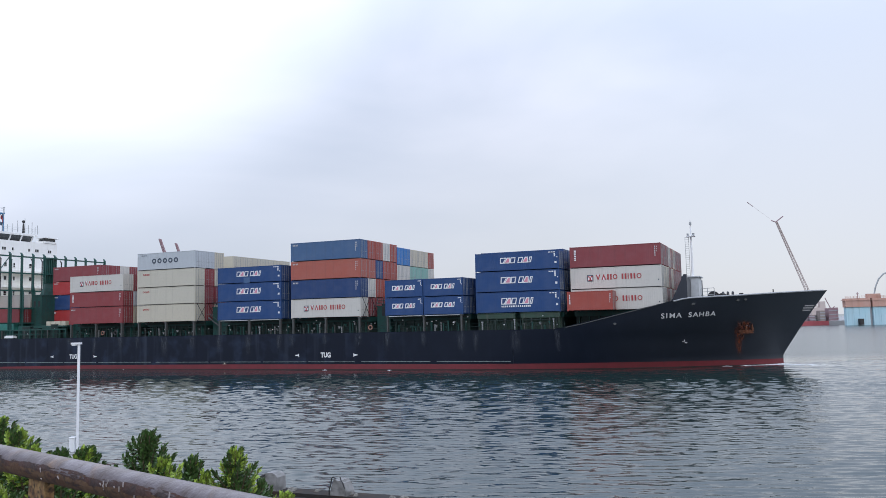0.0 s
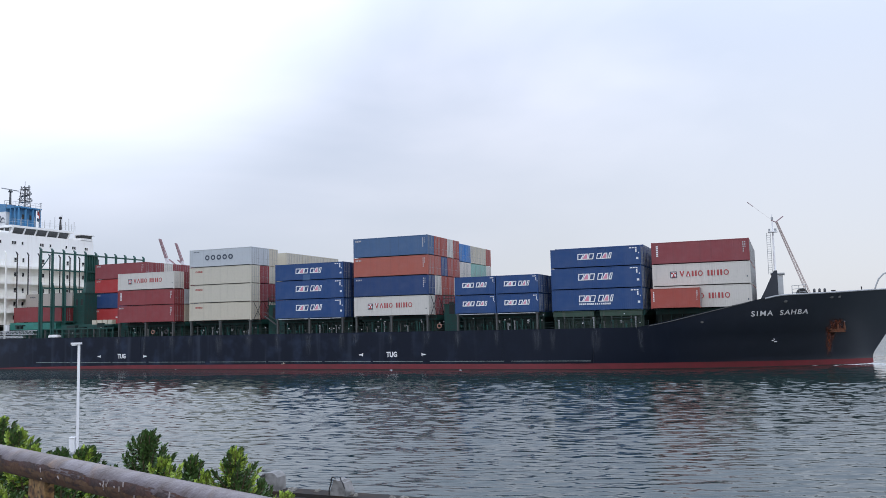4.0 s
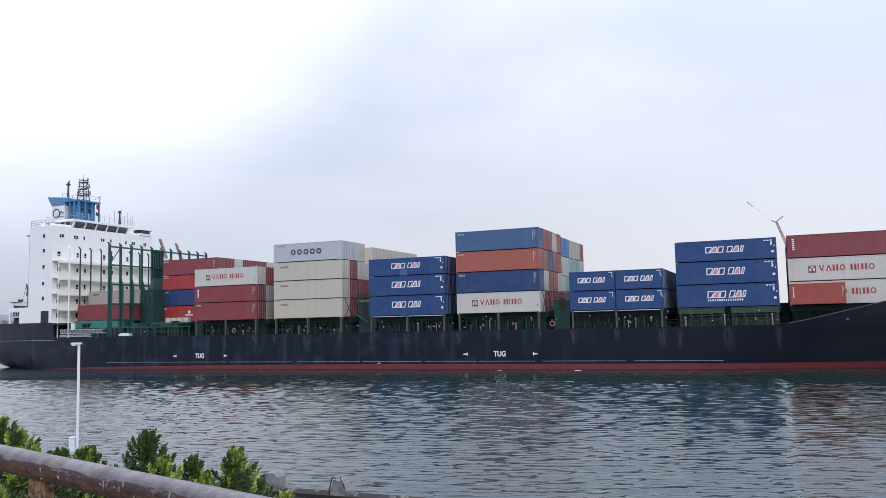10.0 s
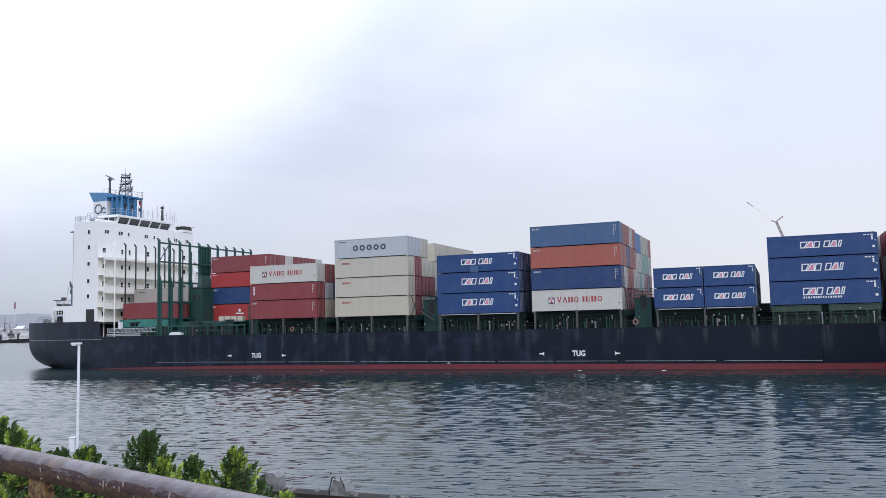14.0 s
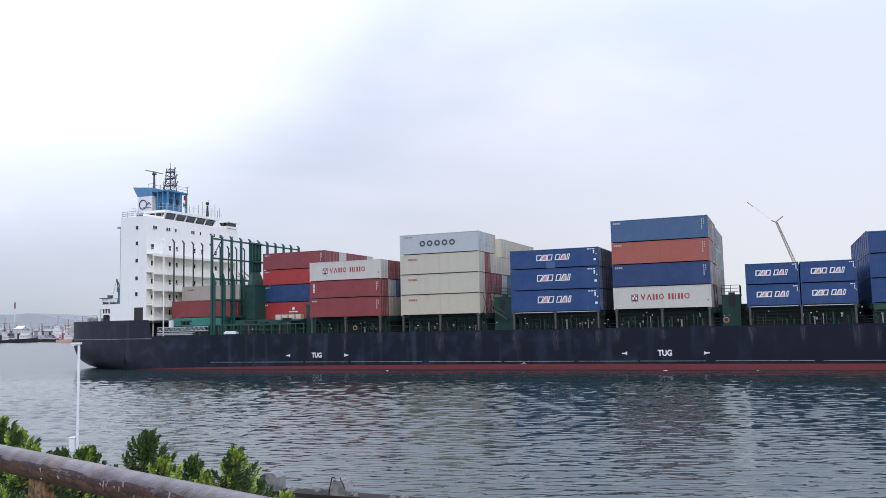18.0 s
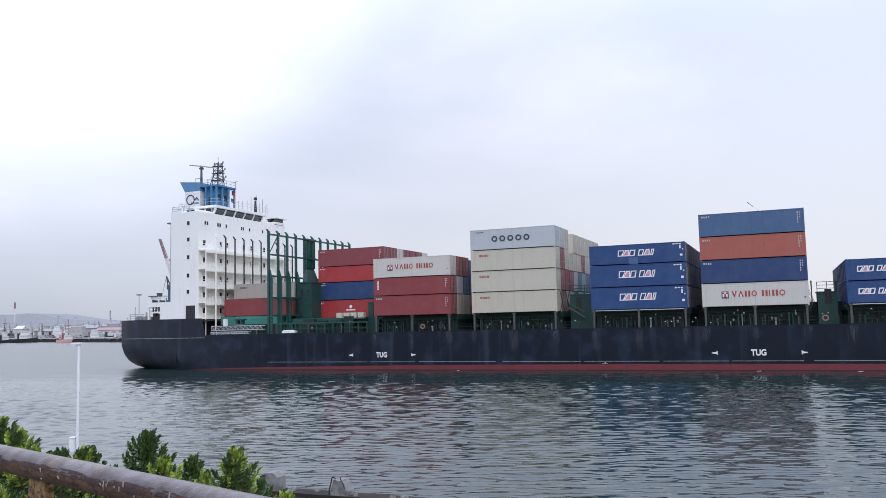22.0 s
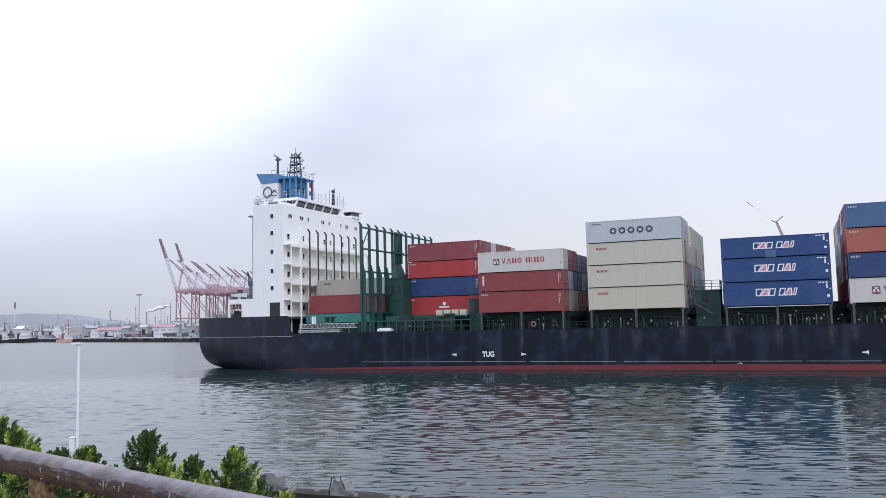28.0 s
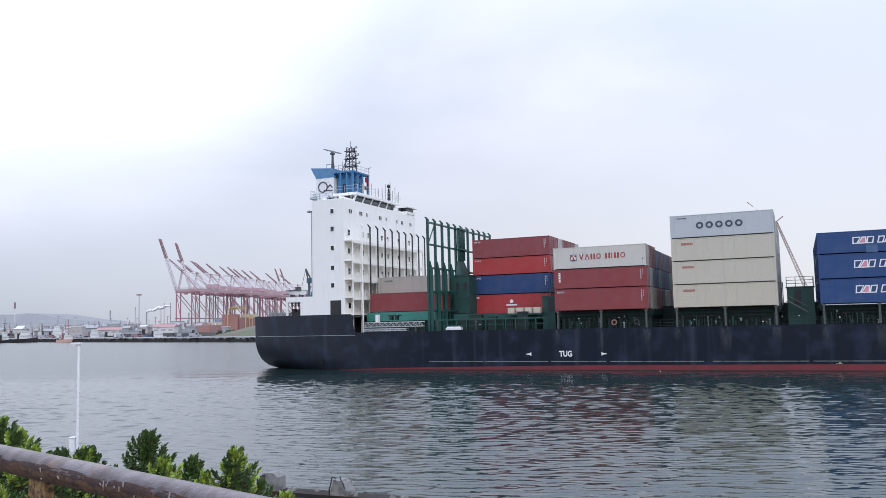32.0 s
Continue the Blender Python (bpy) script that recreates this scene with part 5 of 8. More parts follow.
def slab(b, x0, x1, z0, z1, y, lean=0.0, mi=0, t=0.012):
    b.hexa([(x0, y - t, z0), (x1, y - t, z0), (x1, y, z0), (x0, y, z0),
            (x0 + lean, y - t, z1), (x1 + lean, y - t, z1), (x1 + lean, y, z1), (x0 + lean, y, z1)], mi)


def marks(kind, L, H):
    """Company marks as plain slabs and codes as small bars: one mesh for each piece."""
    rng = random.Random(kind + str(L))
    out = []
    y = 0.0

    def piece(*slabs):
        for s in slabs:
            b = Mesh()
            slab(b, *s)
            out.append(b)

    def bars(x0, x1, z, h, mi, w):
        n = int((x1 - x0) / (w * 1.35))
        for k in range(n):
            x = x0 + k * w * 1.35
            piece((x, x + w * rng.uniform(0.6, 1.0), z, z + h, y, 0, mi))

    def shape(*parts):
        """Flat pieces: (lower x0, x1, upper x0, x1, z0, z1, proud, colour)."""
        for a0, a1, c0, c1, z0, z1, d, mi in parts:
            b = Mesh()
            b.hexa([(a0, y - 0.012 - d, z0), (a1, y - 0.012 - d, z0), (a1, y, z0), (a0, y, z0),
                    (c0, y - 0.012 - d, z1), (c1, y - 0.012 - d, z1), (c1, y, z1), (c0, y, z1)], mi)
            out.append(b)

    def hoop(x, z, w, h, t, mi, n=10):
        """A flat ring."""
        b = Mesh()
        for i in range(n):
            v = 2 * math.pi * i / n
            c, d = math.cos(v), math.sin(v)
            for rx, rz, yy in ((w / 2, h / 2, y), (w / 2, h / 2, y - 0.012), (w / 2 - t, h / 2 - t, y - 0.012), (w / 2 - t, h / 2 - t, y)):
                b.v.append((x + w / 2 + rx * c, yy, z + h / 2 + rz * d))
        for i in range(n):
            j = (i + 1) % n
            for k in range(4):
                k2 = (k + 1) % 4
                b.f.append((4 * i + k, 4 * j + k, 4 * j + k2, 4 * i + k2))
                b.mi.append(mi)
        out.append(b)

    if kind in ("pair", "pairslogan"):                        # two leaning rows of outlined blocks
        a0, a1 = (0.294, 0.69) if L > 8 else (0.17, 0.80)
        h = (0.31 if L > 8 else 0.27) * H
        z, w = 0.405 * H, (a1 - a0) * L
        ln = 0.24 * h
        # share of the row: foot from, to, head from, to, core colour
        for p, q, u, v, core in ((0.03, 0.15, 0.0, 0.18, 2), (0.15, 0.34, 0.20, 0.30, 3), (0.33, 0.48, 0.32, 0.47, 2),
                                 (0.56, 0.70, 0.56, 0.70, 2), (0.70, 0.88, 0.75, 0.84, 3), (0.89, 0.965, 0.89, 0.965, 2)):
            x0, x1, c0, c1 = (a0 * L + w * k for k in (p, q, u, v))
            t = 0.15
            shape((x0, x1, c0 + ln, c1 + ln, z, z + h, 0.0, 0))
            core_ = 4 if core == 2 else 3
            m0, m1 = (x0 + x1) / 2, (c0 + c1) / 2 + ln
            wb, wt = max((x1 - x0) / 2 - t, 0.05), max((c1 - c0) / 2 - t * 0.8, 0.05)
            shape((m0 - wb, m0 + wb, m1 - wt, m1 + wt, z + t * 0.8, z + h - t * 0.8, 0.006, core_))
        piece(*[((0.88 + 0.03 * k) * L, (0.902 + 0.03 * k) * L, 0.87 * H, 0.92 * H, y, 0, 0) for k in range(3)])
        piece((0.945 * L, 0.96 * L, 0.66 * H, 0.84 * H, y, 0, 0))
        piece((0.975 * L, 0.985 * L, 0.60 * H, 0.66 * H, y, 0, 0))
        if L > 8:
            piece((0.95 * L, 0.975 * L, 0.30 * H, 0.40 * H, y, 0, 0))
        if kind == "pairslogan":
            bars(0.31 * L, 0.68 * L, 0.27 * H, 0.08 * H, 0, 0.2)
    if kind == "emblemword":                                  # boxed emblem and a red word
        x, z, h = 0.19 * L, 0.36 * H, 0.30 * H
        piece((x, x + h * 0.95, z, z + h, y, 0, 2), (x + h * 0.13, x + h * 0.82, z + h * 0.13, z + h * 0.87, y - 0.012, 0, 0),
              (x + h * 0.36, x + h * 0.60, z + h * 0.2, z + h * 0.62, y - 0.024, 0, 1), (x + h * 0.2, x + h * 0.76, z + h * 0.13, z + h * 0.26, y - 0.026, 0, 1), (x + h * 0.15, x + h * 0.42, z + h * 0.62, z + h * 0.84, y - 0.024, -0.05, 1),
              (x + h * 0.55, x + h * 0.82, z + h * 0.62, z + h * 0.84, y - 0.024, 0.05, 1))
        z, h, t = 0.415 * H, 0.25 * H, 0.115
        for word0, word1, row in ((0.287, 0.538, "vpug"), (0.572, 0.80, "uiug")):
            cell = (word1 - word0) * L / (len(row) - (0.55 if "i" in row else 0.0))
            xx = word0 * L
            for c in row:
                wd = cell * 0.80
                m_ = xx + wd / 2
                if c == "v":
                    shape((m_ - t * 0.4, m_ + t * 0.4, xx, xx + wd, z, z + h, 0, 1), (m_ - t * 0.2, m_ + t * 0.2, xx + t * 1.7, xx + wd - t * 1.7, z + h * 0.45, z + h, 0.004, 0))
                elif c == "p":
                    shape((xx, xx + wd, m_ - t * 0.4, m_ + t * 0.4, z, z + h, 0, 1), (xx + t * 1.7, xx + wd - t * 1.7, m_ - t * 0.2, m_ + t * 0.2, z, z + h * 0.55, 0.004, 0))
                elif c == "u":
                    shape((xx, xx + wd * 0.36, xx, xx + wd * 0.36, z, z + h, 0, 1), (xx + wd * 0.64, xx + wd, xx + wd * 0.64, xx + wd, z, z + h, 0, 1))
                elif c == "i":
                    shape((xx, xx + t, xx, xx + t, z, z + h, 0, 1))
                else:
                    hoop(xx, z, wd, h, t, 1)
                xx += cell * (0.45 if c == "i" else 1.0)
        piece((0.96 * L, 0.972 * L, 0.3 * H, 0.36 * H, y, 0, 2))
    if kind == "darkword":
        for k in range(5):
            hoop(0.258 * L + 0.095 * L * k, 0.37 * H, 0.074 * L, 0.30 * H, 0.22, 2, 12)
        bars(0.07 * L, 0.17 * L, 0.84 * H, 0.04 * H, 2, 0.1)
    if kind in ("redcorner", "greycorner"):
        for k in range(4):
            hoop((0.10 + 0.03 * k) * L, 0.69 * H, 0.028 * L, 0.11 * H, 0.085, 1 if kind == "redcorner" else 2, 8)
    if kind in ("codes", "codesleft"):
        for k in range(5):                                    # upright code bars near the end
            z = H * (0.86 - 0.10 * k)
            piece((0.935 * L, 0.945 * L, z - 0.2, z, y, 0, 5))
            if k < 3:
                piece((0.955 * L, 0.964 * L, z - 0.18, z - 0.02, y, 0, 5))
        if kind == "codesleft":
            for k in range(6):
                z = H * (0.84 - 0.085 * k)
                piece((0.05 * L, 0.072 * L, z - 0.17, z, y, 0, 0))
        else:
            bars(0.03 * L, 0.12 * L, 0.82 * H, 0.08 * H, 5, 0.2)
    if kind == "badge":
        b = Mesh()
        b.tube((0.5 * L, -0.012, 0.62 * H), (0.5 * L, 0, 0.62 * H), 0.28, 12)
        out.append(b)
        piece((0.43 * L, 0.57 * L, 0.40 * H, 0.47 * H, y, 0, 0))
        bars(0.04 * L, 0.1 * L, 0.80 * H, 0.1 * H, 0, 0.2)
    return out, [M_MARK, M_MARKRED, M_MARKDARK, M_MARKPINK, CT["navy"], M_CODE]


NAMES = {"maroon": "maroon", "oxide": "oxide red", "scarlet": "bright red", "rust": "orange red", "steel": "weathered steel blue", "navy": "dark blue",
         "royal": "royal blue", "sky": "bright blue", "white": "off-white", "ivory": "ivory", "grey": "light grey", "beige": "beige",
         "taupe": "weathered taupe", "mint": "mint green", "brick": "brick red"}
MARKS = {"pair": "white outlined slanting shapes", "pairslogan": "white outlined shapes and a slogan line", "emblemword": "a boxed emblem and red shapes",
         "darkword": "five slate-blue rings", "redcorner": "small red rings at one corner", "greycorner": "small grey rings at one corner", "codes": "small white code bars",
         "codesleft": "white code bars at both ends", "badge": "a round white badge", "": "no marks"}
FIRST = {}


def container(color, x, row_y, z, L=12.192, H=HC, mark="", tier=""):
    """One steel freight container on the ship, its lower after starboard corner at x, row_y, z."""
    key = (color, L, H, mark)
    at = Matrix.Translation((x, row_y, z))
    if key in FIRST:
        ob = copy_thing(FIRST[key], at)
        MOVING.append((ob, at))
        return ob
    size = "forty-foot" if L > 8 else "twenty-foot"
    ob = root("shipping_container", f"{NAMES[color]} {size} container with {MARKS[mark]}", "container", "containers on the ship")
    mat = CT[color]
    if (L, H, color) not in CACHE:
        CACHE[L, H, color] = (corrugated(L, H).data("corrugated_shell", mat), frame_mesh(L, H).data("frame", mat), door_mesh(L, H, 0).data("door", mat),
                              door_mesh(L, H, 1).data("door", mat))
        if (L, H) not in CACHE:
            CACHE[L, H] = (rod_mesh(L, H, 0).data("locking_gear", M_GREY), rod_mesh(L, H, 1).data("locking_gear", M_GREY))
    w, f, d0, d1 = CACHE[L, H, color]
    r0, r1 = CACHE[L, H]
    part("corrugated_shell", w, None, ob)
    part("frame", f, None, ob)
    part("locking_gear", r0, None, part("door", d0, None, ob))
    part("locking_gear", r1, None, part("door", d1, None, ob))
    if mark:
        if ("m", mark, L, H) not in CACHE:
            pieces, mats = marks(mark, L, H)
            CACHE["m", mark, L, H] = [b.data("mark", mats) for b in pieces]
        for data in CACHE["m", mark, L, H]:
            part("mark", data, None, ob)
    FIRST[key] = ob
    MOVING.append((ob, at))
    return ob


BASE, PITCH = 7.82, 2.52
rng_c = random.Random(17)
MIX = ["maroon", "oxide", "brick", "royal", "steel", "ivory", "grey", "beige", "navy", "rust", "white", "mint"]


def stack(x, y, tiers, L=12.192, z=BASE):
    for color, H, mark in tiers:
        container(color, x, y, z, L, H, mark)
        z += H + 0.03


def build_containers():
    rows = lambda a, b, y0=0.0: [(k, y0 + PITCH * k) for k in range(a, b)]
    # bay of four tiers, ivory and grey
    stack(0.0, 0.0, [("beige", HC, "redcorner"), ("ivory", HC, "redcorner"), ("ivory", HC, "redcorner"), ("grey", HC, "darkword")])
    stack(0.0, PITCH, [("oxide", HC, ""), ("maroon", HC, "codes"), ("oxide", HC, ""), ("grey", HC, "")])
    stack(0.0, 2 * PITCH, [("beige", HC, ""), ("maroon", HC, "codes"), ("ivory", HC, ""), ("beige", HC, "")])
    stack(0.0, 3 * PITCH, [("ivory", HC, ""), ("maroon", HC, "codes"), ("ivory", STD, "")])
    for k, y in rows(4, 11):
        stack(0.0, y, [(rng_c.choice(MIX), HC, ""), (rng_c.choice(MIX), HC, ""), (rng_c.choice(["ivory", "beige", "oxide"]), STD, ""), ("ivory" if k % 3 else "beige", HC, "")])
    # three royal blue tiers
    stack(16.8, 0.0, [("royal", HC, "pair"), ("royal", HC, "pair"), ("royal", STD, "pair")])
    for k, y in rows(1, 11):
        stack(16.8, y, [("royal", HC, ""), ("navy" if k % 2 else "royal", HC, ""), ("royal", STD, "")])
    # tallest bay
    part("patch_plate", boxes((21.9, 23.1, -0.02, 0.012, BASE + 2 * HC + 0.06, BASE + 2 * HC + 0.92)), CT["steel"], ship, "pale repair patch on a container")
    stack(30.8, 0.0, [("white", HC, "emblemword"), ("navy", HC, "codes"), ("rust", HC, "codes"), ("steel", HC, "codes")])
    top = ["steel", "brick", "brick", "white", "brick"]
    mid = ["rust", "rust", "royal", "brick", "brick", "brick"]
    low = ["navy", "white", "brick", "brick", "white", "brick"]
    for k, y in rows(1, 5):
        stack(30.8, y, [("oxide", HC, ""), (low[k], HC, ""), (mid[k], HC, ""), (top[k], HC, "")])
    for k, y in rows(5, 11):
        stack(30.8, y, [("oxide", HC, ""), (rng_c.choice(MIX), STD, ""), (("white", "white", "mint", "mint", "mint", "white")[k - 5], HC, ""), (("sky", "sky", "beige", "beige", "beige", "brick")[k - 5], HC, "")])
    # twenty-foot blues, two by two
    for x in (47.1, 53.3):
        for k, y in rows(0, 11):
            mk = "pair" if k == 0 else ""
            stack(x, y, [("royal", STD, mk), ("royal", STD, mk)], 6.058)
    # three blue tiers, set in a little; the inner row stands higher
    stack(60.9, 1.25, [("royal", HC, "pairslogan"), ("royal", HC, "pair"), ("royal", STD, "pair")])
    for k, y in rows(1, 10, 1.25):
        stack(60.9, y, [("royal", HC, ""), ("royal", HC, ""), ("royal", HC, "")])
    # foremost bay
    stack(74.3, 2.6, [("white", HC, "emblemword"), ("white", HC, "emblemword"), ("maroon", HC, "codesleft")])
    tops = ["maroon", "maroon", "oxide", "white", "brick", "beige", "oxide", "maroon", "maroon"]
    mids = ["white", "ivory", "beige", "oxide", "beige", "oxide", "maroon", "oxide", "maroon"]
    for k, y in rows(1, 9, 2.6):
        stack(74.3, y, [(("oxide", "white")[k % 2], HC, ""), (mids[k], HC, ""), (tops[k], HC, "")])
    stack(74.35, 0.05, [("brick", STD, "codesleft")], 6.058)
    # after bays
    stack(-15.4, 0.0, [("oxide", HC, "codes"), ("oxide", STD, "codesleft"), ("white", HC, "emblemword")])
    stack(-15.4, PITCH, [("beige", HC, ""), ("grey", STD, ""), ("maroon", HC, "codes")])
    stack(-15.4, 2 * PITCH, [("ivory", HC, ""), ("steel", STD, ""), ("maroon", HC, "")])
    for k, y in rows(3, 11):
        stack(-15.4, y, [(rng_c.choice(MIX), HC, ""), (rng_c.choice(MIX), STD, ""), (("steel", "navy", "maroon")[k % 3], STD, "")])
    for k, y in rows(4, 11):
        o = k == 4
        stack(-31.1, y + 0.1, [("scarlet", HC, "badge" if o else ""), ("navy", HC, "codes" if o else ""), ("scarlet", STD, "codes" if o else ""),
                               (("maroon", "maroon", "white", "maroon")[(k - 4) % 4], HC, "codes" if o else "")])
    stack(-46.3, 2 * PITCH, [("oxide", HC, "")], z=8.45)
    for k, y in rows(3, 10):
        stack(-46.3, y, [("oxide", HC, ""), ("taupe", STD, "greycorner" if k == 3 else "")], z=8.45)


build_containers()


# ---------------------------------------------------------------- water
def water_material(name, rough, fine):
    m = bpy.data.materials.new(name)
    m.use_nodes = True
    nt = m.node_tree
    b = nt.nodes["Principled BSDF"]
    b.inputs["Base Color"].default_value = (0.012, 0.026, 0.024, 1)
    far_rough = nt.nodes.new("ShaderNodeMapRange")            # ripples finer than the relief, far out
    far_rough.inputs["From Min"].default_value = 106.0
    far_rough.inputs["From Max"].default_value = 135.0
    far_rough.inputs["To Min"].default_value = rough
    far_rough.inputs["To Max"].default_value = 0.23
    b.inputs["IOR"].default_value = 1.56
    tc = nt.nodes.new("ShaderNodeTexCoord")
    sep = nt.nodes.new("ShaderNodeSeparateXYZ")
    nt.links.new(tc.outputs["Object"], sep.inputs["Vector"])
    nt.links.new(sep.outputs["Y"], far_rough.inputs["Value"])
    # a slick of very fine ripples off the lamp post
    ratio, slick, both = nt.nodes.new("ShaderNodeMath"), nt.nodes.new("ShaderNodeMapRange"), nt.nodes.new("ShaderNodeMath")
    ratio.operation, both.operation = "DIVIDE", "MAXIMUM"
    for k, v in zip(("From Min", "From Max", "To Min", "To Max"), (-0.42, -0.20, 0.09, 0.0)):
        slick.inputs[k].default_value = v
    nt.links.new(sep.outputs["X"], ratio.inputs[0])
    nt.links.new(sep.outputs["Y"], ratio.inputs[1])
    nt.links.new(ratio.outputs[0], slick.inputs["Value"])
    nt.links.new(far_rough.outputs["Result"], both.inputs[0])
    nt.links.new(slick.outputs["Result"], both.inputs[1])
    nt.links.new(both.outputs[0], b.inputs["Roughness"])
    last = None
    for scale, stretch, rot, dist, detail in fine:
        mp = nt.nodes.new("ShaderNodeMapping")
        mp.inputs["Scale"].default_value = stretch
        mp.inputs["Rotation"].default_value = (0, 0, radians(rot))
        n = nt.nodes.new("ShaderNodeTexNoise")
        n.inputs["Scale"].default_value = scale
        n.inputs["Detail"].default_value = detail
        n.inputs["Roughness"].default_value = 0.55
        bp = nt.nodes.new("ShaderNodeBump")
        bp.inputs["Strength"].default_value = 1.0
        bp.inputs["Distance"].default_value = dist
        nt.links.new(tc.outputs["Object"], mp.inputs["Vector"])
        nt.links.new(mp.outputs["Vector"], n.inputs["Vector"])
        nt.links.new(n.outputs["Fac"], bp.inputs["Height"])
        if last:
            nt.links.new(last, bp.inputs["Normal"])
        last = bp.outputs["Normal"]
    nt.links.new(last, b.inputs["Normal"])
    return m


def build_water():
    """One sheet to the horizon; in the channel it is rippled in real relief, which dies out towards its rim."""
    rng = np.random.RandomState(6)
    rows, y = [], 23.0
    while y < 470.0:                                          # rows and columns widen with the distance from the quay
        rows.append(y)
        y += (0.0016 if y < 115.0 else 0.012) * (y + 10.0)
    ys = np.array(rows)
    sp = np.linspace(-0.80, 0.80, 880)
    X = sp[None, :] * (ys[:, None] + 16.0)
    Y = np.repeat(ys[:, None], len(sp), 1)
    Z = np.zeros_like(X)
    cell = np.maximum((sp[1] - sp[0]) * (Y + 16.0) * 0.5, np.where(Y < 115.0, 0.0016, 0.012) * (Y + 10.0))
    lam = np.concatenate([np.exp(rng.uniform(np.log(0.36), np.log(0.95), 60)), np.exp(rng.uniform(np.log(0.97), np.log(2.0), 40)), np.exp(rng.uniform(np.log(3.2), np.log(8.0), 8))])
    gust = 0.92 + 0.36 * np.sin(X * 0.045 + 0.6 * np.sin(Y * 0.03)) * np.sin(Y * 0.06 + 1.3 + 0.5 * np.sin(X * 0.02))
    gust *= 1.25 - 0.25 * np.clip((X / Y + 0.40) / 0.25, 0, 1)   # choppier off the lamp post
    gust *= 1.0 - 0.55 * np.clip((24.0 - (115.0 - 0.44 * X - Y)) / 19.0, 0, 1)   # calmer out along the fairway
    near = 0.45 + 0.55 * np.clip((Y - 38.0) / 40.0, 0, 1)     # only short ripples close to the quay
    for L in lam:
        th = radians(-96) + rng.normal(0, 0.26 if L < 0.96 else 0.34)
        k = 2 * np.pi / L
        ph = k * (X * np.cos(th) + Y * np.sin(th)) + rng.uniform(0, 6.28)
        slope = WAVE * (0.83 if L < 0.96 else 0.66 if L < 3.1 else 0.28)
        Z += slope / k * (np.sin(ph) + 0.25 * np.cos(2 * ph)) * (gust if L < 3.0 else 1.0) * (near if L > 1.05 else 1.15 if L < 0.75 else 1.0) * np.clip(L / cell / 2.0 - 0.6, 0, 1)
    edge = np.clip(np.minimum((Y - 23.0) / 3.0, (470.0 - Y) / 60.0), 0, 1) * np.clip(np.minimum(sp + 0.80, 0.80 - sp) / 0.03, 0, 1)[None, :]
    Z *= edge
    ny, nx = X.shape
    co = np.stack([X, Y, Z], -1).reshape(-1, 3)
    idx = np.arange(ny * nx).reshape(ny, nx)
    quads = np.stack([idx[:-1, :-1], idx[:-1, 1:], idx[1:, 1:], idx[1:, :-1]], -1).reshape(-1, 4)
    far = 4700.0
    c = [idx[0, 0], idx[0, -1], idx[-1, -1], idx[-1, 0]]      # the rippled field's corners
    rim_v = np.array([(-far, -far, 0), (far, -far, 0), (far, far, 0), (-far, far, 0)], float)
    n = len(co)
    co = np.concatenate([co, rim_v])
    rf = np.array([(n, n + 1, c[1], c[0]), (n + 1, n + 2, c[2], c[1]), (n + 2, n + 3, c[3], c[2]), (n + 3, n, c[0], c[3])])
    faces = np.concatenate([quads, rf])
    me = bpy.data.meshes.new("water")
    me.vertices.add(len(co))
    me.vertices.foreach_set("co", co.ravel())
    me.loops.add(faces.size)
    me.loops.foreach_set("vertex_index", faces.ravel().astype(np.int32))
    me.polygons.add(len(faces))
    me.polygons.foreach_set("loop_start", np.arange(0, faces.size, 4, dtype=np.int32))
    me.polygons.foreach_set("use_smooth", np.ones(len(faces), bool))
    mi = np.zeros(len(faces), np.int32)
    mi[len(quads):] = 1
    me.materials.append(water_material("harbour_water", 0.03, ((6.0, (0.4, 1.0, 1.0), -6, 0.006, 2.0), (0.45, (0.3, 1.0, 1.0), -5, 0.035, 3.0))))
    me.materials.append(water_material("open_harbour_water", 0.2, ((0.3, (0.5, 1.0, 1.0), 10, 0.02, 3.0),)))
    me.polygons.foreach_set("material_index", mi)
    me.update(calc_edges=True)
    me.validate()
    ob = new("water", me)
    tagged(ob, "dark rippled harbour water", "water", kind="structure")
    return ob


WAVE = 0.031
water = build_water()

# ---------------------------------------------------------------- the near side: quay, rail, hedge, lamp post
M_CONC = material("old_concrete", (0.17, 0.16, 0.14), 0.9, grain=(3.0, 0.5, (0.10, 0.095, 0.085)), stain=(1.2, 0.6, (0.08, 0.08, 0.07)), bump=(16, 0.02))
M_PAVE = material("promenade_paving", (0.13, 0.125, 0.12), 0.9, grain=(4.0, 0.4, (0.09, 0.085, 0.08)), bump=(30, 0.005))
M_EARTH = material("planted_slope", (0.06, 0.07, 0.035), 0.95, grain=(2.5, 0.6, (0.09, 0.065, 0.04)), bump=(8, 0.05))
M_POST = material("white_lamp_post", (0.80, 0.81, 0.83), 0.4, grain=(2.5, 0.15, (0.65, 0.66, 0.68)), streak=(8, 0.2, (0.5, 0.45, 0.4)))
M_CONC_W = material("weathered_grey_concrete", (0.25, 0.245, 0.24), 0.9, grain=(6.0, 0.6, (0.14, 0.138, 0.13)), stain=(5.0, 0.7, (0.05, 0.05, 0.045)), bump=(20, 0.02))
M_EDGE = material("dark_quay_edge", (0.032, 0.028, 0.026), 0.85, grain=(2.0, 0.6, (0.018, 0.016, 0.015)), stain=(3.0, 0.6, (0.06, 0.035, 0.02)), bump=(10, 0.02), spec=0.2)
QUAY = Matrix.Translation((-2.97, 22.43, 0)) @ Matrix.Rotation(radians(-23.5), 4, "Z")   # x along the quay's edge, y out over the water


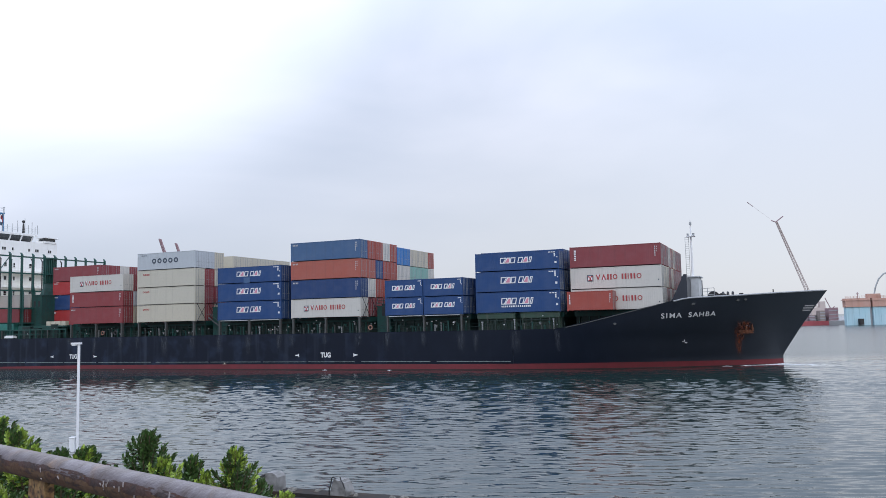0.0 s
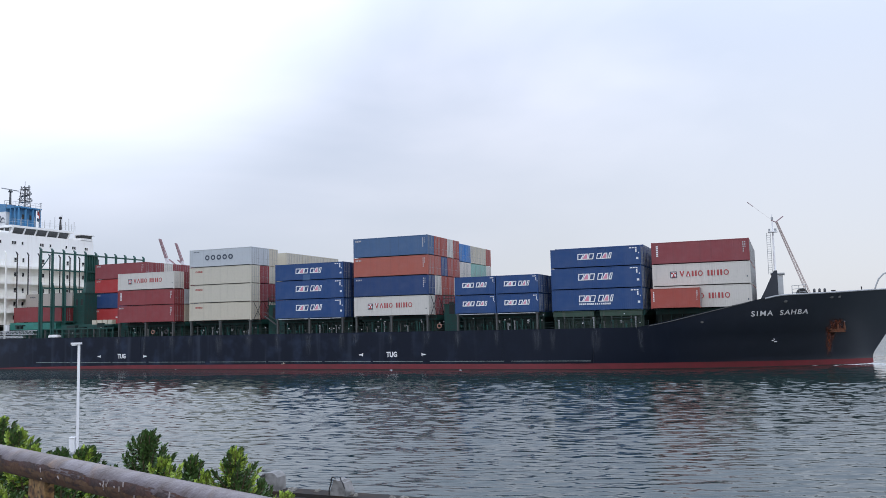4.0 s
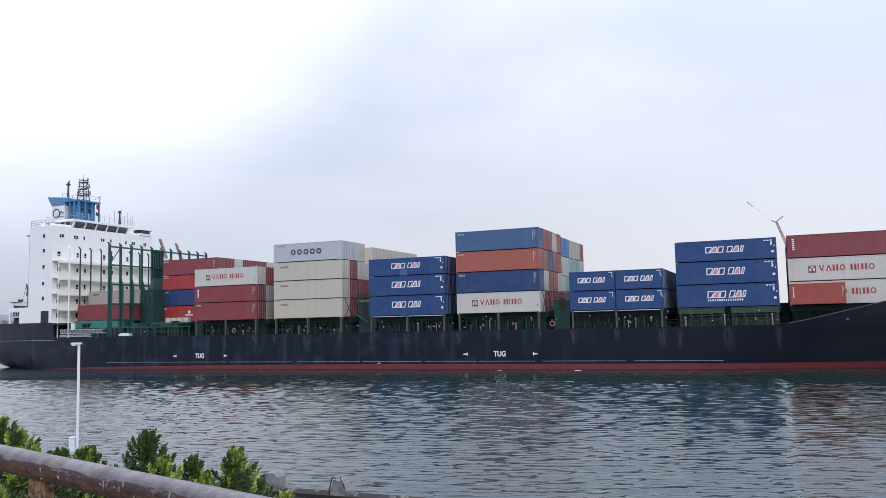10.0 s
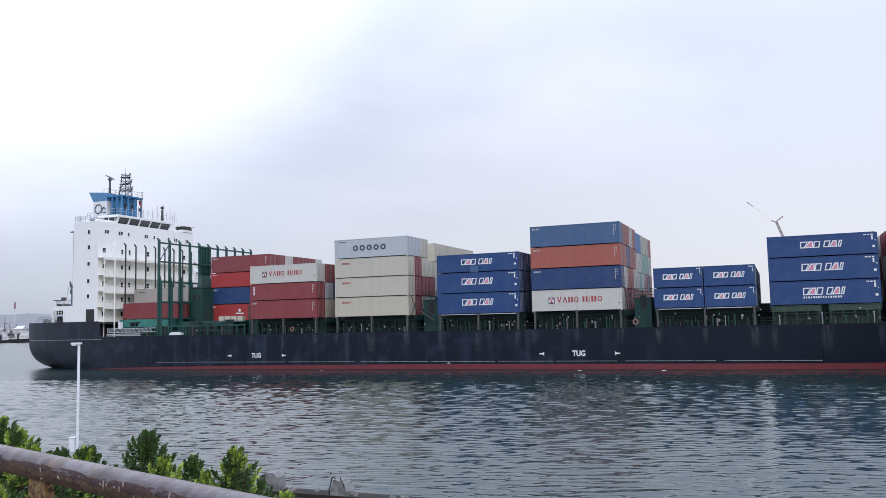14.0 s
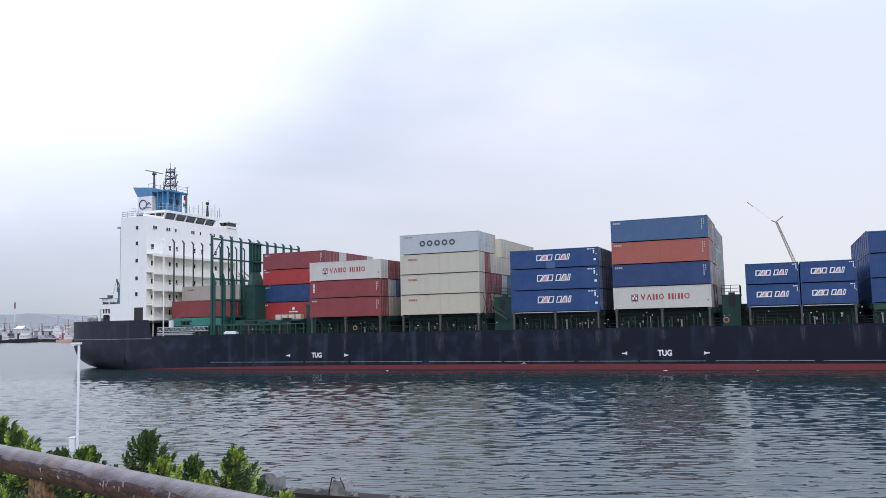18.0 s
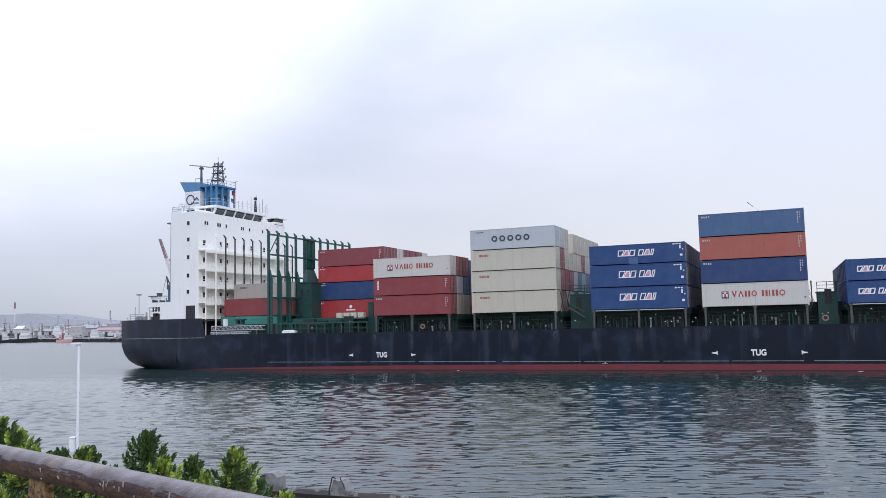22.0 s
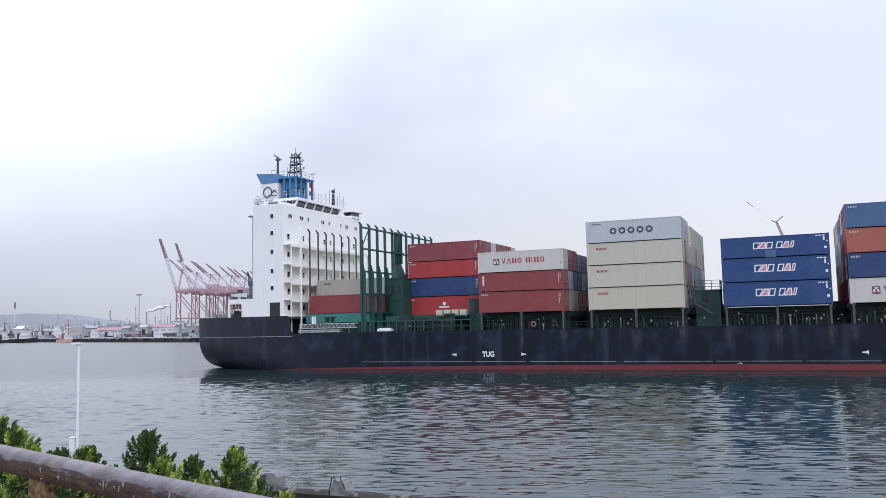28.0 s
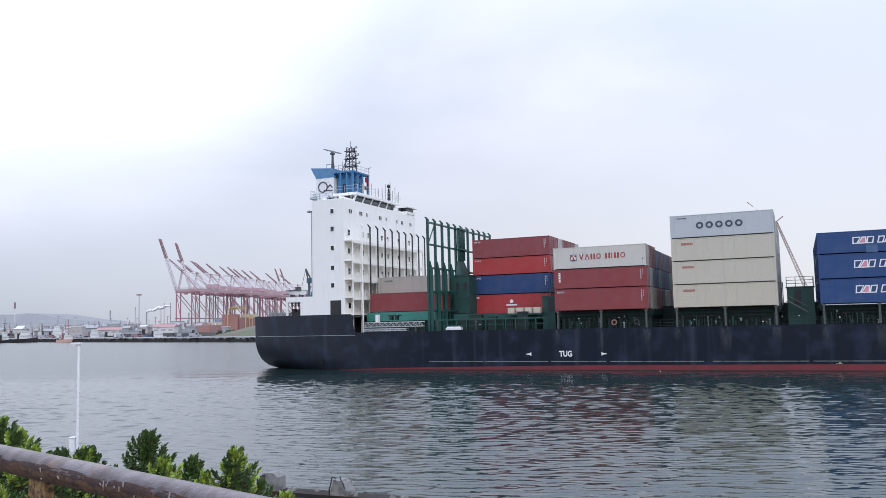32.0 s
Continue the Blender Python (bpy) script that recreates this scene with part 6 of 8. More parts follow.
def build_quay():
    q = Mesh()
    q.box(-70, 60, -3.0, 0.0, -3.0, 2.15)
    q.box(-70, 60, -0.5, 0.06, 2.15, 2.25)
    ob = part("quay", q, M_EDGE, None, m=QUAY)
    tagged(ob, "dark concrete quay edge", "quay", kind="structure")
    s = Mesh()
    s.hexa([(-70, -15, 4.2), (60, -15, 4.2), (60, -3, 1.6), (-70, -3, 1.6), (-70, -15, 5.2), (60, -15, 5.2), (60, -3, 2.0), (-70, -3, 2.0)])
    ob = part("slope", s, M_EARTH, None, m=QUAY)
    tagged(ob, "planted earth slope behind the quay", "ground", kind="structure")
    g = Mesh()
    g.box(-90, 80, -60, -15, 1.0, 5.38)
    ob = part("promenade", g, M_PAVE, None, m=QUAY)
    tagged(ob, "grey paved promenade", "pavement", kind="structure")
    kerb = part("kerb", boxes((-90, 80, -15.0, -14.75, 5.38, 5.50)), M_CONC, None, m=QUAY)
    tagged(kerb, "concrete kerb of the promenade", "kerb", kind="structure")


build_quay()


def on_quay(px, py):
    return QUAY @ Matrix.Translation((px, py, 2.25))


def build_bollards():
    for k, (x, style) in enumerate(((-1.98, 0), (0.24, 1))):
        r = root("concrete_bollard", "weathered pale concrete bollard block on the quay edge" if k == 0 else "rounded concrete bollard with dark bars and a stain", "bollard", "bollards", on_quay(x, -0.25))
        b = Mesh()
        if style == 0:
            b.prism([(-0.29, 0), (0.29, 0), (0.28, 0.36), (0.22, 0.44), (0.12, 0.48), (-0.10, 0.47), (-0.22, 0.43), (-0.29, 0.34)], -0.2, 0.2)
        else:
            prof = [(-0.25, 0), (0.26, 0), (0.25, 0.10), (0.20, 0.22), (0.16, 0.33), (0.11, 0.34), (0.08, 0.40), (-0.02, 0.38), (-0.08, 0.42), (-0.13, 0.40), (-0.16, 0.30), (-0.21, 0.18)]
            b.prism(prof, -0.22, 0.22)
        part("block", b, M_CONC_W, r)
        c = Mesh()
        if style == 1:
            c.sweep([(-0.26, -0.23, 0.02), (-0.25, -0.24, 0.16), (-0.2, -0.24, 0.3), (-0.17, -0.24, 0.46), (-0.11, -0.24, 0.49), (-0.06, -0.24, 0.45)], 0.018)
            c.sweep([(0.22, -0.23, 0.2), (0.17, -0.24, 0.34), (0.12, -0.24, 0.40), (0.09, -0.24, 0.5)], 0.016)
        else:
            c.tube((-0.34, -0.26, 0.0), (-0.34, -0.26, 0.36), 0.02, 6)
            c.tube((-0.34, -0.26, 0.36), (-0.1, -0.24, 0.42), 0.018, 6)
        part("iron_bar", c, M_BLACK, r)
    rr = random.Random(3)
    for i in range(9):
        d = Mesh()
        a = rr.uniform(0.06, 0.16)
        d.hexa([(-a, -0.05, 0), (a, -0.06, 0), (a * 0.9, 0.06, 0), (-a, 0.05, 0), (-a * 0.6, -0.03, 0.05), (a * 0.7, -0.03, 0.06), (a * 0.5, 0.03, 0.05), (-a * 0.6, 0.03, 0.06)])
        ob = part("rubble", d, M_CONC, None, m=on_quay(rr.uniform(-1.6, 2.6), rr.uniform(-0.42, -0.1)) @ pose(0, 0, 0, 0, 0, rr.uniform(0, 180)))
        tagged(ob, "small pale lump of broken concrete", "rubble", "rubble on the quay")


build_bollards()


def build_lamp_post():
    at = Vector((-12.19, 27.05, 2.2))
    r = root("lamp_post", "slim white lamp post with a short arm on the quay", "street lamp", "", Matrix.Translation(at) @ pose(0, 0, 0, 0, 0, 0))
    top = 4.12
    p = Mesh()
    p.tube((0, 0, 0), (0, 0, top), 0.05, 12, 0.042)
    p.tube((0, 0, 0), (0, 0, 0.05), 0.16, 12)
    part("pole", p, M_POST, r)
    h = Mesh()
    h.box(-0.24, 0.07, -0.08, 0.08, top - 0.01, top + 0.05)
    h.box(-0.22, -0.08, -0.06, 0.06, top - 0.05, top - 0.01)
    part("lamp_head", h, M_POST, r)
    part("junction_box", boxes((-0.23, -0.06, -0.10, 0.10, 0.62, 1.05), (-0.24, -0.05, -0.11, 0.11, 1.05, 1.08)), M_POST, r)


build_lamp_post()


def rusty_rail_material():
    m = material("rusty_painted_pipe", (0.14, 0.12, 0.13), 0.36, grain=(7.0, 0.95, (0.05, 0.030, 0.036)), stain=(16.0, 1.0, (0.035, 0.014, 0.010)),
                 streak=(11.0, 0.95, (0.17, 0.085, 0.03)), bump=(110, 0.003), spread=0.05, spec=0.75)
    return m


M_PIPE = rusty_rail_material()
M_RAILPOST = material("rusted_yellow_post", (0.32, 0.20, 0.075), 0.8, grain=(40, 1.0, (0.11, 0.04, 0.014)), stain=(60, 1.0, (0.018, 0.012, 0.010)), streak=(50, 0.9, (0.05, 0.025, 0.012)), spread=0.06, bump=(60, 0.004))
M_SCALE = material("rust_and_shade", (0.028, 0.015, 0.013), 0.7, grain=(30, 0.85, (0.075, 0.026, 0.014)), stain=(20, 0.8, (0.05, 0.038, 0.038)), bump=(120, 0.003))
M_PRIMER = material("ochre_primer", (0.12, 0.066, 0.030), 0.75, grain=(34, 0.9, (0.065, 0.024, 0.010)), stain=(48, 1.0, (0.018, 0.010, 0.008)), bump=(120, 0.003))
M_FLAKE = material("flaking_white_paint", (0.26, 0.235, 0.23), 0.7, grain=(40, 0.4, (0.3, 0.25, 0.22)))


def build_rail():
    A, B = Vector((-1.24, 2.27, 6.4355)), Vector((-0.32, 1.49, 6.4355))   # two places on the pipe's axis
    d = (B - A).normalized()
    R = 0.033
    r = root("railing", "rusty grey-painted pipe railing on flat posts", "railing", "", Matrix.Translation(A - d * 0.6 - Vector((0, 0, 1.0))))
    base = A - d * 0.6 - Vector((0, 0, 1.0))
    p = Mesh()
    n, s0, s1 = 60, -3.0, 4.0
    ring = 24
    side = Vector((-d.y, d.x, 0))
    for i in range(n + 1):
        c = A + d * (s0 + (s1 - s0) * i / n) - base
        for j in range(ring):
            w = 2 * math.pi * j / ring
            rr = R * (1 + 0.012 * noise.noise(Vector((i * 0.7, math.cos(w) * 1.5, math.sin(w) * 1.5))))
            p.v.append(tuple(c + side * (rr * math.cos(w)) + Vector((0, 0, rr * math.sin(w)))))
    for i in range(n):
        for j in range(ring):
            k = (j + 1) % ring
            p.f.append((i * ring + j, (i + 1) * ring + j, (i + 1) * ring + k, i * ring + k))
            p.mi.append(0)
    part("top_pipe", p, M_PIPE, r, "grey pipe with rust and flaking paint", smooth=True)
    for s in (-1.5, 0.27, 2.05):
        c = A + d * s - base
        q = Mesh()
        hx = d * 0.046
        hy = side * 0.012
        z0, z1 = -1.0, -R * 0.6
        q.hexa([c - hx - hy + Vector((0, 0, z0)), c + hx - hy + Vector((0, 0, z0)), c + hx + hy + Vector((0, 0, z0)), c - hx + hy + Vector((0, 0, z0)),
                c - hx - hy + Vector((0, 0, z1)), c + hx - hy + Vector((0, 0, z1)), c + hx + hy + Vector((0, 0, z1)), c - hx + hy + Vector((0, 0, z1))])
        part("post", q, M_RAILPOST, r, "flat post, rusted through yellow paint")
    # ragged rust along the flank; its dark lower cover also paints the underside's shade
    for name, mat_, lift, bias, f1, seed in (("rust_shade_patch", M_SCALE, 0.0006, 0.6, 7.0, 3.0), ("primer_patch", M_PRIMER, 0.0012, -0.12, 13.0, 8.0)):
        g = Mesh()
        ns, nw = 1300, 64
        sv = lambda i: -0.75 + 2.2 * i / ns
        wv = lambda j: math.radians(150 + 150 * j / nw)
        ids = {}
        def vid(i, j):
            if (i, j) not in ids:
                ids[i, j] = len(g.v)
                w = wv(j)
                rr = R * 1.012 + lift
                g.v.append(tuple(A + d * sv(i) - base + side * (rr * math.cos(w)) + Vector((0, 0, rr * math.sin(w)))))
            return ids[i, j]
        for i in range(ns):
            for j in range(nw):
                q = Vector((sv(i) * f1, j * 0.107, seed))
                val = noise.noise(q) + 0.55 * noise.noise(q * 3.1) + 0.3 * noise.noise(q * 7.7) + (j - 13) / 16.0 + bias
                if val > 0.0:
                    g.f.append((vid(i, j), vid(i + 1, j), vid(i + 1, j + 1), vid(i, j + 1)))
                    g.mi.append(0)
        part(name, g, mat_, r, "brown rust, with the underside's shade painted in" if lift < 0.001 else "patches of ochre primer and rust", smooth=True)
    rr_ = random.Random(12)
    for i in range(16):                                        # curled flakes of old paint
        s = rr_.choice([rr_.gauss(0.38, 0.05), rr_.gauss(0.66, 0.05), rr_.gauss(0.74, 0.04), rr_.gauss(0.92, 0.03), rr_.uniform(0.2, 1.1)])
        w = math.radians(rr_.uniform(196, 250))               # on the flank towards the promenade
        out = (side * -abs(math.cos(w)) + Vector((0, 0, rr_.uniform(-0.5, 0.3)))).normalized()
        c = A + d * s - base + out * (R + 0.0015)
        tng = (d * rr_.uniform(-0.5, 0.7) + out.cross(d) * 1.0).normalized()
        bt = out.cross(tng)
        ln, wd = rr_.uniform(0.002, 0.0065), rr_.uniform(0.0003, 0.0008)
        f = Mesh()
        f.hexa([c - tng * ln - bt * wd, c + tng * ln - bt * wd * 0.4, c + tng * ln + bt * wd * 0.5, c - tng * ln + bt * wd,
                c - tng * ln * 0.8 - bt * wd + out * 0.002, c + tng * ln - bt * wd * 0.3 + out * 0.0035, c + tng * ln + bt * wd * 0.3 + out * 0.0035, c - tng * ln * 0.8 + bt * wd + out * 0.002])
        part("paint_flake", f, M_FLAKE, r)


build_rail()

M_LEAF = material("hedge_leaf", (0.050, 0.098, 0.026), 0.36, island=0.45, grain=(60, 0.3, (0.04, 0.08, 0.02)), spec=0.5)
M_LEAF_N = material("young_hedge_leaf", (0.25, 0.345, 0.052), 0.4, island=0.45, grain=(60, 0.3, (0.12, 0.2, 0.03)), spec=0.5)
M_STEM = material("shrub_stem", (0.10, 0.075, 0.045), 0.8, grain=(30, 0.4, (0.06, 0.045, 0.03)))


def leaf(b, base, way, size, roll, rng):
    """A broad, pointed, folded leaf."""
    way = way.normalized()
    s = way.orthogonal().normalized()
    s = (Matrix.Rotation(roll, 3, way) @ s)
    u = way.cross(s)
    w = size * 0.205
    tip = base + way * size - u * size * 0.14
    m1, m2 = base + way * size * 0.35, base + way * size * 0.72 - u * size * 0.05
    k = len(b.v)
    b.v += [tuple(p) for p in (base, m1 + s * w * 0.85 + u * w * 0.4, m2 + s * w * 0.85 + u * w * 0.3, tip, m2 - s * w * 0.85 + u * w * 0.3, m1 - s * w * 0.85 + u * w * 0.4, m1, m2)]
    for f in ((0, 1, 6), (0, 6, 5), (1, 2, 7, 6), (6, 7, 4, 5), (2, 3, 7), (7, 3, 4)):
        b.f.append(tuple(k + i for i in f))
        b.mi.append(0)


def shrub(x, y, top, width, label, seed, young=0.35, n_shoots=40):
    """A hedge shrub: a stem, shoots that end in whorls of leaves, the crown rounded with an uneven outline."""
    rng = random.Random(seed)
    g = 5.44
    r = root("shrub", label, "shrub", "hedge shrubs", Matrix.Translation((x, y, g)))
    st, old, yng = Mesh(), Mesh(), Mesh()
    H = top - g - 0.035
    st.tube((0, 0, -0.1), (0, 0, H * 0.7), 0.020, 7, 0.010)
    for i in range(n_shoots):
        f = i / (n_shoots - 1)
        a = i * 2.4 + rng.uniform(-0.5, 0.5)
        dz = 0.52 * f ** 1.25
        rad = width * min(2.0, 0.28 + dz / 0.13) * rng.uniform(0.35, 1.3)
        tip = Vector((rad * math.cos(a), rad * math.sin(a), H - dz * rng.uniform(0.9, 1.05)))
        foot = Vector((tip.x * 0.35, tip.y * 0.35, tip.z - rng.uniform(0.09, 0.14)))
        st.tube(foot, tip, 0.005, 5, 0.0025)
        st.tube(Vector((0, 0, foot.z - 0.06)), foot, 0.006, 5, 0.005)
        out = (tip - foot).normalized()
        fresh = rng.random() < young
        k = 30
        for j in range(k):
            h = j / k
            p = foot.lerp(tip, 0.15 + 0.85 * h)
            flat = Matrix.Rotation(j * 2.4 + rng.uniform(-0.3, 0.3), 3, out) @ out.orthogonal().normalized()
            way = flat * (1.0 - 0.65 * h) + out * (0.30 + 0.75 * h)
            leaf(yng if fresh and h > 0.25 else old, p, way, rng.uniform(0.025, 0.040) * (1.0 - 0.2 * h), rng.uniform(-0.6, 0.6), rng)
    part("stem", st, M_STEM, r)
    part("foliage", old, M_LEAF, r, "dark green leathery leaves")
    if yng.v:
        part("young_foliage", yng, M_LEAF_N, r, "fresh yellow-green leaves")
    return r


def build_bed():
    """A raised planting bed along the outer side of the railing."""
    d = Vector((0.763, -0.647, 0)).normalized()
    nrm = Vector((0.647, 0.763, 0)).normalized()
    o = Vector((-1.24, 2.27, 0))
    def slabs(a, b, n0, n1, z0, z1):
        m = Mesh()
        p = [o + d * a + nrm * n0, o + d * b + nrm * n0, o + d * b + nrm * n1, o + d * a + nrm * n1]
        m.hexa([q + Vector((0, 0, z0)) for q in p] + [q + Vector((0, 0, z1)) for q in p])
        return m
    structure_ = lambda ob, lab, cat: tagged(ob, lab, cat, kind="structure")
    structure_(part("planting_bed", slabs(-4.0, 3.2, 0.35, 2.25, 5.0, 5.46), M_EARTH), "dark earth planting bed beyond the railing", "ground")
    structure_(part("bed_kerb", slabs(-4.0, 3.2, 0.22, 0.35, 5.2, 5.52), M_CONC), "concrete kerb of the planting bed", "kerb")


build_bed()


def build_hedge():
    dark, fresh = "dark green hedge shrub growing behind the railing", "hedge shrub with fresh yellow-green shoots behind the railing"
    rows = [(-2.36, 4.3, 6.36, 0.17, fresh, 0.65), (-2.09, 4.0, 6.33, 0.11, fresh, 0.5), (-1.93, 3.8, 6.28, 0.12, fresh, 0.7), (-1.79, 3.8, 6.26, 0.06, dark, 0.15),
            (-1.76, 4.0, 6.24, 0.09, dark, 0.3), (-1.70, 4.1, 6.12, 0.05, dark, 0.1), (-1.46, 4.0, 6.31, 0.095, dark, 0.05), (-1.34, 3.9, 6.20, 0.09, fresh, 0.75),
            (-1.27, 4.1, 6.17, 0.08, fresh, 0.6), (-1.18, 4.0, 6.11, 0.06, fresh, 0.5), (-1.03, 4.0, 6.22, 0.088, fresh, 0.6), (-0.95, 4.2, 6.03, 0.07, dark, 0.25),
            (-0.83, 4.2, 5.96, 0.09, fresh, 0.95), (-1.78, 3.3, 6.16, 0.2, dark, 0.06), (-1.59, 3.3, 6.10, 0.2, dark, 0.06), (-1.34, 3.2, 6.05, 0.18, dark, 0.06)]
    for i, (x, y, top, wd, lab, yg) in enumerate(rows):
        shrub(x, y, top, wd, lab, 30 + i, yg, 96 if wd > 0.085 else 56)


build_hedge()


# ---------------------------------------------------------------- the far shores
# crane reds and pinks are washed out: haze painted into the base colours
M_CRANE = material("hazed_crane_red", (0.315, 0.155, 0.18), 0.7, grain=(0.2, 0.5, (0.40, 0.26, 0.29)))
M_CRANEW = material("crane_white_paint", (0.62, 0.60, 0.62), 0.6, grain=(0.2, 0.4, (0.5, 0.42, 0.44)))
M_CRANEP = material("hazed_crane_pink", (0.50, 0.36, 0.39), 0.6, grain=(0.2, 0.5, (0.40, 0.20, 0.24)))
M_CRANEG = material("hazed_crane_tip", (0.33, 0.19, 0.21), 0.6, grain=(0.2, 0.4, (0.28, 0.2, 0.22)))
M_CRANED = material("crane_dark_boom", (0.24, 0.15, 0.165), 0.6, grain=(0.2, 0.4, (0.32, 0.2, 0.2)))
M_ROCK = material("breakwater_rock", (0.018, 0.017, 0.017), 0.95, grain=(0.8, 0.6, (0.03, 0.028, 0.026)), bump=(1.5, 0.3), spec=0.08)
M_APRON = material("pale_concrete_apron", (0.33, 0.33, 0.33), 0.9, grain=(0.08, 0.8, (0.16, 0.16, 0.16)))
M_LAND = material("port_ground", (0.16, 0.15, 0.14), 0.95, grain=(0.05, 0.5, (0.10, 0.11, 0.08)))
M_GRASS = material("grass_bank", (0.11, 0.125, 0.075), 0.95, grain=(0.12, 0.8, (0.15, 0.11, 0.09)), bump=(1.0, 0.2))
M_TREE = material("far_tree_leaves", (0.05, 0.075, 0.035), 0.9, island=0.4)
# distance haze is mixed into the hill's pale grey
M_HILL = material("hazed_wooded_hill", (0.235, 0.238, 0.245), 0.95, grain=(0.012, 0.6, (0.20, 0.203, 0.21)), stain=(0.05, 0.35, (0.28, 0.28, 0.28)))
# window dark raised to a mid grey, as painted haze
M_WIN = material("hazed_far_window", (0.36, 0.37, 0.40), 0.3, grain=(0.4, 0.5, (0.28, 0.29, 0.32)))
M_WALLP = material("pale_wall", (0.62, 0.62, 0.61), 0.85, grain=(0.15, 0.4, (0.5, 0.49, 0.48)))
M_WALLG = material("grey_wall", (0.33, 0.34, 0.36), 0.85, grain=(0.15, 0.4, (0.26, 0.27, 0.28)))
M_WALLT = material("tan_wall", (0.47, 0.44, 0.42), 0.85, grain=(0.15, 0.4, (0.38, 0.36, 0.34)))
# roof red paled towards pink, as painted haze
M_ROOFR = material("hazed_red_roof", (0.40, 0.24, 0.23), 0.85, grain=(0.3, 0.4, (0.34, 0.21, 0.20)))
M_ROOFG = material("grey_roof", (0.32, 0.32, 0.34), 0.8, grain=(0.3, 0.4, (0.24, 0.24, 0.26)))
M_CYAN = material("cyan_dock_wall", (0.38, 0.58, 0.65), 0.6, grain=(0.15, 0.5, (0.50, 0.62, 0.66)), streak=(0.5, 0.4, (0.25, 0.36, 0.4)))
M_DOCKO = material("orange_dock_top", (0.50, 0.27, 0.21), 0.6, grain=(0.2, 0.5, (0.45, 0.33, 0.28)), streak=(0.5, 0.4, (0.3, 0.15, 0.1)))
M_REDH = material("far_red_hull", (0.36, 0.07, 0.08), 0.6, grain=(0.2, 0.4, (0.25, 0.06, 0.07)))
M_BLUEH = material("far_blue_hull", (0.05, 0.10, 0.20), 0.6, grain=(0.2, 0.4, (0.08, 0.12, 0.2)))
M_SMOKE = material("white_steam", (0.85, 0.86, 0.88), 1.0, grain=(0.1, 0.3, (0.75, 0.77, 0.80)))
# luffing crane colour, lightened to hold the haze in front of it
M_HAZY = material("hazed_crane_paint", (0.44, 0.37, 0.34), 0.8, grain=(0.3, 0.4, (0.5, 0.42, 0.38)))
M_SECT = material("primed_steel_section", (0.27, 0.23, 0.21), 0.8, grain=(0.4, 0.5, (0.2, 0.16, 0.14)), streak=(0.8, 0.4, (0.16, 0.1, 0.07)))
M_PINKW = material("salmon_painted_steel", (0.62, 0.40, 0.34), 0.7, grain=(0.4, 0.4, (0.5, 0.3, 0.25)))
M_YELL = material("yellow_steel", (0.46, 0.34, 0.18), 0.6, grain=(0.3, 0.4, (0.42, 0.30, 0.16)))


# container paints for the far yard, blended with a haze grey
FAR = {c: material("hazed_yard_" + c, v, 0.8, grain=(0.3, 0.4, tuple(k * 0.8 + 0.03 for k in v))) for c, v in
       (("oxide", (0.30, 0.16, 0.155)), ("brick", (0.36, 0.18, 0.155)), ("maroon", (0.29, 0.17, 0.18)), ("steel", (0.20, 0.25, 0.33)),
        ("rust", (0.40, 0.23, 0.17)), ("beige", (0.48, 0.42, 0.34)), ("grey", (0.45, 0.46, 0.48)))}


def structure(name, mesh, mat, label, category, m=None):
    return tagged(part(name, mesh, mat, None, m=m), label, category, kind="structure")


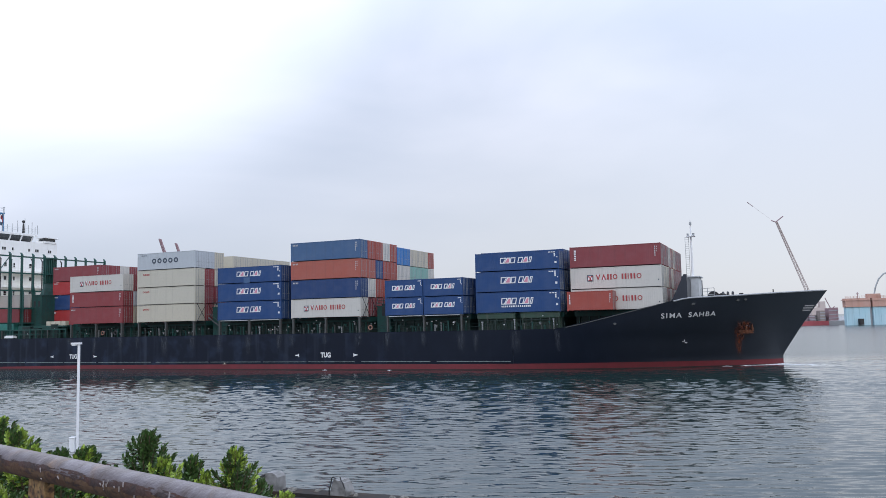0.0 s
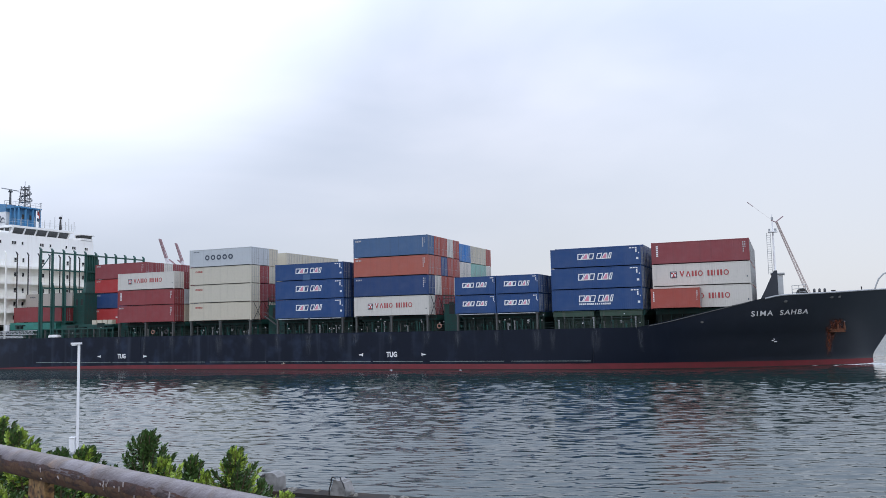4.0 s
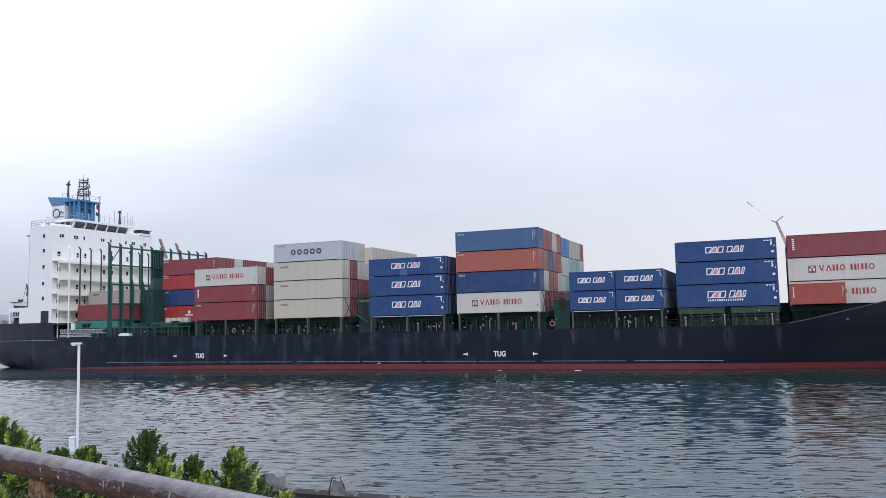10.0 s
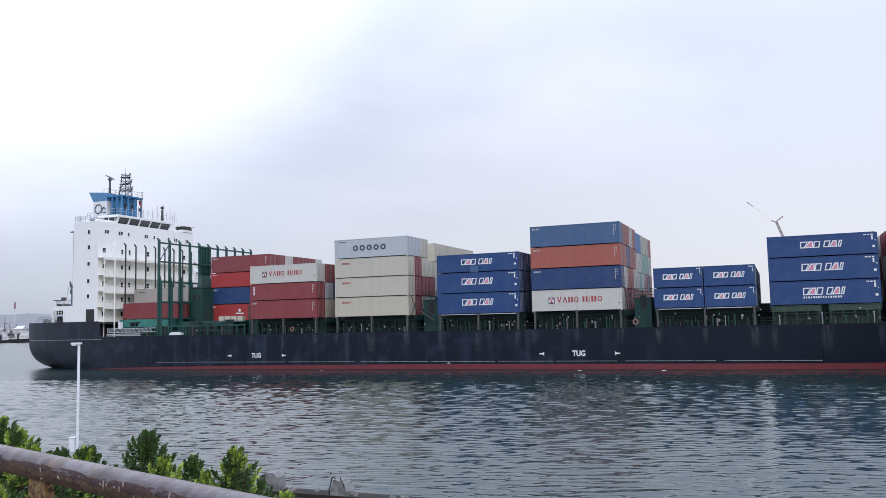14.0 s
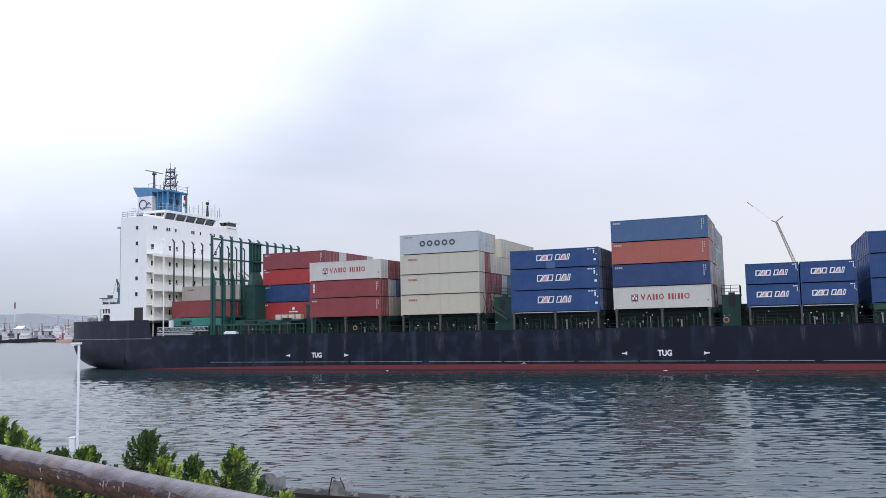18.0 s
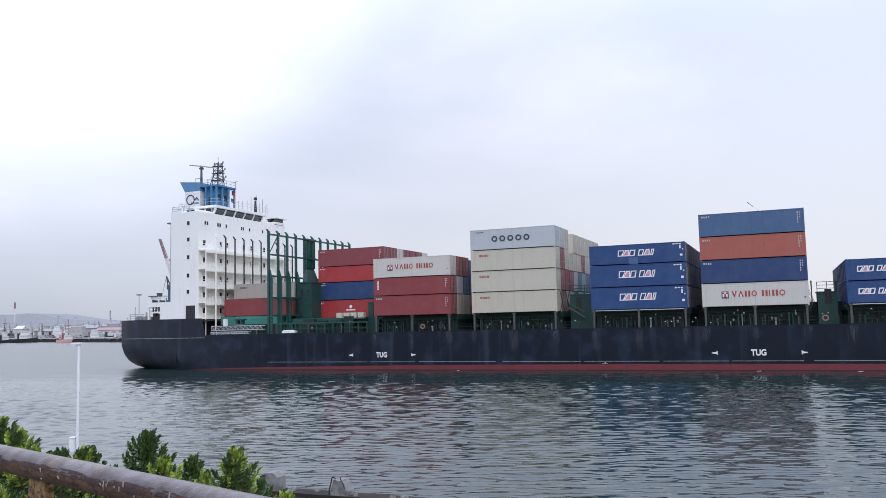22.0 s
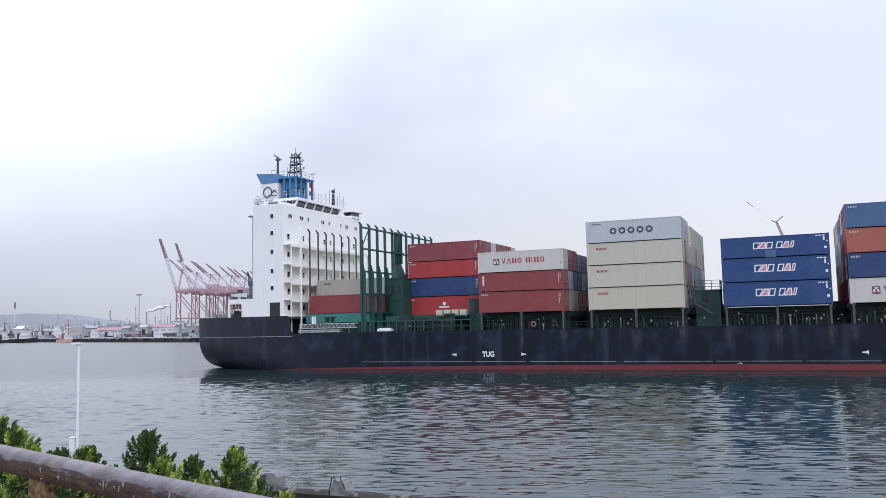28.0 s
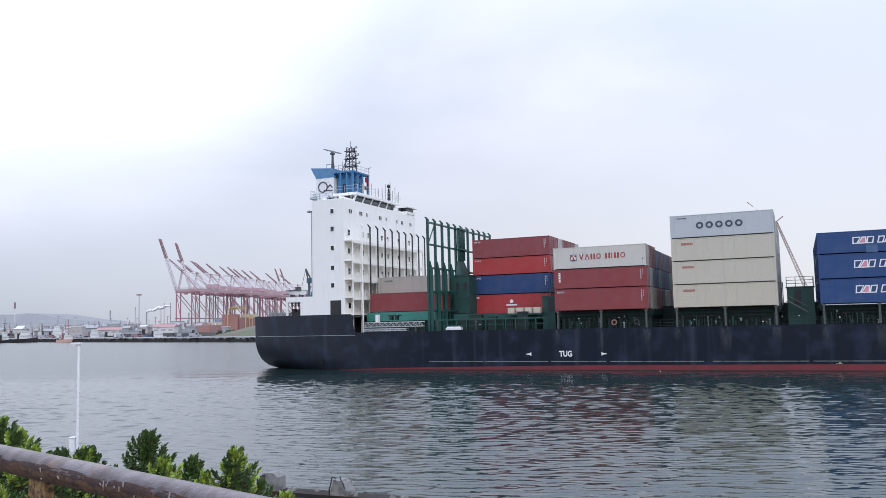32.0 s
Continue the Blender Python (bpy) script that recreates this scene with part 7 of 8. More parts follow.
def build_shores():
    # left: breakwater towards the harbour mouth, apron and land behind
    line = [(-820, 980), (-299, 546), (-203, 457.5), (-133.6, 394), (-81, 346), (-40, 330)]
    b, a, l = Mesh(), Mesh(), Mesh()
    for (x0, y0), (x1, y1) in zip(line, line[1:]):
        d = Vector((x1 - x0, y1 - y0, 0)).normalized()
        nrm = Vector((d.y, -d.x, 0))
        if nrm.y < 0:
            nrm = -nrm
        p, q = Vector((x0, y0, 0)), Vector((x1, y1, 0))
        b.hexa([p, q, q + nrm * 7, p + nrm * 7, p + nrm * 1.5 + Vector((0, 0, 1.35)), q + nrm * 1.5 + Vector((0, 0, 1.35)), q + nrm * 7 + Vector((0, 0, 1.35)), p + nrm * 7 + Vector((0, 0, 1.35))])
        a.hexa([p + nrm * 7, q + nrm * 7, q + nrm * 30, p + nrm * 30, p + nrm * 7 + Vector((0, 0, 2.05)), q + nrm * 7 + Vector((0, 0, 2.05)), q + nrm * 30 + Vector((0, 0, 2.05)), p + nrm * 30 + Vector((0, 0, 2.05))])
    structure("breakwater", b, M_ROCK, "dark rock breakwater", "breakwater")
    rng = random.Random(31)
    rocks = Mesh()                                            # loose boulders along its crest
    for (x0, y0), (x1, y1) in zip(line[1:], line[2:]):
        ln = math.hypot(x1 - x0, y1 - y0)
        for i in range(int(ln / 1.1)):
            f = rng.random()
            x, y, q = x0 + (x1 - x0) * f + rng.uniform(0, 2.5), y0 + (y1 - y0) * f + rng.uniform(0.6, 4.5), rng.uniform(0.35, 1.1)
            rocks.hexa([(x - q, y - q * 0.6, 0.6), (x + q * 0.8, y - q * 0.7, 0.6), (x + q, y + q * 0.6, 0.6), (x - q * 0.9, y + q * 0.5, 0.6),
                        (x - q * 0.5, y - q * 0.4, 1.3 + q * rng.uniform(0.2, 0.9)), (x + q * 0.5, y - q * 0.3, 1.3 + q * rng.uniform(0.1, 0.8)), (x + q * 0.6, y + q * 0.4, 1.3 + q * 0.4), (x - q * 0.5, y + q * 0.3, 1.3 + q * 0.5)])
    tagged(part("boulders", rocks, M_ROCK, None), "dark loose boulders on the breakwater", "rocks", kind="stuff")
    structure("apron", a, M_APRON, "pale concrete apron behind the breakwater", "quay")
    l.hexa([(-1500, 1100, 0), (-60, 560, 0), (0, 700, 0), (-100, 4300, 0), (-1500, 1100, 3.2), (-60, 560, 3.2), (0, 700, 3.2), (-100, 4300, 3.2)])
    l.hexa([(-4600, 1500, 0), (-1500, 1100, 0), (-100, 4300, 0), (-4600, 4500, 0), (-4600, 1500, 3.2), (-1500, 1100, 3.2), (-100, 4300, 3.2), (-4600, 4500, 3.2)])
    structure("port_land", l, M_LAND, "flat port ground", "ground")
    # middle and right: quay of the yard across the channel
    r = Mesh()
    r.hexa([(-40, 330, 0), (0, 520, 0), (0, 700, 0), (-60, 560, 0), (-40, 330, 2.4), (0, 520, 2.4), (0, 700, 2.4), (-60, 560, 2.4)])
    r.hexa([(0, 520, 0), (198, 456, 0), (420, 470, 0), (300, 900, 0), (0, 520, 2.4), (198, 456, 2.4), (420, 470, 2.4), (300, 900, 2.4)])
    r.hexa([(420, 470, 0), (1400, 700, 0), (1400, 1200, 0), (300, 900, 0), (420, 470, 2.4), (1400, 700, 2.4), (1400, 1200, 2.4), (300, 900, 2.4)])
    structure("yard_quay", r, M_APRON, "low concrete quay of the shipyard", "quay")
    # hills along the horizon
    h = Mesh()
    n = 70
    xs = [-3600 + i * 3300 / n for i in range(n + 1)]
    top = [max(4.0, ramp(x, [(-3600, 110), (-2300, 92), (-1974, 84), (-1848, 88), (-1654, 55), (-1452, 25), (-1200, 9), (-900, 5), (-300, 3)]) + 7 * noise.noise(Vector((x * 0.006, 3, 0))) + 3 * noise.noise(Vector((x * 0.03, 9, 0)))) for x in xs]
    for i in range(n):
        h.hexa([(xs[i], 3450, 0), (xs[i + 1], 3450, 0), (xs[i + 1], 4100, 0), (xs[i], 4100, 0),
                (xs[i], 3600, top[i]), (xs[i + 1], 3600, top[i + 1]), (xs[i + 1], 4000, top[i + 1]), (xs[i], 4000, top[i])])
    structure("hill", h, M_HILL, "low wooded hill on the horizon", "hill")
    g = Mesh()
    g.hexa([(-121, 410, 1.5), (-80, 372, 1.5), (-70, 400, 1.5), (-100, 440, 1.5), (-99, 428, 7.5), (-72, 388, 8.2), (-66, 398, 8.2), (-90, 438, 7.5)])
    structure("grass_bank", g, M_GRASS, "green grass bank behind the breakwater", "bank")


build_shores()


def gantry(dx=-16.5, dz=53.0):
    """Ship-to-shore crane with its boom raised; the boom leans towards the water (-x)."""
    r = root("gantry_crane", "red and white container gantry crane, boom raised", "crane", "gantry cranes")
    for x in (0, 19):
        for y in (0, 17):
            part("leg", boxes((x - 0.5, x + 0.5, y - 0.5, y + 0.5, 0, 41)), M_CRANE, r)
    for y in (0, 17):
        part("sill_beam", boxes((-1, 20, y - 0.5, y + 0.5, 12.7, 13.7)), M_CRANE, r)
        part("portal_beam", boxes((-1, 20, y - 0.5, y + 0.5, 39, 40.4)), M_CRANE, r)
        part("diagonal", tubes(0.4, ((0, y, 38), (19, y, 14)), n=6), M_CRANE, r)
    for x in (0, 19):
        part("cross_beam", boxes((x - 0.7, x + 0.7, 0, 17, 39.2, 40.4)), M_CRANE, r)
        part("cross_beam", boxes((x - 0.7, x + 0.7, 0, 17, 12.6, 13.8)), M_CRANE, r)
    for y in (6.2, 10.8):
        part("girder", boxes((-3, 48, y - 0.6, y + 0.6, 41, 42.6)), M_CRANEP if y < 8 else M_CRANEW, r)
        tipv, hinge = Vector((-3 + dx, y, 42 + dz)), Vector((-3, y, 42))
        lo = hinge.lerp(tipv, 0.62)
        b = Mesh()
        b.tube(hinge, lo, 0.45, 4)
        up_ = Vector((1.5, 0, 0.5))
        b.tube(hinge + up_, lo + up_, 0.4, 4)
        for i in range(8):
            b.tube(hinge.lerp(lo, i / 8) + up_ * (i % 2), hinge.lerp(lo, (i + 1) / 8) + up_ * ((i + 1) % 2), 0.25, 4)
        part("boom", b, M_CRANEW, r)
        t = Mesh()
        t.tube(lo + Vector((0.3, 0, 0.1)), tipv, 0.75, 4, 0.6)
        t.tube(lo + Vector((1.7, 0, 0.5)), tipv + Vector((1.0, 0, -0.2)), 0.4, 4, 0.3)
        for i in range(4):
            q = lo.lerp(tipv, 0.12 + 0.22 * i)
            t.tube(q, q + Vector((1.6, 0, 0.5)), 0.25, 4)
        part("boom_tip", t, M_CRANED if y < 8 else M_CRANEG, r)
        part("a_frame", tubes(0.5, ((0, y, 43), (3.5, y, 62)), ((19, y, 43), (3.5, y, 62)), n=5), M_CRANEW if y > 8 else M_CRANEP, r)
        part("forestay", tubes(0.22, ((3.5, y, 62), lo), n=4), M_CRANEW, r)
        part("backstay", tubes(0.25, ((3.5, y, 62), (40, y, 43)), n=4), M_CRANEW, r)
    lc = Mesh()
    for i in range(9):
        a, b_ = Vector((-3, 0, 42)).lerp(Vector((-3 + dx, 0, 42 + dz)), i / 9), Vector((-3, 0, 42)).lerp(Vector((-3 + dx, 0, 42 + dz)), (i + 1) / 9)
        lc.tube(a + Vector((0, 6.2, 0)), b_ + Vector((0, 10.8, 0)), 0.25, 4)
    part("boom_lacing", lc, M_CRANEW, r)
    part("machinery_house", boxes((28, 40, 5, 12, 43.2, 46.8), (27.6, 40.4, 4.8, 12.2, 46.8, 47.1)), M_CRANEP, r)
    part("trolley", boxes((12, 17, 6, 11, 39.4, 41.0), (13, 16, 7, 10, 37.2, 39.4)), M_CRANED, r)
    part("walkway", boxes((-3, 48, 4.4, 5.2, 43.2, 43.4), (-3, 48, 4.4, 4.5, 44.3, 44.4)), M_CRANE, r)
    st = Mesh()
    for i in range(9):
        z = 2.0 + 4.1 * i
        st.tube((19.8, 1.2, z), (21.2, 1.2, z + 4.1), 0.14, 4)
        st.box(19.7, 21.3, 1.0, 2.8, z, z + 0.15)
    part("stair_tower", st, M_CRANE, r)
    for x in (0, 19):
        part("bogie", boxes((x - 1.0, x + 1.0, -4.0, 21.0, 0.0, 1.8)), M_CRANE, r)
        part("side_diagonal", tubes(0.3, ((x, 0, 38), (x, 17, 14)), n=6), M_CRANE, r)
    for y in (6.2, 10.8):
        part("mid_stay", tubes(0.3, ((19, y, 43), (10, y, 53)), ((3.5, y, 62), (26, y, 43)), n=4), M_CRANEW, r)
    part("head_beam", boxes((2.6, 4.4, 5.4, 11.6, 61.2, 62.8)), M_CRANED, r)
    part("cabin", boxes((6, 9, 7, 10, 37.5, 40.2)), M_CRANED, r)
    return r


def build_cranes():
    upright, lowered = gantry(), gantry(-40.0, 38.0)
    upright.matrix_world = pose(-270.5, 817, 3.2, 0, 0, 4)
    for i, (x, y) in enumerate(((-269, 862), (-251, 1290), (-243, 1292))):
        copy_thing(upright, pose(x, y, 3.2, 0, 0, 4 + (i % 3) * 2))
    lowered.matrix_world = pose(-247, 922, 3.2, 0, 0, 4)
    for i, (x, y) in enumerate(((-262, 890), (-256, 905), (-249, 945), (-232, 1095), (-243, 970), (-240.6, 1021), (-235, 1034), (-236.5, 1072), (-226, 1120), (-216, 1170), (-205, 1220))):
        copy_thing(lowered, pose(x, y, 3.2, 0, 0, 4 + (i % 3) * 2))


build_cranes()


def building(label, x, y, w, d, h, wall, roof, floors=2, gable=False, z=3.2):
    r = root("building", label, "building", "port buildings", Matrix.Translation((x, y, z)))
    part("wall", boxes((-w / 2, w / 2, 0, d, -1.0, h)), wall, r)
    if gable:
        g = Mesh()
        g.hexa([(-w / 2 - 0.5, -0.5, h), (w / 2 + 0.5, -0.5, h), (w / 2 + 0.5, d + 0.5, h), (-w / 2 - 0.5, d + 0.5, h),
                (-w / 2 - 0.5, d / 2 - 0.2, h + d * 0.22), (w / 2 + 0.5, d / 2 - 0.2, h + d * 0.22), (w / 2 + 0.5, d / 2 + 0.2, h + d * 0.22), (-w / 2 - 0.5, d / 2 + 0.2, h + d * 0.22)])
        part("roof", g, roof, r)
    else:
        part("roof", boxes((-w / 2 - 0.3, w / 2 + 0.3, -0.3, d + 0.3, h, h + 0.5)), roof, r)
    n = max(2, int(w / 4.5))
    for f in range(floors):
        z0 = h * (f + 0.35) / floors
        for i in range(n):
            cx = -w / 2 + w * (i + 0.5) / n
            part("window", boxes((cx - w / n * 0.3, cx + w / n * 0.3, -0.06, 0.1, z0, z0 + min(1.3, h / floors * 0.35))), M_WIN, r)
    return r


def build_port():
    rng = random.Random(21)
    building("long port shed with a red roof", -250, 606, 21, 9, 3.2, M_WALLP, M_ROOFR, 1, True)
    building("low grey port warehouse building", -284, 640, 18, 10, 5.0, M_WALLG, M_ROOFG, 1, True)
    building("white port office building", -232, 700, 9, 9, 9, M_WALLP, M_ROOFG, 3)
    building("low pale port warehouse", -222, 640, 17, 10, 4.6, M_WALLP, M_ROOFR, 1, True)
    building("tan port office building", -330, 690, 6, 6, 6, M_WALLT, M_ROOFG, 2)
    walls = [(M_WALLP, "white"), (M_WALLT, "tan"), (M_WALLG, "grey"), (M_WALLP, "pale")]
    for i in range(115):
        y = rng.uniform(560, 1150)
        f = rng.uniform(-0.62, -0.24)
        w, h = rng.uniform(3, 9), rng.uniform(2.2, 6.5) * (0.7 + y / 2400)
        wall, nm = rng.choice(walls)
        building(f"small {nm} harbour building in the distance", f * y, y, w, rng.uniform(6, 10), h, wall, rng.choice([M_ROOFR, M_ROOFG, M_ROOFG, M_WALLP]), max(1, int(h / 3.2)), rng.random() < 0.35)
    # a town at the hill's foot: too far to tell apart
    t = Mesh()
    for i in range(600):
        y = rng.uniform(1500, 3300)
        x = y * rng.uniform(-0.62, -0.28)
        w, h = rng.uniform(7, 20), rng.uniform(4, 15)
        t.box(x - w / 2, x + w / 2, y, y + 15, 3.0, 3.2 + h)
    ob = part("far_town", t, material("far_town_walls", (0.40, 0.40, 0.40), 0.9, island=0.45), None)
    tagged(ob, "distant pale town blocks below the hill", "town", kind="stuff")
    # storage tank, masts, chimneys
    for x, y, rr, h in ((-307, 752, 6.0, 9.0), (-322, 770, 5.0, 7.0), (-352, 800, 7.0, 8.0)):
        r = root("storage_tank", "grey cylindrical storage tank", "tank", "storage tanks", Matrix.Translation((x, y, 3.2)))
        b = Mesh()
        b.tube((0, 0, -0.5), (0, 0, h), rr, 20)
        part("shell", b, M_WALLG, r)
        c = Mesh()
        c.tube((0, 0, h), (0, 0, h + 1.0), rr + 0.15, 20, 0.5)
        part("lid", c, M_ROOFG, r)
    r = root("light_mast", "tall floodlight mast over the port", "mast", "", Matrix.Translation((-264, 700, 3.2)))
    b = Mesh()
    b.tube((0, 0, 0), (0, 0, 32.5), 0.45, 8, 0.25)
    part("pole", b, M_WALLG, r)
    part("lamp_rack", boxes((-2.2, 2.2, -0.6, 0.6, 32.4, 33.4)), M_CRANED, r)
    for x, y, h, rad in ((-637, 1200, 38, 0.9), (-520, 1260, 30, 1.2), (-420, 1100, 30, 0.5), (-350, 1000, 26, 0.5), (-398, 1150, 36, 0.5), (-366, 1160, 22, 1.2), (-318, 940, 30, 0.5)):
        r = root("chimney", "tall slim chimney stack", "chimney", "chimneys", Matrix.Translation((x, y, 3.2)))
        b = Mesh()
        b.tube((0, 0, 0), (0, 0, h), rad, 10, rad * 0.7)
        part("shaft", b, M_WALLP if x < -600 else M_WALLG, r)
        c = Mesh()
        c.tube((0, 0, h), (0, 0, h + (9 if x < -600 else 3)), rad * (1.5 if x < -600 else 0.75), 10, rad * (1.4 if x < -600 else 0.7))
        part("cap", c, M_CRANED, r)
    # light poles and aerials over the port
    for i in range(26):
        y = rng.uniform(600, 1000)
        x = y * rng.uniform(-0.56, -0.27)
        h = rng.uniform(7, 17)
        r = root("light_pole", "slim grey light pole in the port", "mast", "port light poles", Matrix.Translation((x, y, 3.2)))
        part("pole", tubes(0.22, ((0, 0, -0.5), (0, 0, h)), n=6), rng.choice([M_CRANED, M_WALLG, M_WALLP]), r)
        part("lamp_head", boxes((-1.2, 1.2, -0.3, 0.3, h, h + 0.5)), M_WALLG, r)
    # vans and low sheds on the apron
    for i in range(22):
        f = rng.uniform(0, 1)
        x, y = -290 + 165 * f + rng.uniform(-4, 4), 556 - 152 * f + rng.uniform(0, 6)
        w = rng.uniform(2.0, 3.2)
        m_, nm = rng.choice([(M_WALLP, "white"), (M_WALLG, "grey"), (M_WALLG, "grey"), (M_CRANED, "dark brown"), (M_CRDK, "dark grey"), (M_CRDK, "dark grey"), (M_ROOFR, "pale red")])
        r = root("parked_van", f"{nm} van parked on the apron", "vehicle", "parked vans", Matrix.Translation((x, y + 6, 2.05)))
        part("body", boxes((-w, w, 0, 1.9, 0.35, 1.1), (-w, w * 0.55, 0.05, 1.85, 1.1, 2.0)), m_, r)
        part("windscreen", boxes((w * 0.2, w * 0.5, -0.02, 0.03, 1.15, 1.8)), M_GLASS, r)
        for q in (-0.6, 0.6):
            part("wheel", tubes(0.36, ((w * q, -0.02, 0.36), (w * q, 0.25, 0.36)), n=10), M_BLACK, r)
    # steam drifting from a works chimney, in soft overlapping puffs
    r = root("steam_plume", "white steam plume drifting from a chimney", "steam", "", Matrix.Translation((-331, 900, 25)))
    part("chimney_shaft", tubes(0.8, ((0, 0, -22), (0, 0, 0.2)), n=8), M_WALLG, r)
    for i in range(46):
        f = (i + rng.random()) / 46
        p = Mesh()
        q = Vector((0.8 + 25 * f, rng.uniform(-1, 1), 0.2 + 6.6 * f ** 0.8 + 0.7 * math.sin(f * 17) + rng.gauss(0, 0.35) * (0.3 + f)))
        rad = (0.55 + 1.25 * math.sin(math.pi * min(1, 0.12 + 0.85 * f)) ** 0.8) * rng.uniform(0.7, 1.05)
        p.sphere((0, 0, 0), rad, 12, 8, 0.62)
        p.v = [tuple(q + Vector((v[0] * 1.5, v[1], v[2] + v[0] * 0.3)) + Vector((noise.noise(Vector(v) * 0.9 + q), noise.noise(Vector(v) * 0.9 + Vector((7, 0, 0))), noise.noise(Vector(v) * 1.1 + q * 2.0))) * rad * 0.45) for v in p.v]
        part("puff", p, M_SMOKE, r, smooth=True)
    # yellow spreader and stacked boxes under the cranes
    for i in range(46):
        x, y = rng.uniform(-268, -140), rng.uniform(700, 800)
        c = rng.choice(["oxide", "brick", "maroon", "steel", "rust", "beige", "grey"])
        k = rng.randint(1, 4)
        for j in range(k):
            key = ("far", c)
            if key not in CACHE:
                CACHE[key] = boxes((0, 12.19, 0, 2.44, 0, 2.6)).data("box_shell", FAR[c])
            ob = part("yard_container", CACHE[key], None, None, m=Matrix.Translation((x, y, 3.2 + 2.62 * j)))
            tagged(ob, f"{NAMES[c]} container stacked in the port yard", "container", "yard containers")
    for x, y, c, k in ((-170.5, 620, "brick", 5), (-157.5, 622, "oxide", 4), (-171, 628, "rust", 5), (-144.5, 624, "beige", 4), (-131.5, 622, "rust", 3), (-158, 630, "beige", 5), (-184, 640, "oxide", 2), (-197, 640, "brick", 2)):
        for j in range(k):
            if ("far", c) not in CACHE:
                CACHE["far", c] = boxes((0, 12.19, 0, 2.44, 0, 2.6)).data("box_shell", FAR[c])
            ob = part("yard_container", CACHE["far", c], None, None, m=Matrix.Translation((x, y, 3.2 + 2.62 * j)))
            tagged(ob, f"{NAMES[c]} container stacked in the port yard", "container", "yard containers")
    r = root("yard_crane", "faded yellow yard crane over stacked containers", "crane", "", Matrix.Translation((-164, 617, 3.2)))
    part("beam", boxes((-2, 13, 0, 1.2, 16.6, 17.5)), M_YELL, r)
    part("upper_beam", boxes((3, 12, 0, 1.2, 18.6, 19.3)), M_YELL, r)
    part("machinery", boxes((1, 6, -0.6, 2, 17.5, 18.6)), M_YELL, r)
    for x in (-1.6, 12.2):
        part("leg", boxes((x, x + 0.6, 0, 1.2, 0, 16.6)), M_YELL, r)
    part("cabin", boxes((15, 18, -0.5, 2, 9.5, 12.0)), M_YELL, r)
    part("cabin_leg", boxes((15.4, 16.0, 0, 0.6, 0, 9.5), (17.2, 17.8, 0, 0.6, 0, 9.5)), M_YELL, r)
    # scrub on the bank
    for i in range(26):
        x0 = rng.uniform(0, 1)
        cx, cy = -128 + 62 * x0 + rng.uniform(-3, 3), 432 - 42 * x0 + rng.uniform(0, 14)
        r = root("bush", "dark green scrub bush on the bank", "bush", "scrub", Matrix.Translation((cx, cy, 2.0)))
        b = Mesh()
        for k in range(60):
            a, q, rr = rng.uniform(0, 6.28), rng.uniform(0, 1), rng.uniform(0.6, 1.0)
            p = Vector((2.2 * rr * math.cos(a) * math.sqrt(1 - q * q), 1.8 * rr * math.sin(a) * math.sqrt(1 - q * q), 0.4 + 3.0 * q * rr))
            s = rng.uniform(0.3, 0.55)
            u = Vector((rng.uniform(-1, 1), rng.uniform(-1, 1), rng.uniform(-1, 1))).normalized() * s
            v = u.orthogonal().normalized() * s
            b.face([p - u, p - v, p + u, p + v])
        part("crown", b, M_TREE, r)
        part("trunk", tubes(0.12, ((0, 0, -0.6), (0, 0, 2.0))), M_STEM, r)


build_port()


def boat(label, x, y, L, hull, house, heading=0.0, mast=8.0, mast_mat=None, group="harbour craft", beam=0.26, decks=2):
    r = root("boat", label, "boat", group, pose(x, y, 0, 0, 0, heading))
    h = Mesh()
    B, D = L * beam / 2, L * 0.09 + 0.6
    sec = [(-0.5, 0.75), (-0.3, 1.0), (0.15, 1.0), (0.38, 0.6), (0.5, 0.03)]
    for (a, p), (b, q) in zip(sec, sec[1:]):
        za, zb = D * (1 + max(0, a) * 0.7), D * (1 + max(0, b) * 0.7)
        h.hexa([(a * L, -B * p * 0.8, -0.5), (b * L * 0.94, -B * q * 0.8, -0.5), (b * L * 0.94, B * q * 0.8, -0.5), (a * L, B * p * 0.8, -0.5),
                (a * L, -B * p, za), (b * L, -B * q, zb), (b * L, B * q, zb), (a * L, B * p, za)])
    part("hull", h, hull, r)
    for d in range(decks):
        f = 1 - 0.28 * d
        z = D + d * 2.5
        part("deckhouse", boxes((-0.12 * L * f - 0.02 * L, 0.2 * L * f, -B * 0.7 * f, B * 0.7 * f, z, z + 2.5), (-0.15 * L * f, 0.22 * L * f, -B * 0.75 * f, B * 0.75 * f, z + 2.45, z + 2.6)), house, r)
        for i in range(4):
            cx = -0.08 * L * f + i * 0.075 * L * f
            part("window", boxes((cx, cx + 0.045 * L * f, -B * 0.7 * f - 0.05, -B * 0.7 * f + 0.05, z + 1.3, z + 1.9)), M_WIN, r)
    part("mast", tubes(0.16, ((0.02 * L, 0, D + 2.5 * decks), (0.02 * L, 0, D + 2.5 * decks + mast)), ((0.02 * L - 1.2, 0, D + 2.5 * decks + mast * 0.6), (0.02 * L + 1.2, 0, D + 2.5 * decks + mast * 0.6))), mast_mat or M_WALLG, r)
    part("funnel", boxes((-0.25 * L, -0.19 * L, -0.6, 0.6, D, D + 3.6)), mast_mat or M_BLACK, r)
    return r


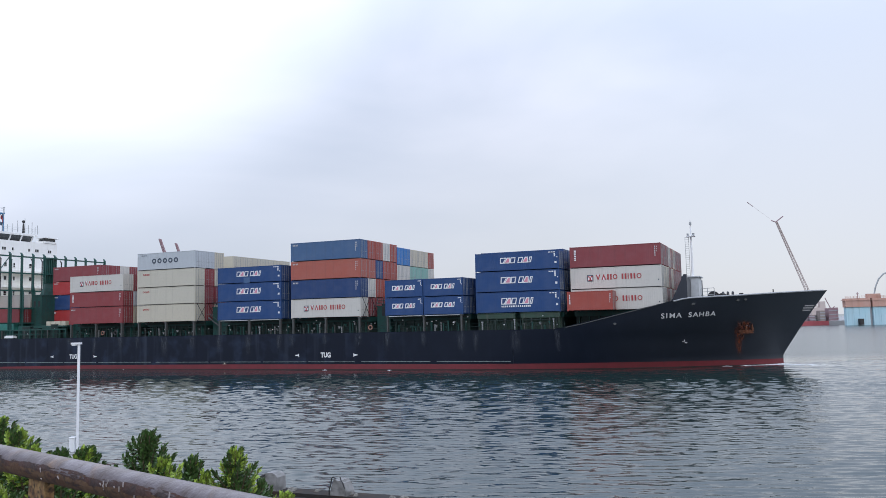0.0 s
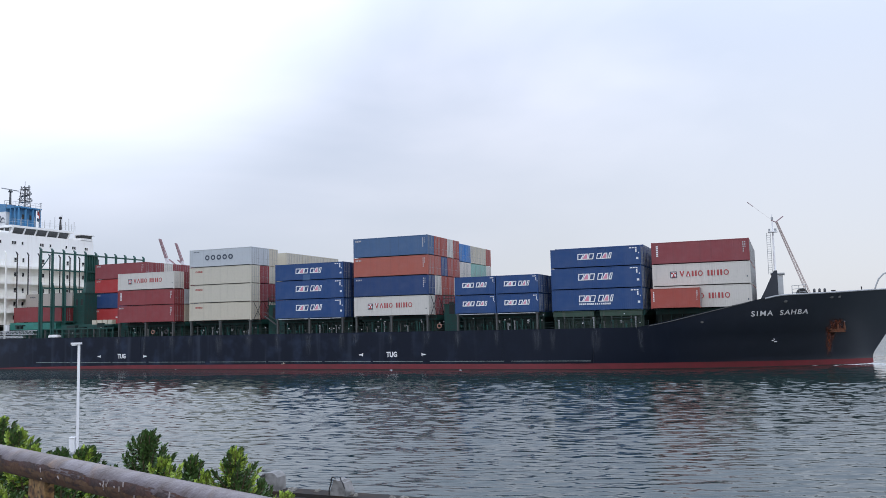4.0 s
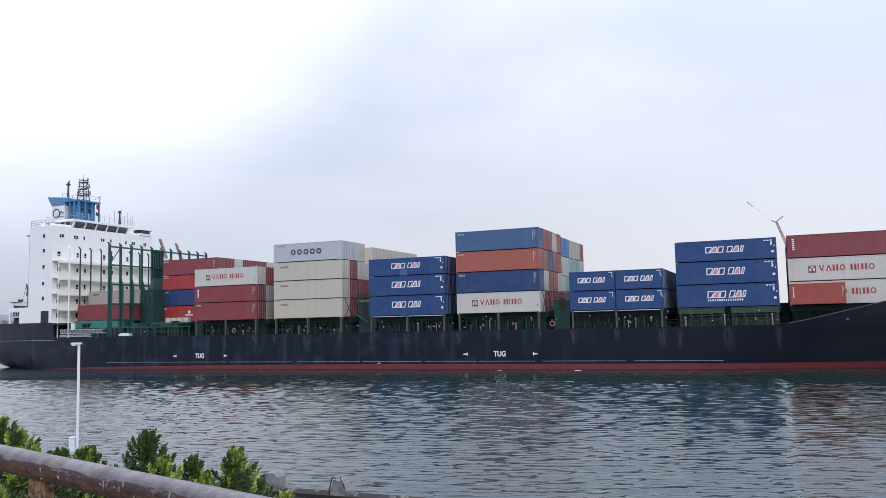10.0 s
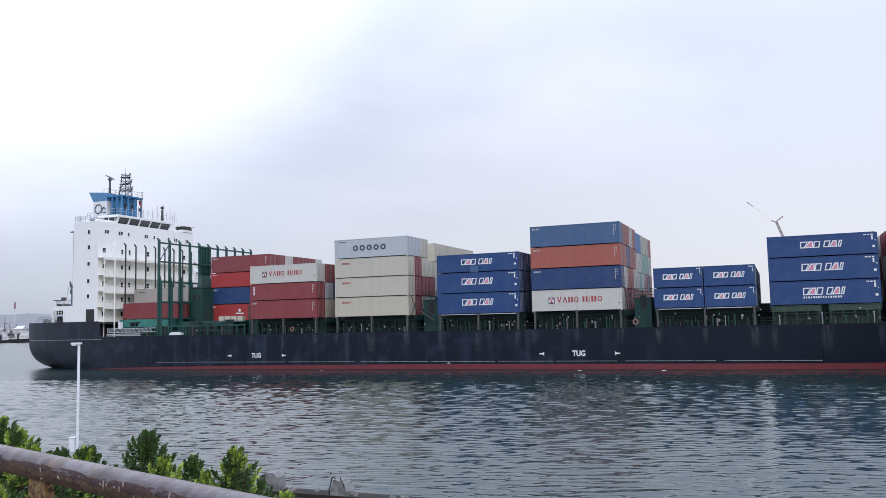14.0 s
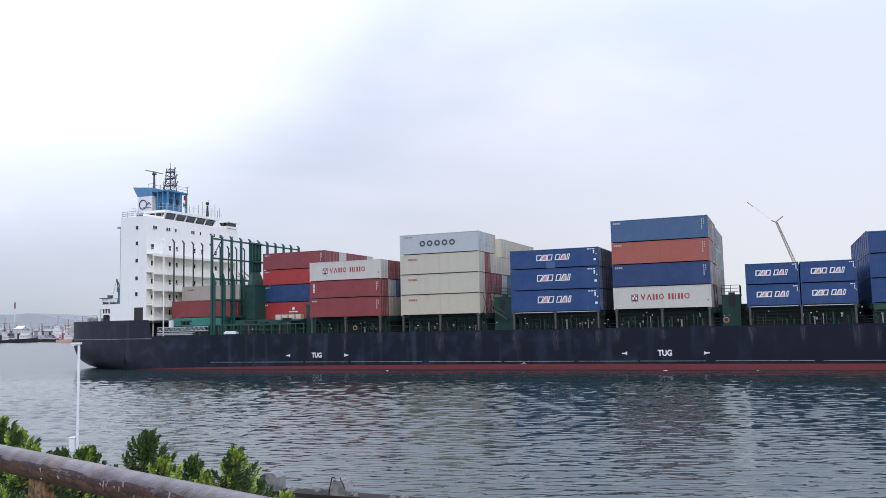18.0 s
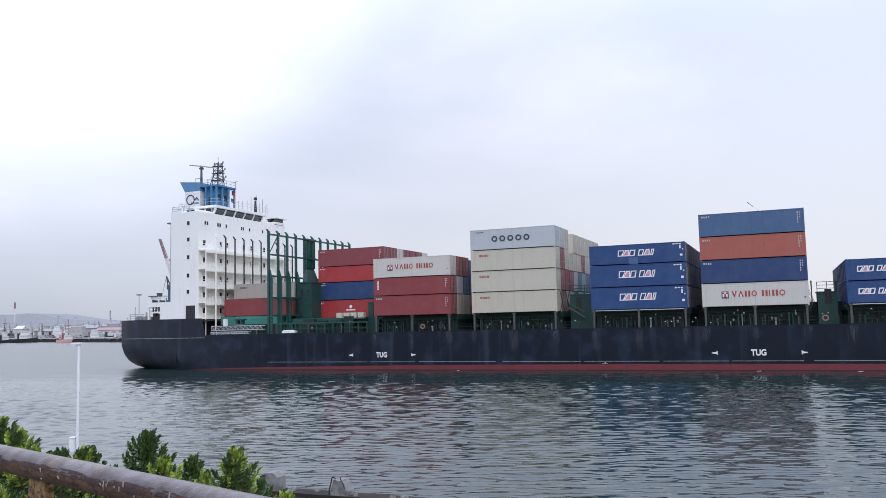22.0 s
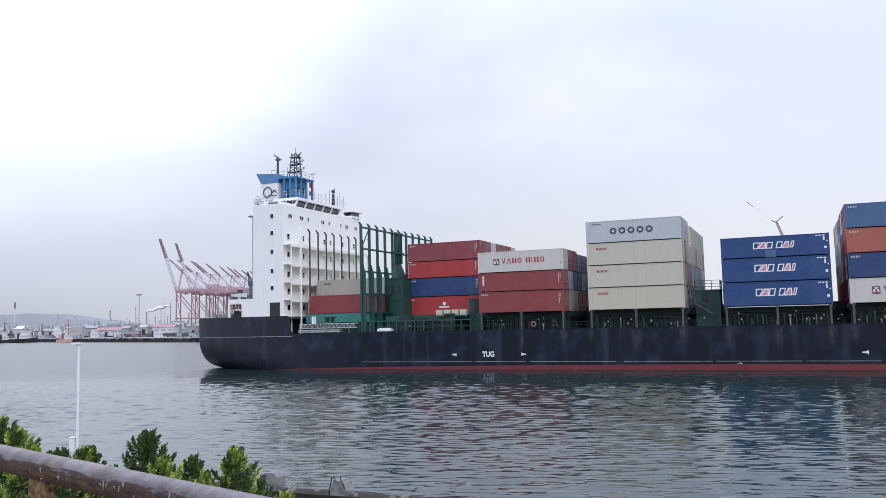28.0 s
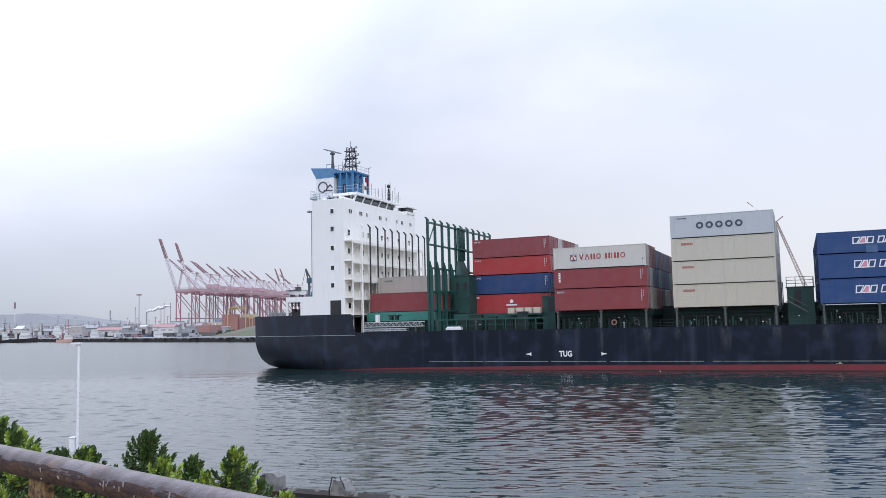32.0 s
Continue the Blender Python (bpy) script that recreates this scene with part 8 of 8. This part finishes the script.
def build_boats():
    boat("dark tug with white wheelhouse lying off the breakwater", -260.5, 503, 17, M_BLACK, M_WALLP, 0, 4.0, beam=0.32, decks=2)
    boat("black tug with a tall dark mast", -278, 512, 11, M_BLACK, M_WALLP, 60, 9.0, M_BLACK)
    boat("salmon work boat with a red mast", -219, 471, 12, M_PINKW, M_WALLP, 10, 9.0, M_MARKRED, decks=1)
    boat("white work boat with a tall dark mast", -229, 530, 15, M_WALLP, M_WALLP, 10, 6.0, M_CRANED, decks=2)
    boat("white ferry moored behind the breakwater", -262, 548, 20, M_WALLP, M_WALLP, 5, 5.0, decks=3)
    boat("long low blue and red barge", -186, 486, 26, M_BLUEH, M_WALLG, 175, 3.0, None, beam=0.2, decks=1)
    boat("small dark launch at the quay", -214, 508, 12, M_BLACK, M_WALLG, 160, 3.0, decks=1)
    boat("dark low workboat near the bank", -143, 452, 14, M_BLACK, M_WALLG, 170, 3.0, decks=1)
    boat("white harbour launch at the quay", -165, 466, 13, M_WALLP, M_WALLP, 0, 4.0, decks=1)


build_boats()


def build_clutter():
    """Vehicles, crates and small gear on the port ground: too small and far to tell apart."""
    rng = random.Random(77)
    kinds = (("dark trucks, crates and gear on the port ground", (0.09, 0.09, 0.10), 260), ("rust-red crates and containers on the port ground", (0.27, 0.14, 0.13), 190),
             ("white vans and small sheds on the port ground", (0.55, 0.55, 0.55), 210), ("dull green and blue crates on the port ground", (0.16, 0.23, 0.23), 120))
    for label, colour, count in kinds:
        c = Mesh()
        for i in range(count):
            f, back = rng.uniform(-0.60, -0.22), rng.uniform(4, 150)
            y = (582.0 + back) / (1.0 + 0.375 * f)
            x = f * y
            w, h = rng.uniform(0.8, 4.5), rng.uniform(0.9, 3.2)
            c.box(x - w / 2, x + w / 2, y, y + 2.5, 3.15, 3.2 + h)
            if rng.random() < 0.5:
                c.box(x - w * 0.2, x + w * rng.uniform(0.1, 0.5), y, y + 2.0, 3.2 + h, 3.2 + h * rng.uniform(1.2, 1.7))
            if rng.random() < 0.16:
                c.tube((x, y + 1, 3.2), (x + rng.uniform(-0.8, 0.8), y + 1, 3.2 + rng.uniform(6, 13)), 0.2, 4)
            if rng.random() < 0.3:
                c.prism([(x - w * 0.5, 3.2 + h), (x + w * 0.5, 3.2 + h), (x + w * rng.uniform(-0.3, 0.3), 3.2 + h * rng.uniform(1.3, 1.8))], y, y + 2.0)
        ob = part("port_clutter", c, material("port_clutter_paint", colour, 0.8, island=0.5), None)
        tagged(ob, label, "port gear", kind="stuff")


build_clutter()


def build_yard():
    # floating dock in orange and pale blue
    r = root("floating_dock", "floating dock with pale blue walls and orange top", "floating dock", "", Matrix.Translation((213, 430, 0)))
    for x0, x1, dy in ((0.0, 12.6, 0.0), (14.4, 60.0, 0.0)):
        part("side_wall", boxes((x0, x1, dy, 2.6, -1.0, 9.6)), M_CYAN, r, "pale blue dock wall")
        part("upper_deck", boxes((x0 - 0.4, x1 + 0.3, dy - 0.5, 2.8, 9.6, 14.2)), M_DOCKO, r, "orange upper works")
        part("deck_edge", boxes((x0 - 1.2, x1 + 0.4, dy - 0.8, 2.8, 13.0, 13.3)), M_DOCKO, r)
        for i in range(int((x1 - x0) / 3)):
            part("wall_rib", boxes((x0 + 1 + i * 3, x0 + 1.3 + i * 3, dy - 0.15, dy, 0.2, 9.5)), M_CYAN, r)
    part("inner_wall", boxes((12.4, 14.6, 1.2, 2.6, -1.0, 12.6)), M_WALLG, r, "grey recessed dock wall")
    part("deck_cabin", boxes((12.0, 19.0, 0.4, 2.6, 14.2, 16.5)), M_DOCKO, r)
    railing("deck_rail", [(0, 0.2, 14.2), (12, 0.2, 14.2)], 1.2, 2, r, M_DOCKO, 0.08, 1.5)
    railing("deck_rail", [(14.5, 0.2, 14.2), (40, 0.2, 14.2)], 1.2, 2, r, M_DOCKO, 0.08, 1.5)
    part("fender", boxes((6.0, 8.2, -1.8, 0.0, 0.2, 3.4), (6.3, 7.9, -1.9, 0.0, 0.8, 2.8)), M_BLACK, r)
    g = Mesh()
    pts = [(16.5, 2, 16.4), (17.6, 2, 20.5), (19.4, 2, 24.2), (22.0, 2, 26.8), (25.5, 2, 28.4), (30.0, 2, 28.8)]
    for p, q in zip(pts, pts[1:]):
        g.tube(p, q, 0.4, 6)
    part("hose_boom", g, M_GREY, r, "curved grey boom")
    part("mast_stub", tubes(0.2, ((7.5, 2, 14.2), (7.5, 2, 17.5)), ((6.8, 2, 16.6), (8.2, 2, 16.6))), M_CRANED, r)
    # steel sections and a red hull beside it
    rng = random.Random(5)
    r = root("red_barge", "red hull of a moored barge", "barge", "", Matrix.Translation((198, 452, 0)))
    part("hull", boxes((-3, 16, 0, 7, -0.5, 1.9), (-4, -3, 1, 6, 0.4, 1.9)), M_REDH, r)
    part("rail", boxes((-3, 16, 0.1, 0.2, 1.9, 2.5)), M_REDH, r)
    for i in range(9):
        x = 203 + i * 2.9
        w, h = rng.uniform(2.5, 4.5), rng.uniform(3.0, 6.6) * (0.75 + 0.05 * i)
        r = root("steel_section", "grey prefabricated steel section on the yard quay", "steel block", "steel sections", Matrix.Translation((x, 466 + rng.uniform(0, 6), 2.4)))
        part("block", boxes((-w / 2, w / 2, 0, 5, 0, h)), rng.choice([M_SECT, M_CRANED, M_ROOFG, M_SECT]), r)
        for k in range(3):
            part("stiffener", boxes((-w / 2 - 0.1, w / 2 + 0.1, -0.2, 0, h * (k + 0.6) / 3.4, h * (k + 0.6) / 3.4 + 0.35)), M_WALLG, r)
    # lattice luffing crane
    r = root("luffing_crane", "tall lattice luffing crane with a fly jib", "crane", "", Matrix.Translation((273.2, 600, 2.4)))
    foot, head = Vector((0, 0, 8)), Vector((-24.1, 0, 73))
    n = 22
    for sgn in (-1, 1):
        ch = Mesh()
        ch.tube(foot + Vector((0, sgn * 1.0, 0)), head + Vector((0, sgn * 0.5, 0)), 0.28, 5)
        ch.tube(foot + Vector((2.4, sgn * 1.0, 0.6)), head + Vector((0.9, sgn * 0.5, 0.3)), 0.28, 5)
        part("boom_chord", ch, M_HAZY, r)
    lc = Mesh()
    for i in range(n):
        a, b = i / n, (i + 1) / n
        o = Vector((2.4, 0, 0.6)) if i % 2 else Vector((0, 0, 0))
        o2 = Vector((0, 0, 0)) if i % 2 else Vector((2.4, 0, 0.6))
        lc.tube(foot.lerp(head, a) + o * (1 - a * 0.62), foot.lerp(head, b) + o2 * (1 - b * 0.62), 0.14, 4)
    part("boom_lacing", lc, M_HAZY, r)
    part("head_arm", tubes(0.4, (head, head + Vector((-3.4, 0, 1.2))), (head, head + Vector((5.7, 0, 4.2))), n=5), M_CRANED, r)
    part("fly_jib", tubes(0.06, (head + Vector((-1, 0, 0)), head + Vector((-16.5, 0, 12.2))), n=4), M_HAZY, r)
    part("jib_tip", tubes(0.26, (head + Vector((-16.2, 0, 12.0)), head + Vector((-20.6, 0, 15.4))), n=5), M_CRANED, r)
    part("crane_body", boxes((-3, 8, -3, 3, 0, 8.5), (4, 8, -2, 2, 8.5, 13)), M_HAZY, r)
    r = root("small_crane", "small slewing jib crane on the quay", "crane", "", Matrix.Translation((229, 480, 2.4)))
    part("post", tubes(0.5, ((0, 0, 0), (0, 0, 6.6)), n=8), M_CRANED, r)
    part("jib", tubes(0.25, ((0, 0, 6.4), (-3.4, 0, 13.4)), ((0, 0, 6.4), (2.0, 0, 8.2)), n=5), M_CRANED, r)


build_yard()


# ---------------------------------------------------------------- everything that moves
SCAN_RATE, SCAN_AHEAD = -141.95, 13.545      # degrees a second; when the bar lies along the ship


def motions():
    for ob, local in MOVING:
        walk(ob, [(t, ship_pose(t) @ local) for t in TIMES])
    for ob in TURNING:            # one turn in about two and a half seconds
        walk(ob, [(k * 0.25, pose(-57.4, 12.6, 36.35, 0, 0, SCAN_RATE * (k * 0.25 - SCAN_AHEAD))) for k in range(129)])
    walk(water, [(t, pose(-0.28 * t, -0.12 * t, 0)) for t in (0.0, 16.0, 32.0)])


motions()
